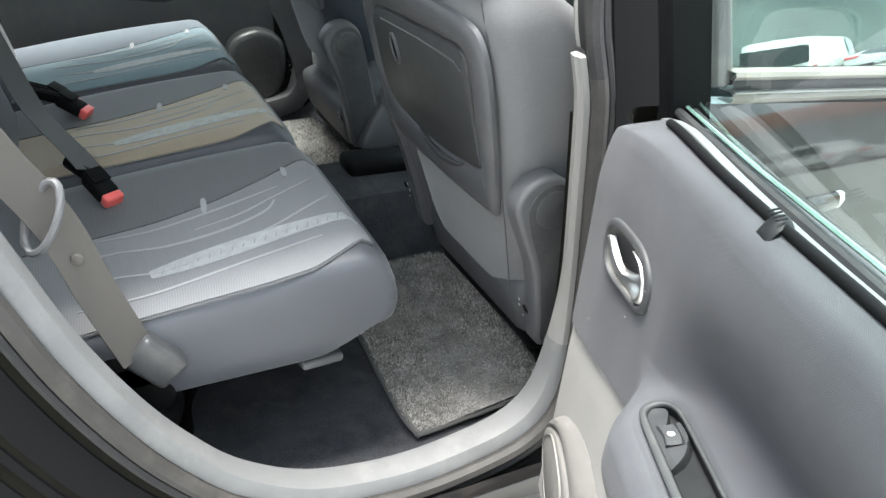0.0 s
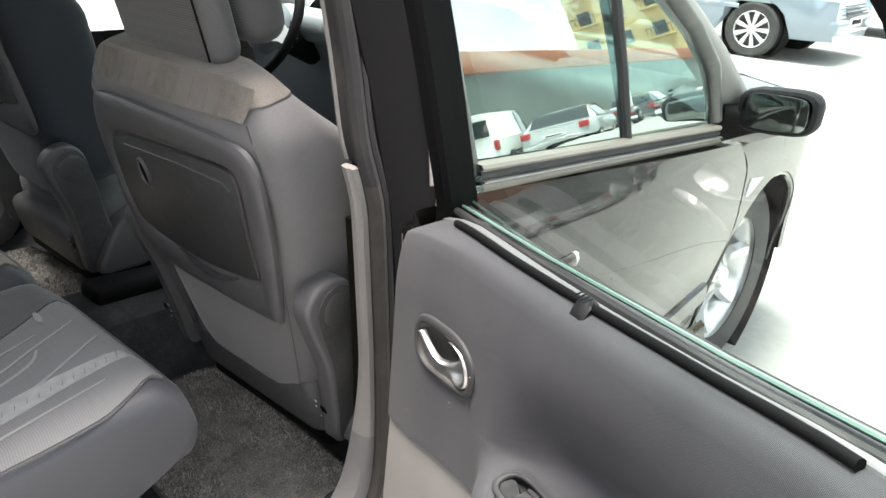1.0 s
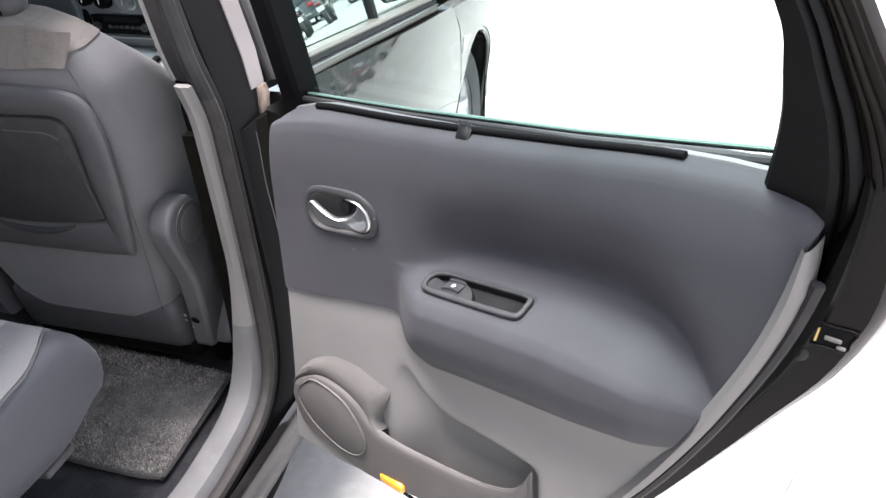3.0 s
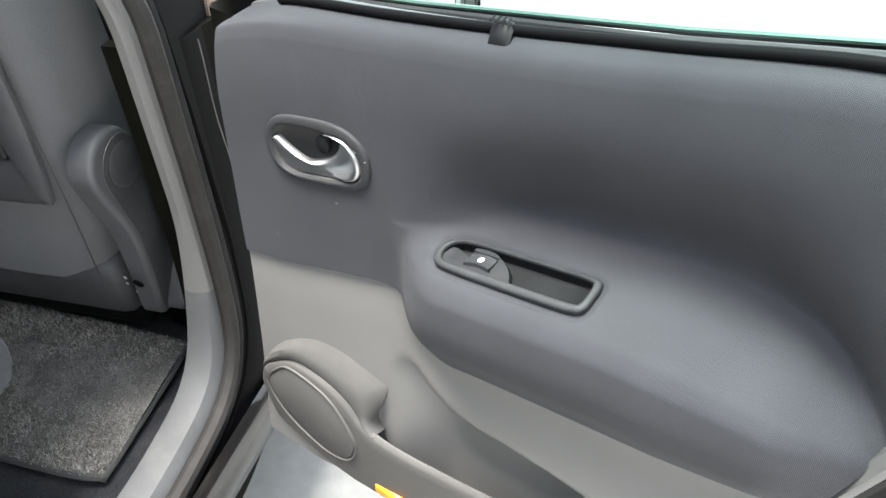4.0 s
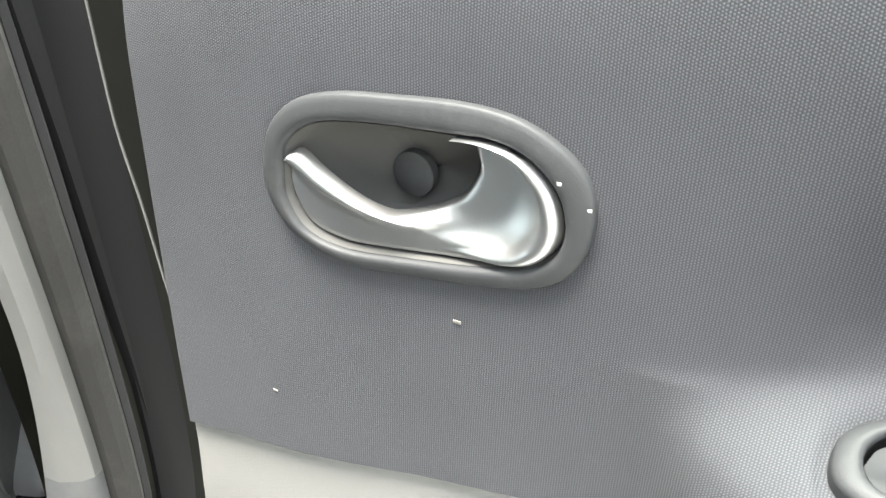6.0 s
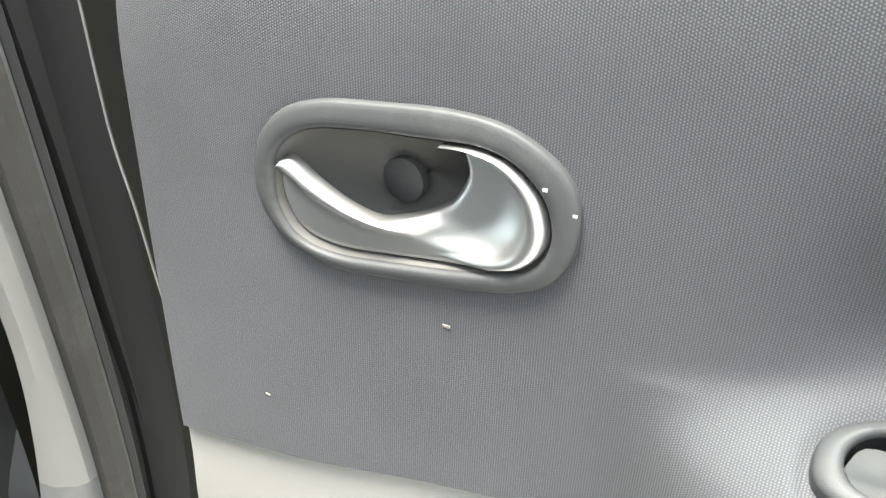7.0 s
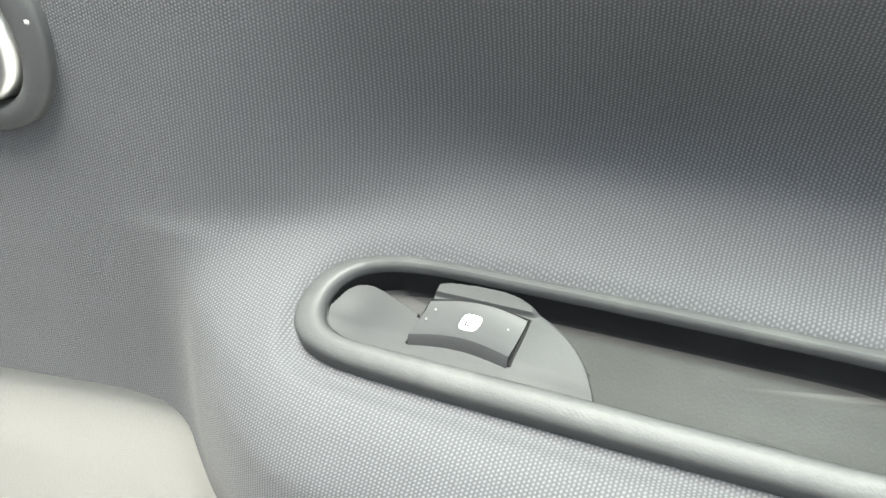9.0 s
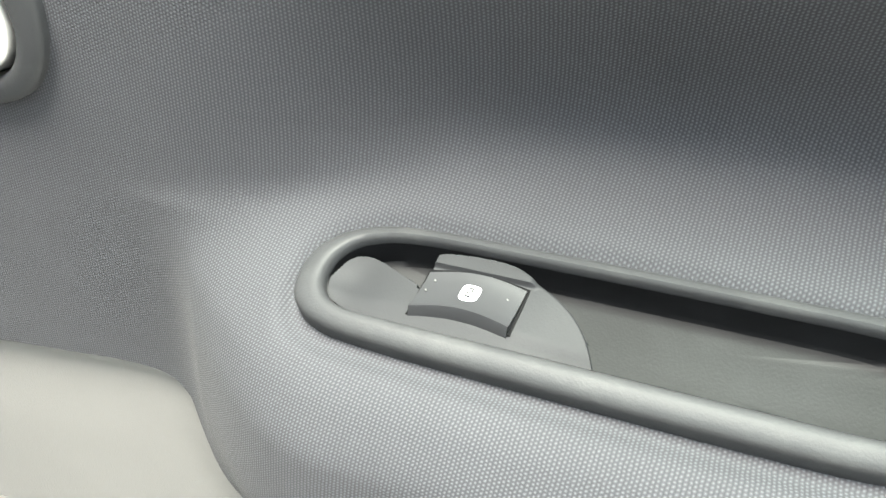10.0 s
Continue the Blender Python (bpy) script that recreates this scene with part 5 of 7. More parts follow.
# smooth cheek that carries the switch: finger hollow at one end, round nose at the other
def cheek_edge(a):
    if a < 0.0282:
        return lerp_table([(-0.002, 0.006), (0.0022, 0.001), (0.0034, -0.0022), (0.0046, -0.0048), (0.0070, -0.0068), (0.0105, -0.0074), (0.0140, -0.0068), (0.0213, -0.0044), (0.0282, -0.0020)], a)
    return lerp_table([(0.0282, -0.0112), (0.0330, -0.0125), (0.0440, -0.0132), (0.0500, -0.0130), (0.0574, -0.0107), (0.0661, -0.0062), (0.0721, -0.0009), (0.0761, 0.0052), (0.0779, 0.0090), (0.0790, 0.012)], a)


rows = []
for i in range(211):
    a = -0.0012 + 0.0796 * i / 210
    e = cheek_edge(a)
    row = []
    for j in range(81):
        b = -0.0134 + 0.0240 * j / 80
        top = 0.0030 + 0.0035 * 0.75 * step(0.054, 0.078, a) * step(-0.012, 0.010, b) + 0.0014 * math.exp(-((a - 0.010) / 0.008) ** 2 - ((b - 0.001) / 0.006) ** 2) + 0.0010 * step(0.004, 0.010, b)
        soft = 0.0010 + 0.0026 * step(0.044, 0.058, a)
        drop = step(0.0, 1.0, (e - b) / soft + 0.5) if a < 0.0275 or a > 0.029 else (1.0 if b < -0.0128 else 0.0 if b > -0.001 else 0.4)
        # raised lip behind the rocker
        lip = 0.0016 * step(-0.0078, -0.0086, b) * step(0.0285, 0.0295, a) * step(0.058, 0.055, a)
        row.append(tray(a, b, top + (0.0150 - top) * drop - lip * (1 - drop)))
    rows.append(row)
part("switch_surround", grid(rows), M_cheek, tr, "smooth grey cheek with a finger hollow")
rows = []
for k in range(19):
    f = k / 18
    row = []
    for h in (0.0, 0.03, 0.12, 0.25, 0.5, 0.75, 0.90, 0.97, 1.0):
        a = 0.0290 * (1 - h) + 0.0284 * h + 0.0264 * f
        b = -0.0062 + 0.0122 * h - 0.0016 * math.sin(f * math.pi) - 0.0003 * f
        c = 0.0030 - 0.0022 * h - 0.0010 * math.sin(f * math.pi * 0.9) - 0.0007 * (step(0.30, 0.0, h) + step(0.80, 1.0, h)) + (0.0006 if h in (0.0, 1.0) else 0.0)
        row.append(tray(a, b, c))
    rows.append(row)
slot = [(0.0285, -0.0068), (0.0345, -0.0080), (0.0420, -0.0086), (0.0490, -0.0082), (0.0560, -0.0072), (0.0560, -0.0020), (0.0556, 0.0062), (0.0490, 0.0052), (0.0410, 0.0050), (0.0340, 0.0056), (0.0278, 0.0068)]
# black plate: the rocker's gap, plus its lip's shadow painted in
part("switch_gap_shade", prism(slot, 0.0006, 0.0001, lambda a, b, c: tray(a, b, 0.0028 + c)), M_black, tr, "dark gap and painted shadow round the rocker")
sw = part("switch_button", skirt(grid(rows), (0, 0, -0.006)), M_rocker, tr, "rocker switch with a white window symbol")
# symbol: a white rounded pane with dark marks in it
sym = smooth_outline([(-0.0024, 0.0016), (-0.0024, -0.0010), (-0.0018, -0.0022), (0.0000, -0.0025), (0.0020, -0.0022), (0.0026, -0.0012), (0.0025, 0.0012), (0.0018, 0.0022), (0.0000, 0.0026), (-0.0017, 0.0024)], 32)
lift = lambda a, b, c: tray(0.0420 + a, -0.0016 + b, 0.00065 + c - 0.17 * b)
part("switch_symbol", prism(sym, 0.0006, 0.0001, lift), M_white, sw, "white window symbol")
for qa, qb, qc, qd in ((-0.0012, -0.0013, 0.0004, -0.0014), (0.0004, -0.0014, 0.0005, -0.0004), (0.0005, -0.0004, -0.0010, 0.0003), (-0.0010, 0.0003, -0.0009, 0.0011), (-0.0009, 0.0011, 0.0008, 0.0013), (0.0014, -0.0002, 0.0015, 0.0008)):
    part("symbol_mark", prism(pill((qa, qb), (qc, qd), 0.0002, 0.0002, 6), 0.0005, 0.0001, lambda a, b, c: lift(a, b, c - 0.0002)), M_black, sw)
for a0, b0 in ((0.0315, -0.0035), (0.0305, 0.000), (0.0517, -0.0025), (0.0490, 0.0012)):
    part("wear_speck", rbox((0.0007, 0.0005, 0.0003), 0.0001, Matrix.Translation(tray(a0, b0, 0.0012 - 0.17 * b0))), M_strip, sw)
# pale flecks on the cloth
for s0, z0, w in ((0.244, 0.812, 0.0022), (0.155, 0.747, 0.0016)):
    part("paint_fleck", rbox((w * 1.6, 0.0006, w * 0.6), 0.0002, Matrix.Translation(D(s0, base_n(s0, z0) + 0.0003, z0)) @ ROT), M_patch, cloth)


# ---- cabin floor ----
rows = []
for i in range(29):
    x = -0.9 + 2.7 * i / 28
    row = []
    for j in range(33):
        y = 0.955 + 1.69 * j / 32
        z = 0.292
        z += 0.17 * step(0.16, 0.09, abs(y - CY)) * step(0.15, 0.5, x)          # tunnel
        z += 0.06 * step(0.07, 0.0, abs(abs(y - CY) - 0.845))                     # up to the sills
        z += 0.16 * step(0.10, -0.20, x)                                          # up under the rear seats
        z += 0.25 * step(1.45, 1.75, x)
        row.append(V((x, y, z + 0.004 * noise.noise(V((x * 9, y * 9, 0))))))
    rows.append(row)
cabin_floor = part("cabin_floor", grid(rows), M_carpet, car, "dark carpeted cabin floor")


def floor_mat(outline, z0, tufts, label):
    n = len(outline)
    ob = thing("floor_mat", (outline[0][0], outline[0][1], z0), label, "floor mat", group="floor mats")
    top = lambda x, y: z0 + 0.012 + 0.07 * max(x - 0.62, 0) + 0.003 * noise.noise(V((x * 14, y * 14, 3)))
    part("mat_base", prism(outline, 0.012, 0.004, lambda a, b, c: V((a, b, top(a, b) - c))), M_mat, ob)
    rim = [V((a, b, top(a, b) - 0.003)) for a, b in outline]
    part("binding", tube(rim, 0.0055, 6, closed=True), M_matedge, ob, "dark stitched edge binding")
    rnd = random.Random(5)
    xs, ys = [p[0] for p in outline], [p[1] for p in outline]
    verts, faces = [], []

    def inside(x, y):
        c = False
        for i in range(n):
            (x1, y1), (x2, y2) = outline[i - 1], outline[i]
            if (y1 > y) != (y2 > y) and x < (x2 - x1) * (y - y1) / (y2 - y1) + x1:
                c = not c
        return c
    while len(faces) < tufts * 3:
        x, y = rnd.uniform(min(xs), max(xs)), rnd.uniform(min(ys), max(ys))
        if not inside(x, y):
            continue
        z, a, r, h = top(x, y) - 0.001, rnd.uniform(0, 6.28), rnd.uniform(0.0012, 0.0022), rnd.uniform(0.004, 0.009)
        k = len(verts)
        lean = (rnd.uniform(-0.006, 0.006), rnd.uniform(-0.006, 0.006))
        for q in range(3):
            verts.append((x + r * math.cos(a + q * 2.094), y + r * math.sin(a + q * 2.094), z))
        verts.append((x + lean[0], y + lean[1], z + h))
        faces += [(k, k + 1, k + 3), (k + 1, k + 2, k + 3), (k + 2, k, k + 3)]
    me = bpy.data.meshes.new("pile")
    me.from_pydata(verts, [], faces)
    me.materials.append(M_pile)
    pile = new("pile", me)
    pile.parent = ob
    pile.matrix_parent_inverse = Matrix.Translation(-ob.location)
    tagged(pile, "short speckled grey pile", kind="stuff")
    return ob


M_pile = surface("speckled_pile", (0.25, 0.238, 0.22), rough=0.95, spec=0.1, vary=0.25, vscale=25)
_t = M_pile.node_tree
_g = _t.nodes.new("ShaderNodeNewGeometry")
_r = _t.nodes.new("ShaderNodeMapRange")
_r.inputs[3].default_value, _r.inputs[4].default_value = 0.35, 1.7
_t.links.new(_g.outputs["Random Per Island"], _r.inputs[0])
_s = _t.nodes.new("ShaderNodeVectorMath")
_s.operation = "SCALE"
_t.links.new(_t.nodes["Principled BSDF"].inputs["Base Color"].links[0].from_socket, _s.inputs[0])
_t.links.new(_r.outputs[0], _s.inputs["Scale"])
_t.links.new(_s.outputs[0], _t.nodes["Principled BSDF"].inputs["Base Color"])

near_mat = smooth_outline([(0.462, 1.052), (0.474, 1.046), (0.60, 1.056), (0.720, 1.064), (0.742, 1.075), (0.755, 1.20), (0.762, 1.36), (0.78, 1.52), (0.76, 1.575), (0.66, 1.59), (0.52, 1.575), (0.475, 1.50), (0.465, 1.30), (0.455, 1.12)], 60)
floor_mat(near_mat, 0.300, 16000, "grey speckled carpet mat on the rear floor")
floor_mat([(x, 2 * CY - y) for x, y in reversed(near_mat)], 0.300, 5000, "grey speckled carpet mat on the far rear floor")


# ---- rear seats: three single seats ----
def rear_seat(y0, y1, cloth_a, cloth_b, flip, label):
    """A single rear seat from y0 to y1: cushion with a light panel, padded side, backrest."""
    ob = thing("rear_seat", (0.15, (y0 + y1) / 2, 0.30), label, "car seat", group="rear seats")
    yc, hw = (y0 + y1) / 2, (y1 - y0) / 2

    def top(x, y):
        e = abs(y - yc) / hw
        z = 0.643 + 0.105 * (x - 0.05) + 0.008 * math.sin((x + 0.10) / 0.55 * math.pi)
        z -= 0.016 * max(e - 0.80, 0) ** 2 / 0.04
        return z - 0.035 * max(x - 0.370, 0) ** 2 / 0.0016
    rows = []
    nx = 36
    for i in range(nx + 1):
        f = i / nx
        x = -0.16 + 0.565 * f
        low = 0.500 + 0.050 * step(0.27, 0.42, x) ** 1.5
        sec = []
        pts2 = [(1.0, 0.30), (1.0, 0.55), (0.998, 0.78), (0.985, 0.92), (0.955, 0.985), (0.90, 1.0), (0.6, 1.0), (0.2, 1.0)]
        bot = [(0.2, 0.0), (0.6, 0.0), (0.86, 0.0), (0.94, 0.03), (0.985, 0.10)]
        full = pts2 + [(-a, b) for a, b in reversed(pts2)] + [(-a, b) for a, b in reversed(bot)] + bot
        for a, b in full:
            y = yc + a * hw
            zt = top(x, y)
            sec.append(V((x + 0.012 * math.sin(b * math.pi) * step(0.30, 0.405, x), y, low + (zt - low) * b)))
        rows.append(sec)
    for g, shrink in ((0.008, 0.975), (0.014, 0.90), (0.017, 0.6)):
        last = rows[nx]
        c = sum(last, V((0, 0, 0))) / len(last)
        rows.append([c + (p - c) * shrink + V((g, 0, 0)) for p in last])
    bm = grid(rows, close_v=True)
    bm.verts.ensure_lookup_table()
    n = len(rows[0])
    bm.faces.new(bm.verts[-n:])
    bm.faces.new(bm.verts[:n])
    cushion = part("cushion", bm, M_leather, ob, "cushion with smooth slate vinyl sides")

    wide = (y1 - y0) / 0.49
    near_edge = lambda x: y0 + lerp_table([(-0.16, 0.022), (0.05, 0.012), (0.20, 0.010), (0.29, 0.014), (0.34, 0.030), (0.385, 0.055), (0.41, 0.072)], x)
    border = lambda x: y0 + wide * lerp_table([(-0.16, 0.262), (0.0, 0.250), (0.086, 0.247), (0.18, 0.264), (0.28, 0.306), (0.365, 0.356), (0.41, 0.384)], x)
    far_edge = lambda x: y1 - 0.022

    def sheet(fa, fb, m, nm, lab, lift=0.0025, xa=-0.15, xb=0.405):
        rr = []
        for i in range(29):
            x = xa + (xb - xa) * i / 28
            ys = [fa(x) + (fb(x) - fa(x)) * j / 12 for j in range(13)]
            rr.append([V((x + (0.004 if i == 28 else 0), y, top(x, y) + lift)) for y in ys])
        return part(nm, skirt(grid(rr), (0, 0, -0.010)), m, cushion, lab)
    sheet(lambda x: border(x) + 0.002, far_edge, cloth_b, "dark_panel", "dark cloth panel")
    light = sheet(near_edge, lambda x: border(x) - 0.002, cloth_a, "light_panel", "light patterned cloth panel")

    # woven marks: pale strands, a hatched band and short ticks
    def mark(pts, w, m=M_thread, nm="woven_mark"):
        q = spline([(x, y0 + wide * b, 0) for x, b in pts], 20)
        q = [V((p.x, p.y, top(p.x, p.y) + 0.0036)) for p in q]
        sd = []
        for i, p in enumerate(q):
            t = (q[min(i + 1, 19)] - q[max(i - 1, 0)])
            sd.append(V((-t.y, t.x, 0)))
        ws = [(w * (0.25 + 0.75 * math.sin(math.pi * (0.1 + 0.8 * i / 19)))) for i in range(20)]
        part(nm, ribbon(q, ws, 0.0012, sd), m, light)
    for pts, w in (([(0.0, 0.190), (0.053, 0.180), (0.116, 0.162), (0.20, 0.168), (0.27, 0.195), (0.295, 0.228)], 0.006),
                   ([(0.0, 0.125), (0.046, 0.110), (0.105, 0.094), (0.174, 0.108), (0.26, 0.137), (0.378, 0.205)], 0.006),
                   ([(-0.02, 0.055), (0.08, 0.045), (0.20, 0.060), (0.33, 0.082)], 0.005),
                   ([(0.02, 0.232), (0.10, 0.222), (0.20, 0.238), (0.31, 0.272)], 0.005),
                   ([(0.16, 0.190), (0.23, 0.205), (0.30, 0.240), (0.37, 0.275)], 0.004),
                   ([(0.19, 0.288), (0.187, 0.264), (0.183, 0.238)], 0.010), ([(0.338, 0.341), (0.336, 0.322), (0.333, 0.304)], 0.010)):
        mark(pts, w)
    mark([(0.08, 0.094), (0.13, 0.099), (0.20, 0.108), (0.29, 0.122), (0.40, 0.133)], 0.040, M_hatch, "hatched_band")
    for k in range(18):
        x = 0.095 + 0.017 * k
        b = 0.086 + 0.12 * (x - 0.08)
        mark([(x, b), (x + 0.005, b + 0.012), (x + 0.009, b + 0.026)], 0.0016, cloth_a)
    # piping along the cushion's side
    part("piping", tube([V((x, near_edge(x) - 0.003, top(x, near_edge(x) - 0.003) + 0.0012)) for x in [-0.14 + 0.545 * k / 20 for k in range(21)]], 0.0018, 6), M_seat, cushion)
    # backrest
    rows = []
    for i in range(19):
        v = i / 18
        c = V((-0.145 - 0.30 * v * 0.62, yc, 0.56 + 0.62 * v))
        w = hw * (1 - 0.10 * max(v - 0.75, 0) / 0.25)
        d = 0.075 - 0.02 * v
        rows.append([c + V((d * math.copysign(abs(math.cos(a)) ** 0.5, math.cos(a)) + 0.02 * math.sin(v * math.pi) * (math.cos(a) > 0), w * math.copysign(abs(math.sin(a)) ** 0.4, math.sin(a)), 0)) for a in [2 * math.pi * k / 24 for k in range(24)]])
    bm = grid(rows, close_v=True)
    bm.verts.ensure_lookup_table()
    bm.faces.new(bm.verts[-24:])
    part("backrest", bm, M_leather if not flip else cloth_b, ob, "upright backrest")
    # floor frame
    part("seat_frame", rbox((0.50, (y1 - y0) * 0.7, 0.035), 0.012, pose(0.10, yc, 0.49)), M_black, ob)
    for yy in (y0 + 0.16, y1 - 0.16):
        part("leg", tube([(0.10, yy, 0.50), (0.12, yy, 0.40), (0.10, yy, 0.30)], 0.016, 8), M_black, ob)
    return ob


seat_near = rear_seat(1.055, 1.545, M_seatgrey, M_seat, False, "single rear seat in light and dark grey patterned cloth")
rear_seat(1.575, 2.005, M_seatwarm, M_seat, False, "single middle rear seat, warm reflected light tinted into its patterned cloth")
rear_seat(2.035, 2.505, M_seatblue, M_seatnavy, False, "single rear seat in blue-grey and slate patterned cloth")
part("release_lever", rbox((0.07, 0.035, 0.016), 0.006, pose(0.305, 1.09, 0.490, 0, 4, 8)), M_darkplastic, seat_near, "grey release lever under the cushion")
part("side_bracket", prism(smooth_outline([(0.00, 0.600), (0.045, 0.585), (0.085, 0.52), (0.06, 0.485), (-0.03, 0.50), (-0.05, 0.57)], 36), 0.03, 0.006, lambda a, b, c: V((a, 1.055 + c, b))), M_black, seat_near, "black hinge cover at the cushion's corner")
bm = rbox((0.016, 0.003, 0.010), 0.001, pose(0.045, 1.067, 0.628, 20, 0, 8))
part("fabric_tag", bm, M_white, seat_near, "small white fabric tag")


# ---- belts and buckles ----
M_blackstrap = surface("black_seat_belt", (0.04, 0.04, 0.04), rough=0.7, vary=0.1, bump=0.3, bscale=1200)
belt = thing("seat_belt", (0.0, 1.03, 0.5), "taupe seat belt with a steel guide loop beside the seat", "seat belt", group="seat belts")
bp = spline([(-0.105, 1.00, 1.02), (-0.065, 1.015, 0.92), (-0.030, 1.028, 0.845), (-0.012, 1.034, 0.795), (0.010, 1.034, 0.715), (0.032, 1.034, 0.645), (0.045, 1.036, 0.605)], 30)
part("strap", ribbon(bp, 0.052, 0.0018, [V((0.80, 0.50, 0.20))] * 30), M_strap, belt)
part("guide_loop", tube([V((-0.030, 1.020, 0.833)) + V((0.020, 0.006, 0.038)) * math.cos(a) + V((0.012, -0.014, -0.006)) * math.sin(a) for a in [2 * math.pi * k / 22 for k in range(22)]], 0.0048, 8, closed=True), M_cover, belt, "dull steel guide loop")
part("anchor_cover", rbox((0.075, 0.036, 0.052), 0.008, pose(0.062, 1.046, 0.588, 0, 50, 0)), M_flap, belt, "dark plastic anchor cover")
part("rivet", lathe([(0.0001, -0.004), (0.006, -0.003), (0.008, 0.0)], (-0.004, 1.028, 0.768), (0.3, 1, -0.2), 14), M_strap, belt)


def buckle(p, yaw, label):
    ob = thing("belt_buckle", p, label, "seat belt buckle", group="belt buckles")
    m = Matrix.Translation(p) @ Matrix.Rotation(radians(yaw), 4, "Z") @ Matrix.Rotation(radians(28), 4, "Y")
    part("housing", rbox((0.055, 0.036, 0.026), 0.007, m), M_black, ob)
    part("release_button", rbox((0.016, 0.034, 0.022), 0.004, m @ Matrix.Translation((0.033, 0, 0))), M_red, ob, "red release button")
    part("stalk", tube([m @ V((-0.02, 0, 0)), m @ V((-0.08, 0, -0.02))], 0.012, 8), M_black, ob)
    part("tongue", rbox((0.030, 0.030, 0.004), 0.001, m @ Matrix.Translation((-0.01, 0, 0.017))), M_black, ob)
    return ob


buckle((0.040, 1.425, 0.680), -60, "black belt buckle with a red button on the near seat")
buckle((0.000, 1.90, 0.680), -30, "black belt buckle with a red button by the middle seat")
buckle((0.02, 1.855, 0.676), -30, "black belt buckle with a red button by the far seat")
part("strap", ribbon(spline([(-0.16, 1.95, 1.00), (-0.09, 1.80, 0.83), (-0.045, 1.66, 0.745), (0.010, 1.51, 0.712), (0.030, 1.45, 0.700)], 20), 0.047, 0.0016, (0.72, 0.35, -0.25)), M_blackstrap, thing("seat_belt", (0, 1.55, 0.7), "black seat belt across the near rear seat", "seat belt", group="seat belts"))


# ---- front seats ----
def front_seat(ym, near, label):
    """Seen from behind: reclined back with a hard map pocket, head restraint, hinge covers."""
    ob = thing("front_seat", (0.85, ym, 0.30), label, "car seat", group="front seats")
    up, back = V((-0.265, 0, 0.964)).normalized(), V((-0.964, 0, -0.265)).normalized()
    org = V((0.672, ym, 0.540 if near else 0.660))
    B = lambda a, v, c: org + V((0, -a if near else a, 0)) + up * v + back * c     # a towards the near side
    half = [(-0.05, 0.185), (0.0, 0.200), (0.16, 0.240), (0.30, 0.266), (0.40, 0.281), (0.47, 0.279), (0.515, 0.257), (0.545, 0.226), (0.562, 0.182)]
    d0 = lambda v: 0.010 - 0.034 * step(0.46, 0.562, v)
    d1 = lambda v: -0.205 + 0.120 * step(0.36, 0.562, v)
    rows = []
    for i in range(29):
        v = -0.05 + 0.612 * i / 28
        w = lerp_table(half, v) * (1 - 0.10 * step(-0.02, -0.05, v))
        mid, hd = (d0(v) + d1(v)) / 2, (d0(v) - d1(v)) / 2
        rows.append([B(w * math.copysign(abs(math.cos(a)) ** 0.38, math.cos(a)), v, mid + hd * math.copysign(abs(math.sin(a)) ** 0.42, math.sin(a))) for a in [2 * math.pi * (k + 0.5) / 32 for k in range(32)]])
    bm = grid(rows, close_v=True)
    bm.verts.ensure_lookup_table()
    bm.faces.new(bm.verts[-32:])
    bm.faces.new(bm.verts[:32])
    back_ob = part("backrest", bm, M_backcloth if near else M_farback, ob, "dark cloth seat back" if near else "darker, bluer cloth seat back")
    # taupe crown
    rows = []
    for i in range(11):
        row = []
        for a in [2 * math.pi * (k + 0.5) / 32 for k in range(32)]:
            ca = math.copysign(abs(math.cos(a)) ** 0.38, math.cos(a))
            v0 = 0.503 + 0.024 * step(0.62, 0.98, abs(ca))
            v = v0 + (0.5615 - v0) * i / 10
            c0, c1 = d0(v) + 0.0025, d1(v) - 0.0025
            row.append(B((lerp_table(half, v) + 0.0025) * ca, v, (c0 + c1) / 2 + (c0 - c1) / 2 * math.copysign(abs(math.sin(a)) ** 0.42, math.sin(a))))
        rows.append(row)
    rows.append([r.lerp(B(0, 0.566, -0.09), 0.35) + up * 0.002 for r in rows[-1]])
    rows.append([r.lerp(B(0, 0.568, -0.09), 0.6) for r in rows[-1]])
    crown = part("crown", grid(rows, close_v=True), M_crown, back_ob, "taupe cloth crown with pale woven marks")
    for k in range(9):
        a0 = -0.17 + 0.042 * k
        part("woven_mark", tube([B(a0 + 0.006 * q, v, d0(v) + 0.0030) for q, v in enumerate((0.508, 0.522, 0.536, 0.550))], 0.0006, 5), M_patch, crown)
    for a0, a1 in ((-0.205, -0.150), (-0.025, 0.040), (0.150, 0.225)):
        part("woven_patch", grid([[B(a0 + (a1 - a0) * q / 6 + 0.5 * (v - 0.506), v, d0(v) + 0.0034 - 0.002 * step(0.14, 0.22, abs(a0 + (a1 - a0) * q / 6))) for q in range(7)] for v in (0.507, 0.520, 0.533, 0.545, 0.556)]), M_patch, crown, "paler woven patch")
    # seams
    for a0 in (0.255, -0.255):
        part("seam", tube([B(a0 * f, v, c) for f, v, c in ((0.70, -0.03, 0.0080), (0.80, 0.10, 0.0085), (0.90, 0.25, 0.009), (0.985, 0.38, 0.007), (0.96, 0.455, 0.001), (0.90, 0.505, -0.006))], 0.0010, 5), M_flap, back_ob)
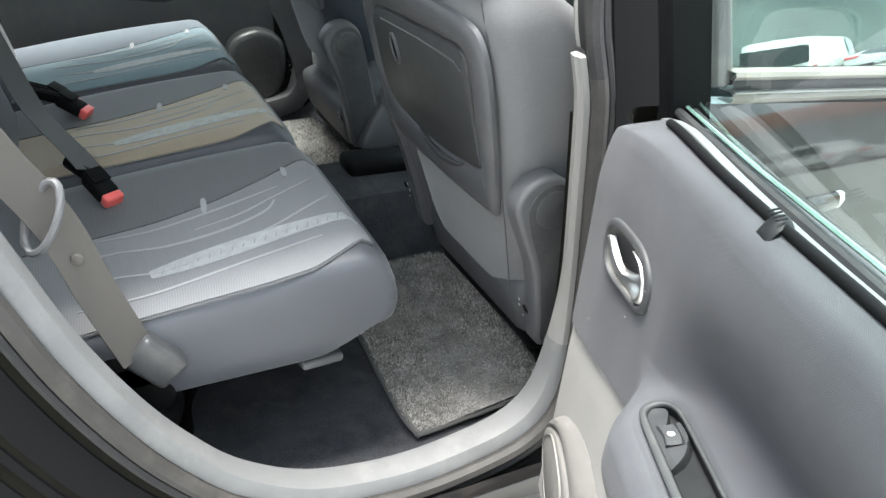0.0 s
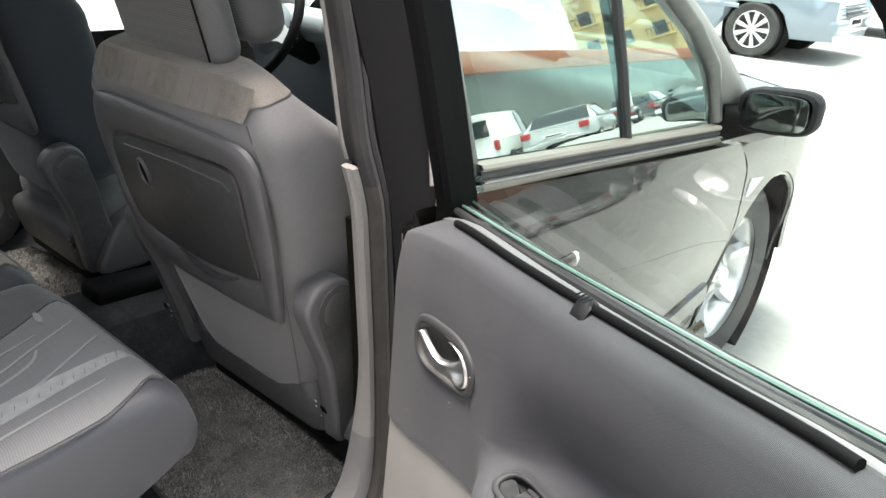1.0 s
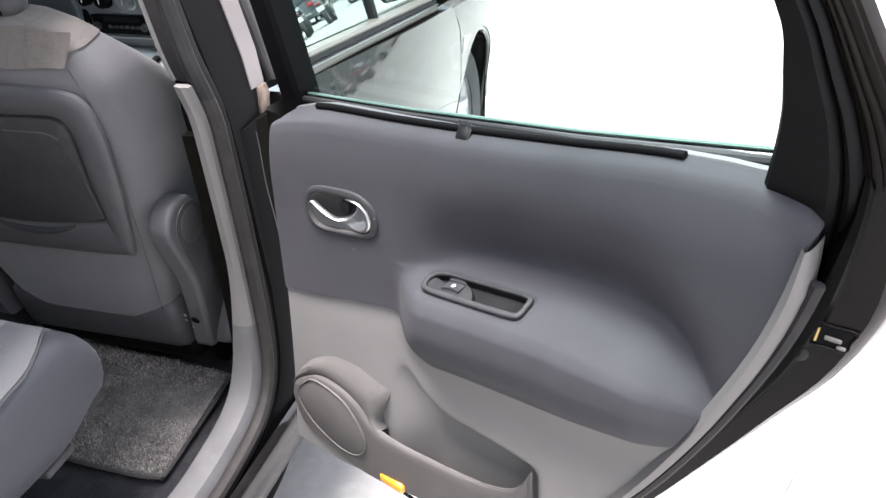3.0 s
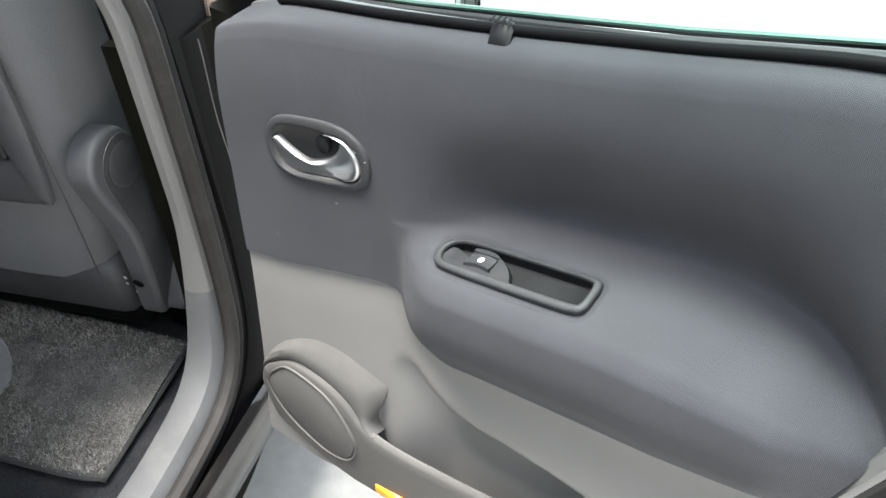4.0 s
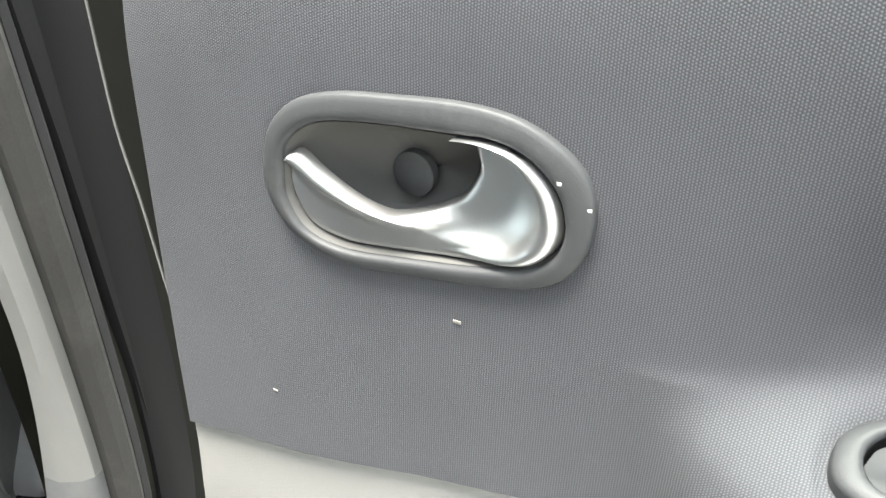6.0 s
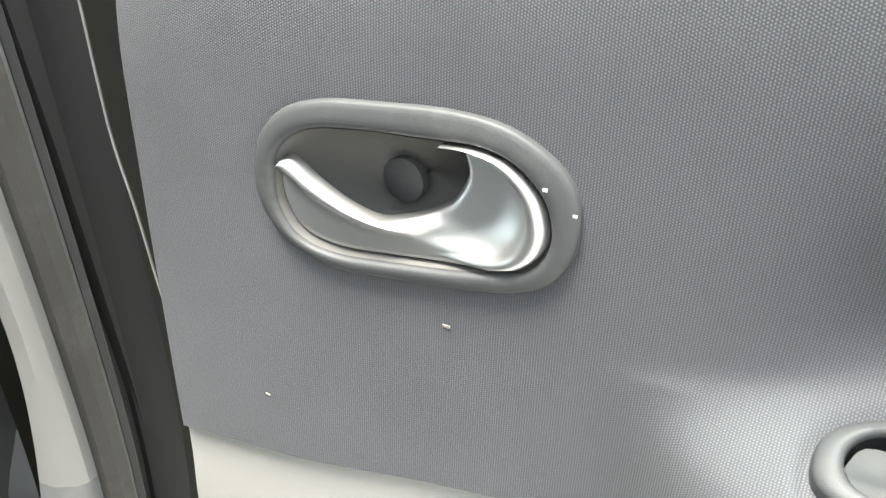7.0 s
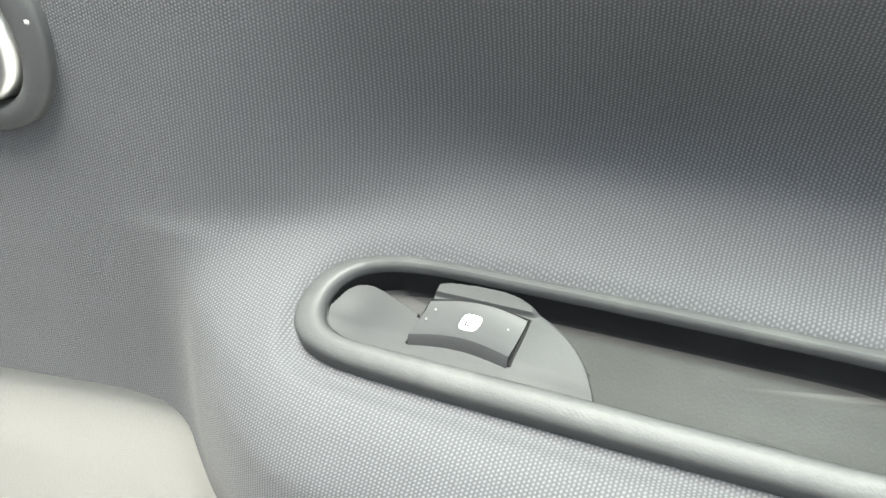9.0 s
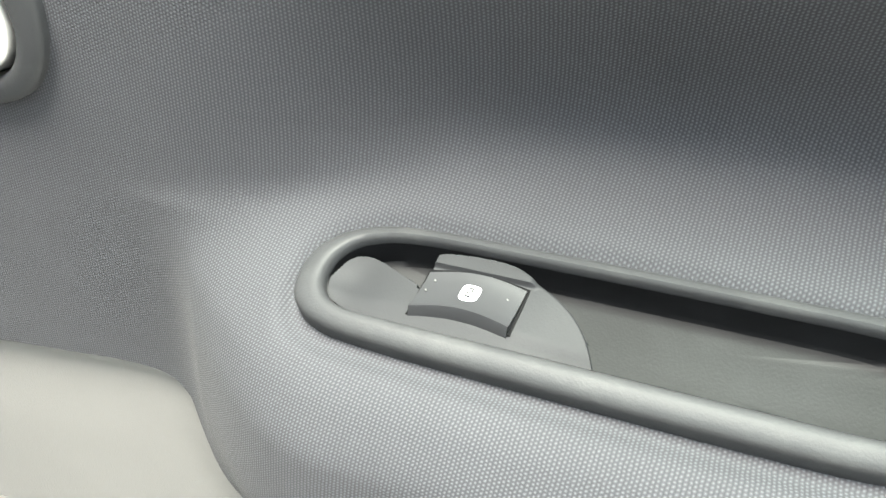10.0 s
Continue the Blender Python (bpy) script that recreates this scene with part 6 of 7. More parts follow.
    # pocket: frame, hard flap, lip and hook
    po = smooth_outline([(0.195, 0.150), (0.222, 0.25), (0.243, 0.345), (0.252, 0.42), (0.242, 0.462), (0.205, 0.478), (0.10, 0.484), (-0.05, 0.487), (-0.17, 0.486), (-0.215, 0.468), (-0.238, 0.40), (-0.245, 0.28), (-0.24, 0.19), (-0.215, 0.142), (-0.12, 0.132), (0.03, 0.132), (0.15, 0.135), (0.185, 0.139)], 108)
    pin = smooth_outline([(0.174, 0.232), (0.178, 0.30), (0.191, 0.39), (0.192, 0.415), (0.175, 0.430), (0.13, 0.430), (0.05, 0.427), (-0.06, 0.422), (-0.15, 0.415), (-0.190, 0.402), (-0.212, 0.37), (-0.222, 0.29), (-0.215, 0.245), (-0.19, 0.216), (-0.10, 0.199), (0.02, 0.196), (0.125, 0.210), (0.165, 0.220)], 108)
    pk = part("pocket_frame", frame_ring(po, pin, 0.016, lambda a, b, c: B(a, b, 0.022 - c), lift=0.008), M_cover, back_ob, "moulded charcoal frame of the seat-back pocket")
    part("pocket_flap", prism([(a * 0.985, 0.315 + (b - 0.315) * 0.985) for a, b in pin], 0.012, 0.003, lambda a, b, c: B(a, b, 0.0175 - c)), M_flap, pk, "scratched black hard flap")
    part("flap_groove", tube([B(0.168, 0.392, 0.0175), B(0.150, 0.402, 0.0175), B(0.02, 0.402, 0.0175), B(-0.15, 0.394, 0.0175)], 0.0024, 6), M_darkplastic, pk)
    part("pocket_lip", tube(spline([B(-0.085, 0.196, 0.016), B(-0.04, 0.187, 0.021), B(0.02, 0.184, 0.022), B(0.07, 0.190, 0.020), B(0.10, 0.200, 0.016)], 16), lambda f: 0.0065 * math.sin(math.pi * (0.08 + 0.84 * f)), 8), M_bezel, pk)
    part("finger_hole", frame_ring(*[[(-0.108 + r * 0.015 * math.cos(t), 0.350 + r * 0.030 * math.sin(t)) for t in [2 * math.pi * k / 20 for k in range(20)]] for r in (1.0, 0.7)], 0.008, lambda a, b, c: B(a, b, 0.0235 - c)), M_darkplastic, pk)
    # flat black plate, no hole cut: the hole's shade put into colour
    part("hollow", prism([(-0.108 + 0.010 * math.cos(t), 0.350 + 0.022 * math.sin(t)) for t in [2 * math.pi * k / 20 for k in range(20)]], 0.004, 0.001, lambda a, b, c: B(a, b, 0.0205 - c)), M_black, pk)
    # head restraint: rear shell and front pad
    hc = 0.007
    rest = part("head_restraint", rbox((0.055, 0.285, 0.215), 0.028, Matrix.Translation(B(hc, 0.662, -0.065)) @ Matrix.Rotation(radians(-15), 4, "Y"), seg=5), M_seat, ob, "dark cloth head restraint")
    part("front_pad", rbox((0.075, 0.275, 0.20), 0.034, Matrix.Translation(B(hc + 0.009, 0.662, -0.145)) @ Matrix.Rotation(radians(-13), 4, "Y"), seg=5), M_seat, rest)
    part("seam", tube([B(0.128, v, -0.0365) for v in (0.57, 0.65, 0.74)], 0.0018, 5), M_black, rest)
    for a0 in (-0.08, 0.08):
        part("post", tube([B(a0, 0.51, -0.075), B(a0, 0.60, -0.075)], 0.006, 8), M_steel, rest)
        part("collar", lathe([(0.014, 0), (0.013, 0.010), (0.007, 0.012)], B(a0, 0.526, -0.078), up, 14), M_black, rest)
    # lower back and cushion
    part("lower_back", rbox((0.10, 0.40, 0.13), 0.03, Matrix.Translation((0.735, ym, 0.470)) @ Matrix.Rotation(radians(-15), 4, "Y")), M_darkplastic, ob, "charcoal lower seat shell")
    part("cushion", rbox((0.52, 0.50, 0.16), 0.05, Matrix.Translation((0.98, ym, 0.545)) @ Matrix.Rotation(radians(-5), 4, "Y"), seg=4), M_seat, ob, "dark cloth seat cushion")
    part("seat_base", rbox((0.46, 0.40, 0.12), 0.02, pose(0.95, ym, 0.42)), M_black, ob)
    for a0 in (-0.19, 0.19):
        part("seat_rail", rbox((0.44, 0.035, 0.05), 0.008, pose(1.02, ym + a0, 0.325)), M_black, ob)
    # hinge covers: long rounded plates on the sides
    for sgn in ((1, -1) if near else (-1, 1)):
        yv = ym - 0.289 * sgn
        o = smooth_outline([(0.600, 0.735), (0.622, 0.768), (0.662, 0.778), (0.695, 0.755), (0.712, 0.70), (0.735, 0.60), (0.765, 0.52), (0.80, 0.47), (0.79, 0.437), (0.72, 0.430), (0.690, 0.436), (0.674, 0.50), (0.645, 0.61), (0.612, 0.69)], 64)
        cover = part("hinge_cover", prism(o, 0.036, 0.009, lambda a, b, c, yv=yv, sgn=sgn: V((a, yv + (c + 0.15 * max(0.62 - b, 0)) * sgn, b)), seg=3), M_cover, ob, "scuffed charcoal plastic hinge cover")
        # dark plate added: shade of the side that faces away, put into colour
        part("cover_side_shade", prism([(0.672 + (a - 0.672) * 0.80 + 0.006, 0.60 + (b - 0.60) * 0.93) for a, b in o], 0.004, 0.001, lambda a, b, c, yv=yv, sgn=sgn: V((a, yv + (c - 0.0015 + 0.15 * max(0.62 - b, 0)) * sgn, b))), M_flap, cover, "dark plate with the shade of the cover's side in its colour")
        part("cover_disc", lathe([(0.0001, -0.002), (0.028, -0.002), (0.032, 0.0), (0.032, 0.01)], (0.665, yv - 0.002 * sgn, 0.722), (0, sgn, 0), 30), M_flap, cover)
        part("disc_mark", rbox((0.022, 0.002, 0.007), 0.0008, pose(0.665, yv - 0.0025 * sgn, 0.722, 0, -25, 0)), M_bezel, cover)
        flare = smooth_outline([(0.70, 0.440), (0.72, 0.50), (0.755, 0.56), (0.80, 0.585), (0.84, 0.58), (0.85, 0.50), (0.83, 0.44), (0.76, 0.432)], 40)
        part("cover_flare", prism(flare, 0.05, 0.012, lambda a, b, c, yv=yv, sgn=sgn: V((a, yv - 0.008 * sgn + c * sgn, b)), seg=3), M_cover, cover)
        back_dir = V((-0.964, 0, -0.265))
        part("screw_hole", lathe([(0.0001, 0.0), (0.006, 0.001), (0.009, 0.002)], V((0.658, yv + 0.030 * sgn, 0.520)), back_dir, 16), M_black, cover)
        for dx, dz, w in ((0.047, 0.010, 0.005), (0.050, -0.004, 0.004), (0.042, -0.022, 0.003)):
            part("scuff_mark", rbox((0.0012, w, w * 1.1), 0.0004, Matrix.Translation((0.6555 - dz * 0.27, yv + dx * sgn, 0.520 + dz)) @ Matrix.Rotation(radians(-15), 4, "Y")), M_hatch, cover)
    return ob


front_seat(1.310, True, "front passenger seat with dark cloth back and hard map pocket")
front_seat(2.260, False, "driver's seat with dark cloth back and hard map pocket")


# ---- dashboard, console and wheel ----
dash = thing("dashboard", (1.75, CY, 0.6), "slate plastic dashboard with silver centre stack", "dashboard")
prof = [(1.93, 0.93), (1.86, 0.965), (1.74, 0.985), (1.66, 0.99), (1.60, 0.975), (1.575, 0.94), (1.585, 0.90), (1.61, 0.86), (1.63, 0.80), (1.66, 0.70), (1.74, 0.58), (1.90, 0.50)]
pts = spline([(x, 0, z) for x, z in prof], 34)
rows = []
for j in range(23):
    y = 0.965 + 1.67 * j / 22
    hood = 0.035 * math.exp(-((y - 1.80) / 0.22) ** 2)
    rows.append([V((p.x - 0.02 * math.cos((y - CY) * 1.7) + 0.02, y, p.z + hood * step(0.9, 0.98, p.z))) for p in pts])
part("dash_body", grid(rows), M_dash, dash, "slate grey soft dash top")
rows = []
for j in range(25):
    y = 1.30 + 1.04 * j / 24
    h = 1 - abs((y - 1.82) / 0.53) ** 6
    rows.append([V((x, y, 0.955 + (z - 0.955) * (h if z > 0.96 else 1))) for x, z in ((1.662, 0.965), (1.650, 1.010), (1.636, 1.092), (1.640, 1.104), (1.652, 1.107), (1.70, 1.070), (1.78, 1.004), (1.845, 0.956), (1.85, 0.930))])
part("display_hood", grid(rows), M_black, dash, "broad black display hood")
part("display_screen", rbox((0.004, 0.56, 0.046), 0.001, pose(1.6420, 1.80, 1.048, 0, -9, 0)), M_gloss, dash, "dark instrument display")
part("display_digits", rbox((0.0015, 0.030, 0.010), 0.0004, pose(1.6405, 1.835, 1.034, 0, -9, 0)), lamp_glow("green_digits", (0.05, 0.35, 0.22), 0.6), dash, "small green digits, a plain bar")
# centre stack
stack = part("centre_stack", prism(roundrect(1.665, 0.70, 1.935, 0.965, 0.030, 6), 0.09, 0.008, lambda a, b, c: V((1.545 + (0.965 - b) * 0.28 + c, a, b + 0.03))), M_silver, dash, "satin silver centre stack")
SP = lambda y, z, c=0.0: V((1.545 + (0.965 - z) * 0.28 - c, y, z + 0.03))
for y0 in (1.735, 1.865):
    vent = part("vent", prism(roundrect(y0 - 0.055, 0.905, y0 + 0.055, 0.955, 0.012, 4), 0.03, 0.003, lambda a, b, c: SP(a, b, 0.003 - c)), M_black, stack, "black air vent")
    for k in range(4):
        part("vent_slat", rbox((0.012, 0.094, 0.003), 0.001, Matrix.Translation(SP(y0, 0.916 + 0.0105 * k, 0.004)) @ Matrix.Rotation(radians(20), 4, "Y")), M_darkplastic, vent)
for y0, r, m in ((1.895, 0.016, M_black), (1.838, 0.023, M_black), (1.76, 0.027, M_chrome)):
    ax = V((-0.963, 0, -0.27))
    kn = part("knob", lathe([(r * 1.25, 0.0), (r * 1.2, 0.004), (r, 0.006), (r * 0.92, 0.020), (r * 0.8, 0.023), (0.0001, 0.023)], SP(y0, 0.862), ax, 26), m, stack)
    part("knob_mark", rbox((0.002, 0.0025, r), 0.0005, Matrix.Translation(SP(y0, 0.862, 0.024))), M_white, kn)
radio = part("radio", prism(roundrect(1.715, 0.755, 1.905, 0.815, 0.008, 4), 0.03, 0.003, lambda a, b, c: SP(a, b, 0.006 - c)), M_black, stack, "black car radio")
part("radio_screen", rbox((0.002, 0.125, 0.015), 0.0006, Matrix.Translation(SP(1.80, 0.803, 0.007))), M_gloss, radio)
for k in range(6):
    part("radio_button", rbox((0.006, 0.014, 0.009), 0.002, Matrix.Translation(SP(1.752 + 0.019 * k, 0.779, 0.008))), M_darkplastic, radio)
for y0 in (1.728, 1.890):
    part("radio_knob", lathe([(0.012, 0), (0.011, 0.012), (0.0001, 0.013)], SP(y0, 0.782, 0.006), (-1, 0, -0.27), 18), M_darkplastic, radio)
part("stack_trim", tube([SP(1.71, 0.745, 0.006), SP(1.91, 0.745, 0.006)], 0.003, 6), M_chrome, stack)
part("card_slot", rbox((0.012, 0.030, 0.085), 0.006, Matrix.Translation(SP(1.925, 0.80, 0.002))), M_black, stack)
for y0 in (1.70, 1.94):
    part("stack_cheek", tube([SP(y0, 0.96, -0.004), SP(y0, 0.85, 0.0), SP(y0, 0.72, 0.0)], 0.012, 8), M_dash, stack)
# console with gear lever
con = part("console", grid([[V((x, CY + s * w, z + 0.02 - 0.02 * abs(s) ** 3)) for s in [-1 + k / 6 for k in range(13)]] for x, w, z in ((0.80, 0.10, 0.46), (1.05, 0.105, 0.50), (1.25, 0.12, 0.60), (1.42, 0.135, 0.675), (1.55, 0.145, 0.705), (1.66, 0.15, 0.74))]), M_dash, dash, "slate centre console")
skirt_bm = grid([[V((x, CY + s * w, z)) for z in (0.30, zt)] for x, w, zt, s in ((0.80, 0.10, 0.46, -1), (1.05, 0.105, 0.50, -1), (1.25, 0.12, 0.60, -1), (1.42, 0.135, 0.675, -1), (1.55, 0.145, 0.705, -1), (1.66, 0.15, 0.74, -1))])
part("console_side", skirt_bm, M_dash, con)
part("gear_gaiter", lathe([(0.068, 0.0), (0.064, 0.02), (0.058, 0.045), (0.046, 0.075), (0.024, 0.092), (0.012, 0.10)], (1.455, 1.745, 0.700), (-0.25, 0.1, 1), 14), M_leather, con, "black gear lever gaiter")
part("gaiter_ring", lathe([(0.072, 0.0), (0.078, 0.008), (0.068, 0.014)], (1.455, 1.745, 0.700), (-0.1, 0, 1), 26), M_chrome, con)
part("gear_lever", tube([(1.43, 1.755, 0.78), (1.405, 1.773, 0.825)], 0.009, 8), M_steel, con)
part("gear_knob", lathe([(0.010, -0.03), (0.021, -0.018), (0.027, 0.0), (0.024, 0.016), (0.012, 0.024), (0.0001, 0.026)], (1.398, 1.775, 0.840), (-0.25, 0, 1), 22), M_black, con, "black gear knob with a silver cap")
part("knob_cap", lathe([(0.022, 0.015), (0.017, 0.0225), (0.0001, 0.0275)], (1.398, 1.775, 0.840), (-0.25, 0, 1), 20), M_silver, con)
part("console_button", rbox((0.030, 0.022, 0.008), 0.003, pose(1.56, 1.695, 0.728, 0, -14, 0)), M_black, con)
part("console_button", rbox((0.022, 0.026, 0.008), 0.003, pose(1.50, 1.688, 0.714, 0, -16, 0)), M_red, con, "red hazard button")
part("handbrake_cover", rbox((0.22, 0.09, 0.045), 0.018, pose(0.70, 1.80, 0.475, 0, 4, 0)), M_black, con, "low black box behind the console")
# steering wheel
wc, wax = V((1.40, 2.265, 0.985)), V((-0.90, 0, 0.43)).normalized()
wx = V((0, 1, 0))
wy = wax.cross(wx).normalized()
ring = [wc + wx * 0.188 * math.cos(a) + wy * 0.188 * math.sin(a) for a in [2 * math.pi * k / 48 for k in range(48)]]
wheel_s = part("steering_wheel", tube(ring, 0.0155, 10, closed=True, up=wax), M_black, dash, "black steering wheel with silver spokes")
part("wheel_hub", lathe([(0.085, -0.03), (0.082, 0.0), (0.065, 0.018), (0.0001, 0.026)], wc - wax * 0.03, wax, 28), M_dash, wheel_s)
for a in (radians(10), radians(170), radians(270)):
    part("spoke", ribbon([wc + wx * r * math.cos(a) + wy * r * math.sin(a) - wax * (0.03 - 0.1 * (r - 0.06)) for r in (0.06, 0.11, 0.18)], [0.075, 0.05, 0.045], 0.012, wx * -math.sin(a) + wy * math.cos(a)), M_silver, wheel_s)
part("steering_column", tube([wc - wax * 0.03, wc - wax * 0.25], 0.05, 12), M_black, wheel_s)
for s in (-1, 1):
    part("stalk", tube([wc - wax * 0.06, wc - wax * 0.055 + wx * 0.15 * s + wy * 0.02], 0.008, 8), M_black, wheel_s)
part("binnacle", rbox((0.13, 0.34, 0.10), 0.04, pose(1.60, 2.265, 0.965)), M_dash, dash)

# ---- far rear door, shut: its trim seen across the seats ----
def FD(s, n, z):
    return V((0.70 - s, 2.685 - n, z))


far = part("far_rear_door", grid([[FD(s, -0.03, z) for s in (0.0, 0.3, 0.6, 0.85)] for z in (0.36, 0.6, 0.95)]), M_black, car, "shut far rear door")
rows = []
for u in [k / 30 for k in range(31)]:
    sref = 0.085 + 0.735 * u
    rows.append([FD(sref, p.x + 0.02, p.z) for p in [V((field(sref, z), 0, z)) for z in [lerp_table(TOP, sref) - 0.01 + (lerp_table(DIVIDE, sref) - lerp_table(TOP, sref) + 0.01) * q / 33 for q in range(34)]]])
part("trim_panel", grid(rows), M_cloth, far, "charcoal cloth door trim")
# far trim, pod and sill get darker plastics: cabin shade put into colour
part("lower_trim", grid([[FD(0.02 + 0.80 * u, 0.02, lerp_table(DIVIDE, 0.02 + 0.80 * u) + (0.34 - lerp_table(DIVIDE, 0.02 + 0.80 * u)) * f) for f in (0, 0.5, 1)] for u in [k / 20 for k in range(21)]]), M_cover, far, "lower door trim, shade put into its darker grey")
part("speaker_pod", prism(smooth_outline([(0.02, 0.50), (0.04, 0.57), (0.11, 0.60), (0.19, 0.57), (0.22, 0.48), (0.18, 0.40), (0.10, 0.37), (0.04, 0.41)], 50), 0.06, 0.02, lambda a, b, c: FD(a, 0.075 - c, b), seg=3), M_flap, far, "round speaker pod, shade put into its dark colour")
part("far_sill_trim", tube(spline([(0.76, 2.63, 0.95), (0.74, 2.63, 0.60), (0.72, 2.62, 0.40), (0.62, 2.62, 0.34), (0.3, 2.62, 0.33), (-0.1, 2.62, 0.5)], 24), 0.03, 8, flat=1.4), M_cover, car, "far sill trim, shade put into its darker grey")
for x0, x1 in ((-0.10, 0.58), (0.76, 1.62)):
    bm = bmesh.new()
    bm.faces.new([bm.verts.new(p) for p in (V((x0, 2.70, 0.95)), V((x1, 2.70, 0.93)), V((x1 - 0.35 * (x1 > 1), 2.60, 1.42)), V((x0, 2.60, 1.42)))])
    part("far_window", bm, M_farglass, car, "clear far side window")
part("rear_shelf", grid([[V((x, y, 0.96)) for y in (0.98, 1.8, 2.62)] for x in (-1.4, -0.55)]), M_darkplastic, car)
part("arch_lining", grid([[V((-0.10 - 0.12 * (z - 0.5), y, z)) for y in (0.96, 1.0, 1.06)] for z in (0.30, 0.6, 0.9, 1.2, 1.45)]), M_darkplastic, car, "charcoal lining of the rear arch")


# ---- the yard ----
def parked_car(x, y, yaw, paint, kind, label, length=4.2, height=1.48, width=1.74, rim_style="spokes"):
    """A parked vehicle, its front towards its own +x: body, glass, lamps, bumper, wheels."""
    ob = thing("parked_car" if kind != "van" else "parked_van", (x, y, 0), label, "car" if kind != "van" else "van", group="parked vehicles")
    m = Matrix.Translation((x, y, 0)) @ Matrix.Rotation(radians(yaw), 4, "Z")
    L, W, Hh = length / 2, width / 2, height

    def pt(name, bm, mat, parent, lab=""):
        bmesh.ops.transform(bm, matrix=m, verts=bm.verts)
        return part(name, bm, mat, parent, lab)
    if kind == "van":
        top = [(-L, 0.55), (-L + 0.02, Hh - 0.12), (-L + 0.10, Hh), (0.25, Hh), (0.55, Hh - 0.05), (1.10, 1.12), (L - 0.35, 0.98), (L - 0.08, 0.82), (L, 0.60)]
    elif kind == "sedan":
        top = [(-L, 0.60), (-L + 0.05, 0.92), (-L + 0.60, 0.98), (-0.95, Hh - 0.04), (-0.3, Hh), (0.25, Hh - 0.03), (0.95, 1.0), (L - 0.55, 0.86), (L - 0.1, 0.70), (L, 0.52)]
    else:
        top = [(-L, 0.55), (-L + 0.05, 0.95), (-L + 0.35, Hh - 0.10), (-0.75, Hh), (0.1, Hh - 0.02), (0.45, Hh - 0.12), (1.05, 1.02), (L - 0.45, 0.90), (L - 0.12, 0.74), (L, 0.55)]
    xs = [-L + length * k / 48 for k in range(49)]
    axle = (-L + 0.80, L - 0.86)
    rows = []
    for px in xs:
        zt = lerp_table(top, px)
        taper = 1 - 0.16 * max((abs(px) - L + 0.7) / 0.7, 0) ** 2
        w = W * taper
        belt = min(0.98 if kind != "van" else 1.05, zt)
        low = 0.26
        for ax in axle:
            d = abs(px - ax)
            if d < 0.37:
                low = max(low, 0.31 + math.sqrt(0.37 ** 2 - d * d))
        sec = [(w * 0.93, low), (w * 0.985, min(low + 0.06, 0.62)), (w, max(0.52, low + 0.01)), (w * 0.995, max(0.70, low + 0.02)), (w * 0.965, belt - 0.02), (w * 0.94, belt)]
        roofw = w * (0.94 - 0.26 * step(0.0, 0.5, zt - belt) * (0.55 if kind == "van" else 1))
        sec += [(w * 0.94 + (roofw - w * 0.94) * 0.5, belt + (zt - belt) * 0.5), (roofw, zt - 0.05 * step(0, 0.2, zt - belt)), (roofw * 0.8, zt), (0, zt + 0.012)]
        rows.append([V((px, -a, b)) for a, b in sec] + [V((px, a, b)) for a, b in reversed(sec[:-1])])
    bm = grid(rows)
    for rr in (rows[0], rows[-1]):
        vs = [bm.verts.new(p) for p in rr]
        bm.faces.new(vs)
    body = pt("body", bm, paint, ob, "painted body")
    # glass: side windows, windscreen, rear screen
    for sg in (-1, 1):
        x0, x1 = (-L + 0.55, 0.75) if kind == "hatch" else ((-1.05, 0.75) if kind == "sedan" else (0.05, 0.95))
        n = 10
        lo, hi = [], []
        for k in range(n + 1):
            px = x0 + (x1 - x0) * k / n
            zt = lerp_table(top, px)
            belt = min(0.98 if kind != "van" else 1.05, zt)
            h = max(zt - belt - 0.08, 0.01)
            lo.append(V((px, sg * (W * 0.945), belt + 0.02)))
            hi.append(V((px, sg * (W * 0.945 - (W * 0.26 * (0.55 if kind == "van" else 1)) * step(0.0, 0.5, zt - belt) * 0.85), belt + h)))
        pt("side_glass", skirt(grid([lo, hi]), (0, sg * 0.012, 0)), M_darkglass, ob)
    for px0, px1 in (((0.50, 1.0) if kind == "hatch" else (0.32, 0.92)) if kind != "van" else (0.60, 1.06), ((-L + 0.10, -L + 0.33) if kind == "hatch" else (-L + 0.66, -1.0)) if kind != "van" else (-L + 0.012, -L + 0.02)):
        r2 = []
        for k in range(5):
            px = px0 + (px1 - px0) * k / 4
            zt = lerp_table(top, px)
            r2.append([V((px + (0.012 if px0 > 0 else -0.012), W * 0.80 * s * (1 - 0.12 * step(0.9, 1.4, zt)), zt + 0.016)) for s in (-1, -0.5, 0, 0.5, 1)])
        if kind == "van" and px0 < 0:
            r2 = [[V((-L - 0.012, W * 0.74 * s, z)) for s in (-1, 0, 1)] for z in (1.15, Hh - 0.2)]
        pt("screen_glass", skirt(grid(r2), (0, 0, -0.006)), M_darkglass, ob)
    # bumpers, lamps, grille, plate bar
    for e in (-1, 1):
        pt("bumper", rbox((0.16, width * 0.86, 0.20), 0.06, pose(e * (L - 0.05), 0, 0.42)), paint if kind != "van" else M_darkplastic, ob)
        pt("plate", rbox((0.012, 0.50, 0.105), 0.003, pose(e * (L + 0.032), 0, 0.46 if e > 0 else 0.70)), M_white, ob, "white plate with a plain dark bar")
        pt("plate_bar", rbox((0.008, 0.38, 0.05), 0.001, pose(e * (L + 0.038), 0, 0.46 if e > 0 else 0.70)), M_black, ob)
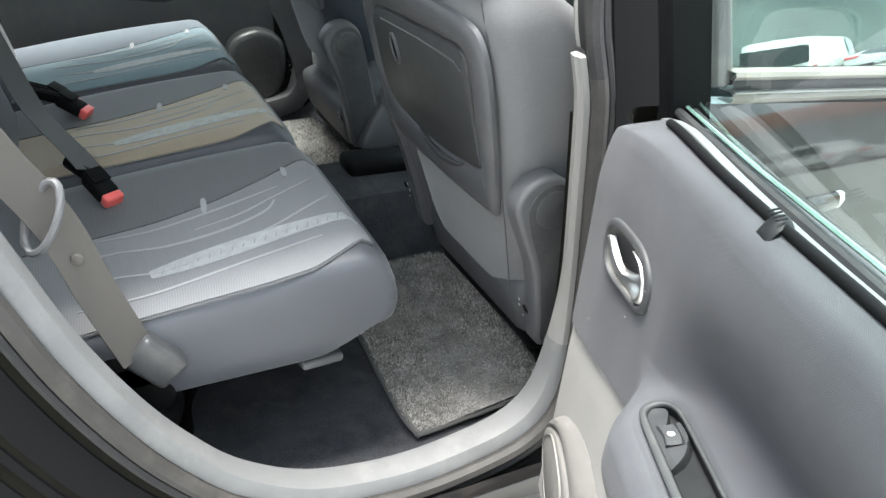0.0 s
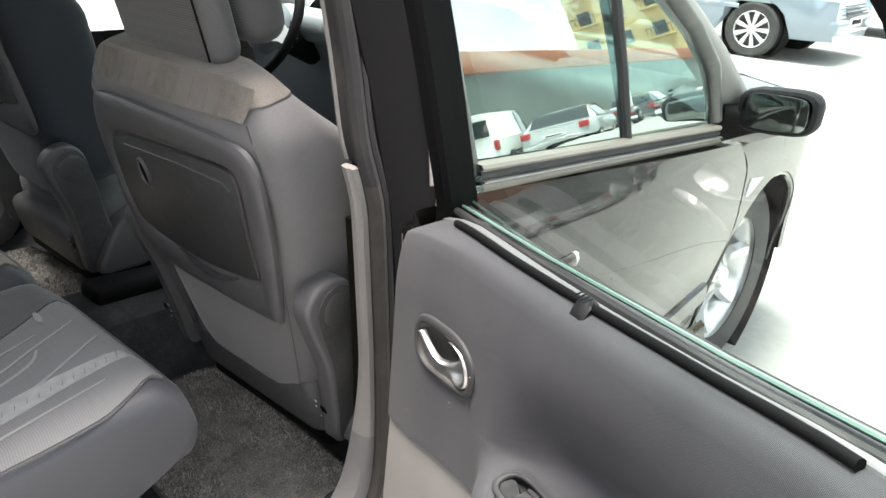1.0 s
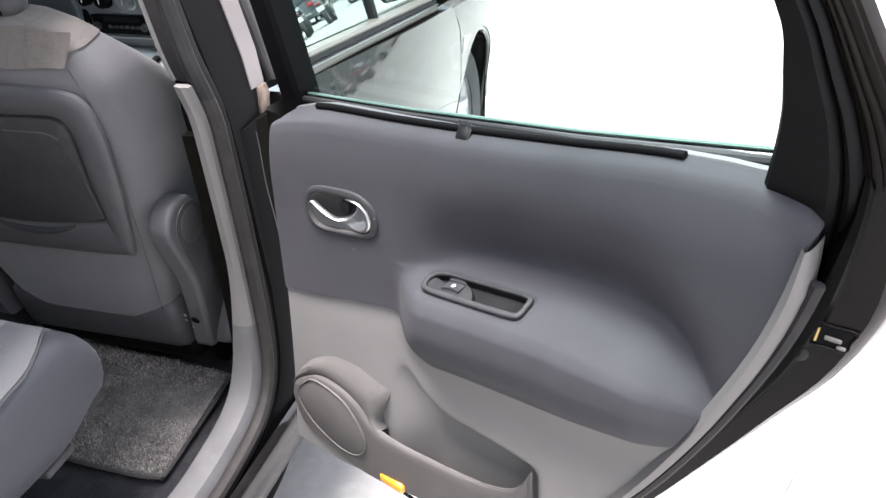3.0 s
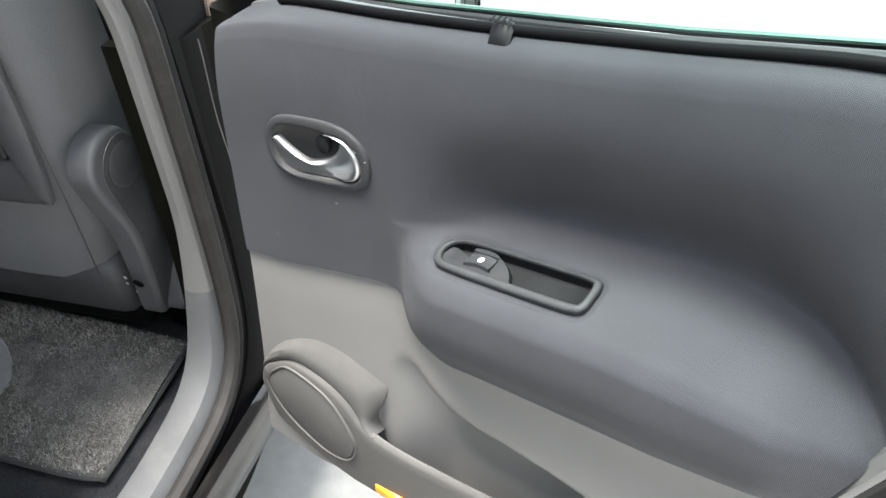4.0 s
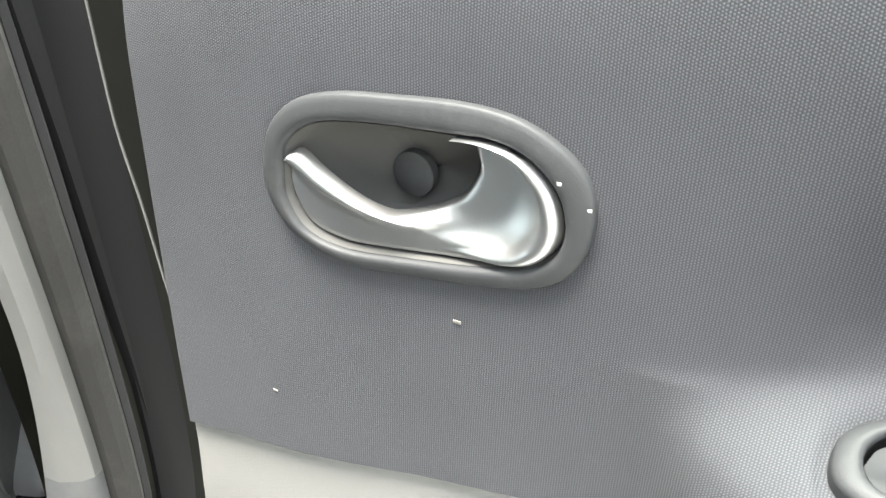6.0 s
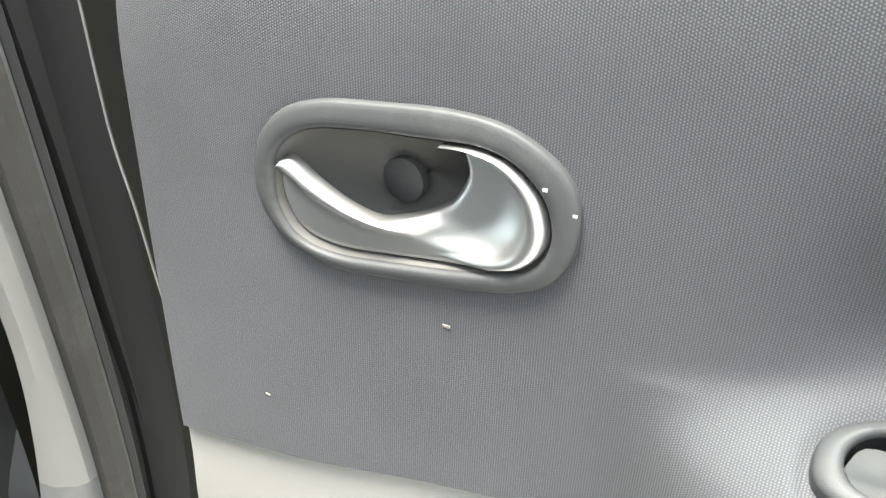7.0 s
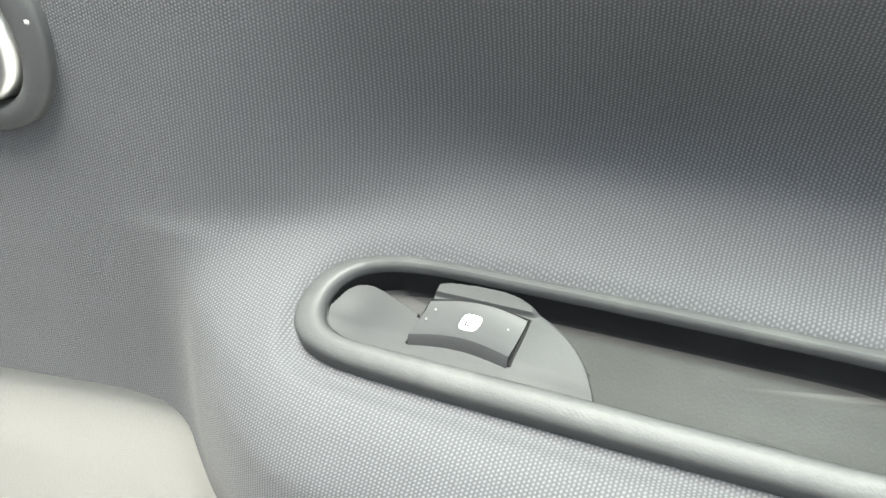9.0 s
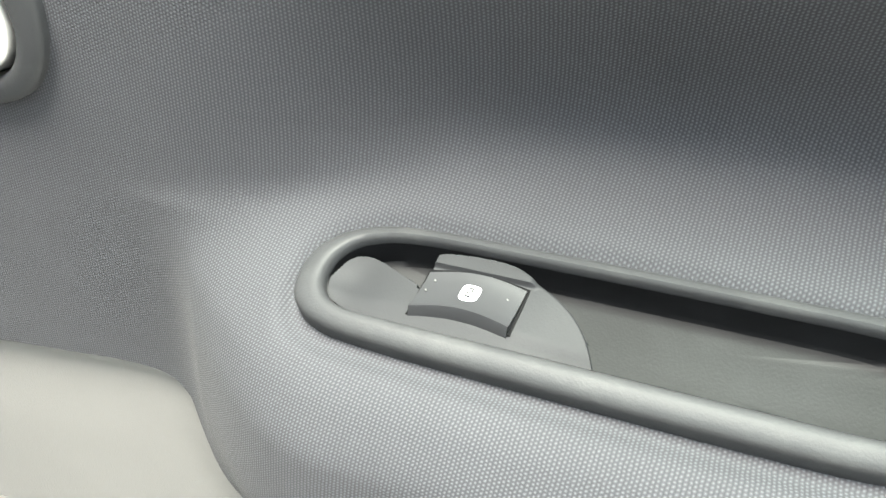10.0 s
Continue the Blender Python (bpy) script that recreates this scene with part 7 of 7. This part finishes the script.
        for s in (-1, 1):
            if e > 0:
                pt("headlamp", rbox((0.34, 0.26, 0.13), 0.05, pose(L - 0.26, s * W * 0.70, 0.735, 0, 14, -14 * s)), M_lampglass, ob, "clear headlamp")
            else:
                pt("tail_lamp", rbox((0.16, 0.10 if kind == "van" else 0.22, 0.30 if kind == "van" else 0.17), 0.03, pose(-L + 0.04, s * W * (0.86 if kind == "van" else 0.74), 0.86)), M_tail, ob, "red tail lamp")
    for k in range(4):
        pt("grille_slat", rbox((0.02, width * 0.50, 0.016), 0.006, pose(L + 0.03 - 0.012 * k, 0, 0.60 + 0.035 * k - 0.06)), M_darkplastic, ob)
        if k < 3:
            for s in (-1, 1):
                pt("intake_slat", rbox((0.02, width * 0.20, 0.014), 0.005, pose(L - 0.03, s * W * 0.62, 0.37 + 0.035 * k, 0, 0, -12 * s)), M_darkplastic, ob)
    for s in (-1, 1):
        pt("wing_mirror", rbox((0.12, 0.18, 0.13), 0.04, pose(0.78, s * (W + 0.05), 1.02)), paint, ob)
        pt("side_strip", rbox((length * 0.5, 0.02, 0.05), 0.008, pose(0, s * (W * 0.998), 0.56)), M_darkplastic if kind == "van" else paint, ob)
        for ax in axle:
            c = (ax, s * (W - 0.10), 0.315)
            wh = pt("wheel", lathe([(0.20, 0.09), (0.285, 0.10), (0.312, 0.08), (0.315, 0.0), (0.31, -0.09), (0.2, -0.1)], c, (0, s, 0), 40), M_tyre, ob, "black tyre")
            if rim_style == "spokes":
                b2 = lathe([(0.212, 0.085), (0.206, 0.065), (0.19, 0.03), (0.0001, 0.025)], c, (0, s, 0), 36)
                pt("rim", b2, M_black if rim_style == "x" else M_darkplastic, wh)
                b3 = lathe([(0.215, 0.083), (0.205, 0.095), (0.196, 0.083)], c, (0, s, 0), 36)
                for q in range(9):
                    a = 2 * math.pi * q / 9
                    dv, pv = V((math.cos(a), 0, math.sin(a))), V((-math.sin(a), 0, math.cos(a)))
                    rr = []
                    for f in (0.0, 0.35, 0.7, 1.0):
                        r = 0.03 + 0.17 * f
                        wv = 0.014 + 0.016 * f
                        rr.append([V(c) + dv * r - pv * wv + V((0, s * 0.075, 0)), V(c) + dv * r - pv * wv * 0.7 + V((0, s * (0.098 - 0.012 * f), 0)), V(c) + dv * r + pv * wv * 0.7 + V((0, s * (0.098 - 0.012 * f), 0)), V(c) + dv * r + pv * wv + V((0, s * 0.075, 0))])
                    extend(b3, grid(rr))
                extend(b3, lathe([(0.0001, 0.105), (0.04, 0.10), (0.055, 0.08)], c, (0, s, 0), 18))
                pt("hub_cap", b3, M_hubcap, wh, "silver wheel cover with flared spokes")
            else:
                pt("rim", lathe([(0.212, 0.085), (0.20, 0.07), (0.17, 0.075), (0.15, 0.055), (0.07, 0.06), (0.05, 0.09), (0.0001, 0.092)], c, (0, s, 0), 36), M_hubcap, wh, "grey steel wheel")
            pt("arch_shadow_lining", lathe([(0.365, 0.06), (0.365, -0.25), (0.01, -0.26)], c, (0, s, 0), 28), M_black, ob)
    return ob


M_darkglass = surface("dark_window_glass", (0.02, 0.03, 0.032), rough=0.05, coat=1.0, vary=0.1)
M_lampglass = surface("clear_lamp_cover", (0.55, 0.57, 0.58), rough=0.12, metal=0.4, coat=1.0, vary=0.1)
M_tail = surface("red_lamp_cover", (0.45, 0.02, 0.02), rough=0.15, coat=1.0, vary=0.1)
M_hubcap = surface("silver_wheel_cover", (0.60, 0.60, 0.60), rough=0.4, metal=0.2, vary=0.05)
M_slab = surface("slab_concrete", (0.292, 0.292, 0.279), rough=0.9, vary=0.10, vscale=0.9, grain=0.08, gscale=30, bump=0.2, bscale=60, dirt=(0.22, 0.217, 0.203), dirt_amount=0.6, dscale=1.3)
P_blue = surface("steel_blue_paint", (0.22, 0.27, 0.32), rough=0.3, metal=0.3, coat=1.0, vary=0.05)
P_white = surface("white_van_paint", (0.75, 0.75, 0.73), rough=0.35, coat=0.6, vary=0.04)
P_silver = surface("silver_car_paint", (0.50, 0.51, 0.51), rough=0.3, metal=0.4, coat=1.0, vary=0.04)
P_orange = surface("orange_truck_paint", (0.55, 0.13, 0.04), rough=0.4, coat=0.5, vary=0.06)
P_dark = surface("dark_grey_car_paint", (0.06, 0.065, 0.07), rough=0.3, coat=1.0, vary=0.05)

parked_car(10.13, 5.06, -88, P_blue, "hatch", "steel-blue hatchback with silver wheel covers parked on the concrete")
parked_car(14.2, 4.3, -90, P_white, "van", "white delivery van parked on the concrete", height=1.82, rim_style="steel")
parked_car(20.4, -0.9, 182, P_white, "van", "white van at the far end of the yard", height=1.82, rim_style="steel")
parked_car(19.6, -3.2, 178, P_white, "van", "white van parked beside another van", height=1.82, rim_style="steel")
parked_car(11.0, 11.9, -90, P_orange, "van", "orange van parked beyond the car", height=1.95, rim_style="steel")
parked_car(15.6, -9.0, -24, P_silver, "sedan", "silver saloon seen in the car's window", height=1.42)
parked_car(14.1, -10.35, -25, P_white, "van", "white van beside the silver saloon", height=1.82, rim_style="steel")
parked_car(25.0, -12.4, -20, P_dark, "hatch", "dark grey hatchback in the row")
parked_car(26.1, -9.4, -62, P_white, "hatch", "small white hatchback before the flats")



def house(x0, y0, x1, y1, height, storeys, bays, label):
    """A rendered block of flats between two ground corners, its front to the yard."""
    a, b = V((x0, y0, 0)), V((x1, y1, 0))
    t = (b - a).normalized()
    nrm = V((t.y, -t.x, 0))
    if nrm.dot(V((0, 0, 0)) - a) < 0:
        nrm = -nrm
    L = (b - a).length
    ob = thing("apartment_building", (a + b) / 2, label, "building")
    HP = lambda u, o, z: a + t * u + nrm * o + V((0, 0, z))
    bm = bmesh.new()
    vs = [bm.verts.new(p) for p in (HP(0, 0, 0), HP(L, 0, 0), HP(L, -9, 0), HP(0, -9, 0), HP(0, 0, height), HP(L, 0, height), HP(L, -9, height), HP(0, -9, height))]
    for q in ((0, 1, 2, 3), (4, 5, 6, 7), (0, 1, 5, 4), (1, 2, 6, 5), (2, 3, 7, 6), (3, 0, 4, 7)):
        bm.faces.new([vs[k] for k in q])
    part("wall", bm, M_render, ob, "ochre rendered wall")
    rot = Matrix.Rotation(math.atan2(t.y, t.x), 4, "Z")
    part("roof", rbox((L + 0.8, 9.8, 0.3), 0.05, Matrix.Translation(HP(L / 2, -4.5, height + 0.1)) @ rot), M_tiles, ob, "terracotta eaves")
    for i in range(storeys):
        for j in range(bays):
            u, z = L * (j + 0.5) / bays, 1.9 + (height - 0.6) / storeys * i
            fr = part("window_frame", rbox((1.05, 0.16, 1.35), 0.03, Matrix.Translation(HP(u, 0.02, z)) @ rot), M_shutter, ob)
            part("window_pane", rbox((0.90, 0.06, 1.20), 0.01, Matrix.Translation(HP(u, 0.09, z)) @ rot), M_darkglass, fr)
            if i and j % 2 == 0:
                bal = part("balcony", rbox((1.9, 0.8, 0.14), 0.02, Matrix.Translation(HP(u, 0.4, z - 0.85)) @ rot), M_render, ob)
                for k in range(7):
                    part("baluster", tube([HP(u - 0.90 + 0.30 * k, 0.75, z - 0.8), HP(u - 0.90 + 0.30 * k, 0.75, z + 0.05)], 0.02, 5), M_black, bal)
                part("handrail", tube([HP(u - 0.95, 0.75, z + 0.08), HP(u + 0.95, 0.75, z + 0.08)], 0.035, 6), M_black, bal)
    return ob


M_render = surface("ochre_render", (0.60, 0.46, 0.24), rough=0.9, vary=0.08, vscale=0.6, grain=0.06, gscale=20)
M_shutter = surface("grey_shutter_paint", (0.30, 0.30, 0.28), rough=0.6, vary=0.1)
M_tiles = surface("terracotta_tiles", (0.42, 0.15, 0.08), rough=0.8, vary=0.15, vscale=3)
M_oldwall = surface("terracotta_wall", (0.38, 0.13, 0.07), rough=0.85, vary=0.15, vscale=0.8)
house(52, -31.5, 54, -24.2, 21.0, 7, 3, "ochre block of flats with balconies beside the yard")
wall_a, wall_b = V((64, -25.6, 0)), V((9, -11.3, 0))
bm = bmesh.new()
wt = (wall_b - wall_a).normalized()
wn_ = V((wt.y, -wt.x, 0)) * 0.3
lowv = [bm.verts.new(p) for p in (wall_a - wn_, wall_b - wn_, wall_b + wn_, wall_a + wn_)]
bm.faces.new(lowv)
r = bmesh.ops.extrude_face_region(bm, geom=bm.faces[:])
bmesh.ops.translate(bm, verts=[v for v in r["geom"] if isinstance(v, bmesh.types.BMVert)], vec=(0, 0, 3.7))
yard_wall = part("yard_wall", bm, surface("grey_green_render", (0.17, 0.20, 0.19), rough=0.9, vary=0.15, vscale=0.5), None)
tagged(yard_wall, "long grey wall with a terracotta top at the yard's edge", "wall", kind="structure")
mid = (wall_a + wall_b) / 2
part("coping", rbox(((wall_b - wall_a).length, 0.9, 0.9), 0.05, Matrix.Translation((mid.x, mid.y, 4.15)) @ Matrix.Rotation(math.atan2(wt.y, wt.x), 4, "Z")), M_oldwall, yard_wall, "terracotta top of the wall")

# plain unseen wall closing the yard behind the car, added to block low light
bm = rbox((0.3, 21.0, 3.8), 0.02, pose(-6.4, 1.0, 1.90))
rear_wall = part("wall_rear_blocker", bm, surface("weathered_grey_render", (0.20, 0.20, 0.19), rough=0.9, vary=0.18, vscale=0.6, grain=0.1, gscale=20, bump=0.3, bscale=40), None)
tagged(rear_wall, "plain weathered grey wall, unseen, added behind the parked car to block low light", "wall", kind="structure")


def motorcycle(x, y, yaw, label):
    """Wheels, fork, tank, seat, engine, bars: its front to its own +x."""
    ob = thing("motorcycle", (x, y, 0), label, "motorcycle", group="parked motorcycles")
    m = Matrix.Translation((x, y, 0)) @ Matrix.Rotation(radians(yaw), 4, "Z") @ Matrix.Rotation(radians(8), 4, "X")

    def pt(name, bm, mat, parent=ob):
        bmesh.ops.transform(bm, matrix=m, verts=bm.verts)
        return part(name, bm, mat, parent)
    for wx in (-0.68, 0.70):
        wh = pt("wheel", lathe([(0.22, 0.05), (0.27, 0.06), (0.305, 0.03), (0.31, 0.0), (0.305, -0.03), (0.27, -0.06), (0.22, -0.05)], (wx, 0, 0.31), (0, 1, 0), 28), M_tyre)
        pt("rim", lathe([(0.225, 0.03), (0.20, 0.02), (0.03, 0.03), (0.001, 0.05)], (wx, 0, 0.31), (0, 1, 0), 20), M_hubcap, wh)
    for q in (-0.07, 0.07):
        pt("fork", tube([(0.70, q, 0.31), (0.45, q, 0.92)], 0.022, 8), M_steel)
        pt("swing_arm", tube([(-0.68, q, 0.31), (-0.10, q, 0.38)], 0.022, 8), M_black)
        pt("mirror", rbox((0.03, 0.11, 0.07), 0.015, pose(0.42, q * 4.4, 1.16)), M_black)
    pt("engine", rbox((0.46, 0.30, 0.34), 0.06, pose(0.05, 0, 0.42)), M_darkplastic)
    pt("fuel_tank", rbox((0.50, 0.30, 0.22), 0.09, pose(0.20, 0, 0.80, 0, 8)), P_dark)
    pt("seat", rbox((0.66, 0.26, 0.10), 0.045, pose(-0.32, 0, 0.80, 0, -4)), M_black)
    pt("tail", rbox((0.34, 0.20, 0.12), 0.05, pose(-0.70, 0, 0.78, 0, 14)), P_dark)
    pt("tail_lamp", rbox((0.03, 0.14, 0.05), 0.012, pose(-0.87, 0, 0.80)), M_tail)
    pt("plate", rbox((0.01, 0.20, 0.14), 0.003, pose(-0.90, 0, 0.62)), M_white)
    pt("exhaust", tube([(0.15, -0.14, 0.26), (-0.30, -0.16, 0.28), (-0.85, -0.17, 0.42)], 0.045, 10), M_steel)
    pt("headlamp", rbox((0.16, 0.20, 0.20), 0.07, pose(0.55, 0, 0.90)), M_lampglass)
    pt("handlebar", tube(spline([(0.30, -0.38, 1.00), (0.40, -0.22, 1.03), (0.44, 0, 0.98), (0.40, 0.22, 1.03), (0.30, 0.38, 1.00)], 14), 0.014, 8), M_black)
    return ob


motorcycle(17.35, -8.2, -26, "black motorcycle parked on its stand beside the saloon")
motorcycle(18.35, -8.0, -22, "black motorcycle parked beside another")
post = thing("post", (20.2, -10.0, 0), "slim white post at the yard's edge", "post")
part("pole", tube([(20.2, -10.0, 0), (20.2, -10.0, 3.1)], 0.045, 10), P_white, post)
part("pole_foot", lathe([(0.10, 0.0), (0.10, 0.02), (0.055, 0.03), (0.05, 0.08)], (20.2, -10.0, 0), (0, 0, 1), 16), P_white, post)


# ---- concrete slabs: pieces with open joints ----
SLAB_U, SLAB_V = V((0.375, 0.927, 0)).normalized(), V((0.927, -0.375, 0)).normalized()
slab_meshes = []
for k in range(4):
    bm = bmesh.new()
    c = [(-2.395, -1.295), (2.395, -1.295), (2.395, 1.295), (-2.395, 1.295)]
    rows = [[V((u, v, -0.012)) for u, v in c], [V((u, v, -0.003)) for u, v in c], [V((u * 0.999, v * 0.998, 0.0)) for u, v in c]]
    bm = grid(rows, close_v=True)
    bm.verts.ensure_lookup_table()
    bm.faces.new(bm.verts[-4:])
    me = bpy.data.meshes.new("slab")
    bmesh.ops.recalc_face_normals(bm, faces=bm.faces[:])
    bm.to_mesh(me)
    bm.free()
    me.materials.append(M_slab)
    slab_meshes.append(me)
org = V((3.29, 0.60, 0)) + SLAB_V * 1.30
for i in range(-4, 9):
    for j in range(-5, 6):
        ob = new("slab", slab_meshes[(i * 3 + j) % 4])
        ob.parent = ground
        p = org + SLAB_V * 2.60 * i + SLAB_U * (4.80 * j + 0.9 * (i % 2))
        ob.matrix_basis = Matrix(((SLAB_U.x, -SLAB_U.y, 0, p.x), (SLAB_U.y, SLAB_U.x, 0, p.y), (0, 0, 1, 0), (0, 0, 0, 1)))
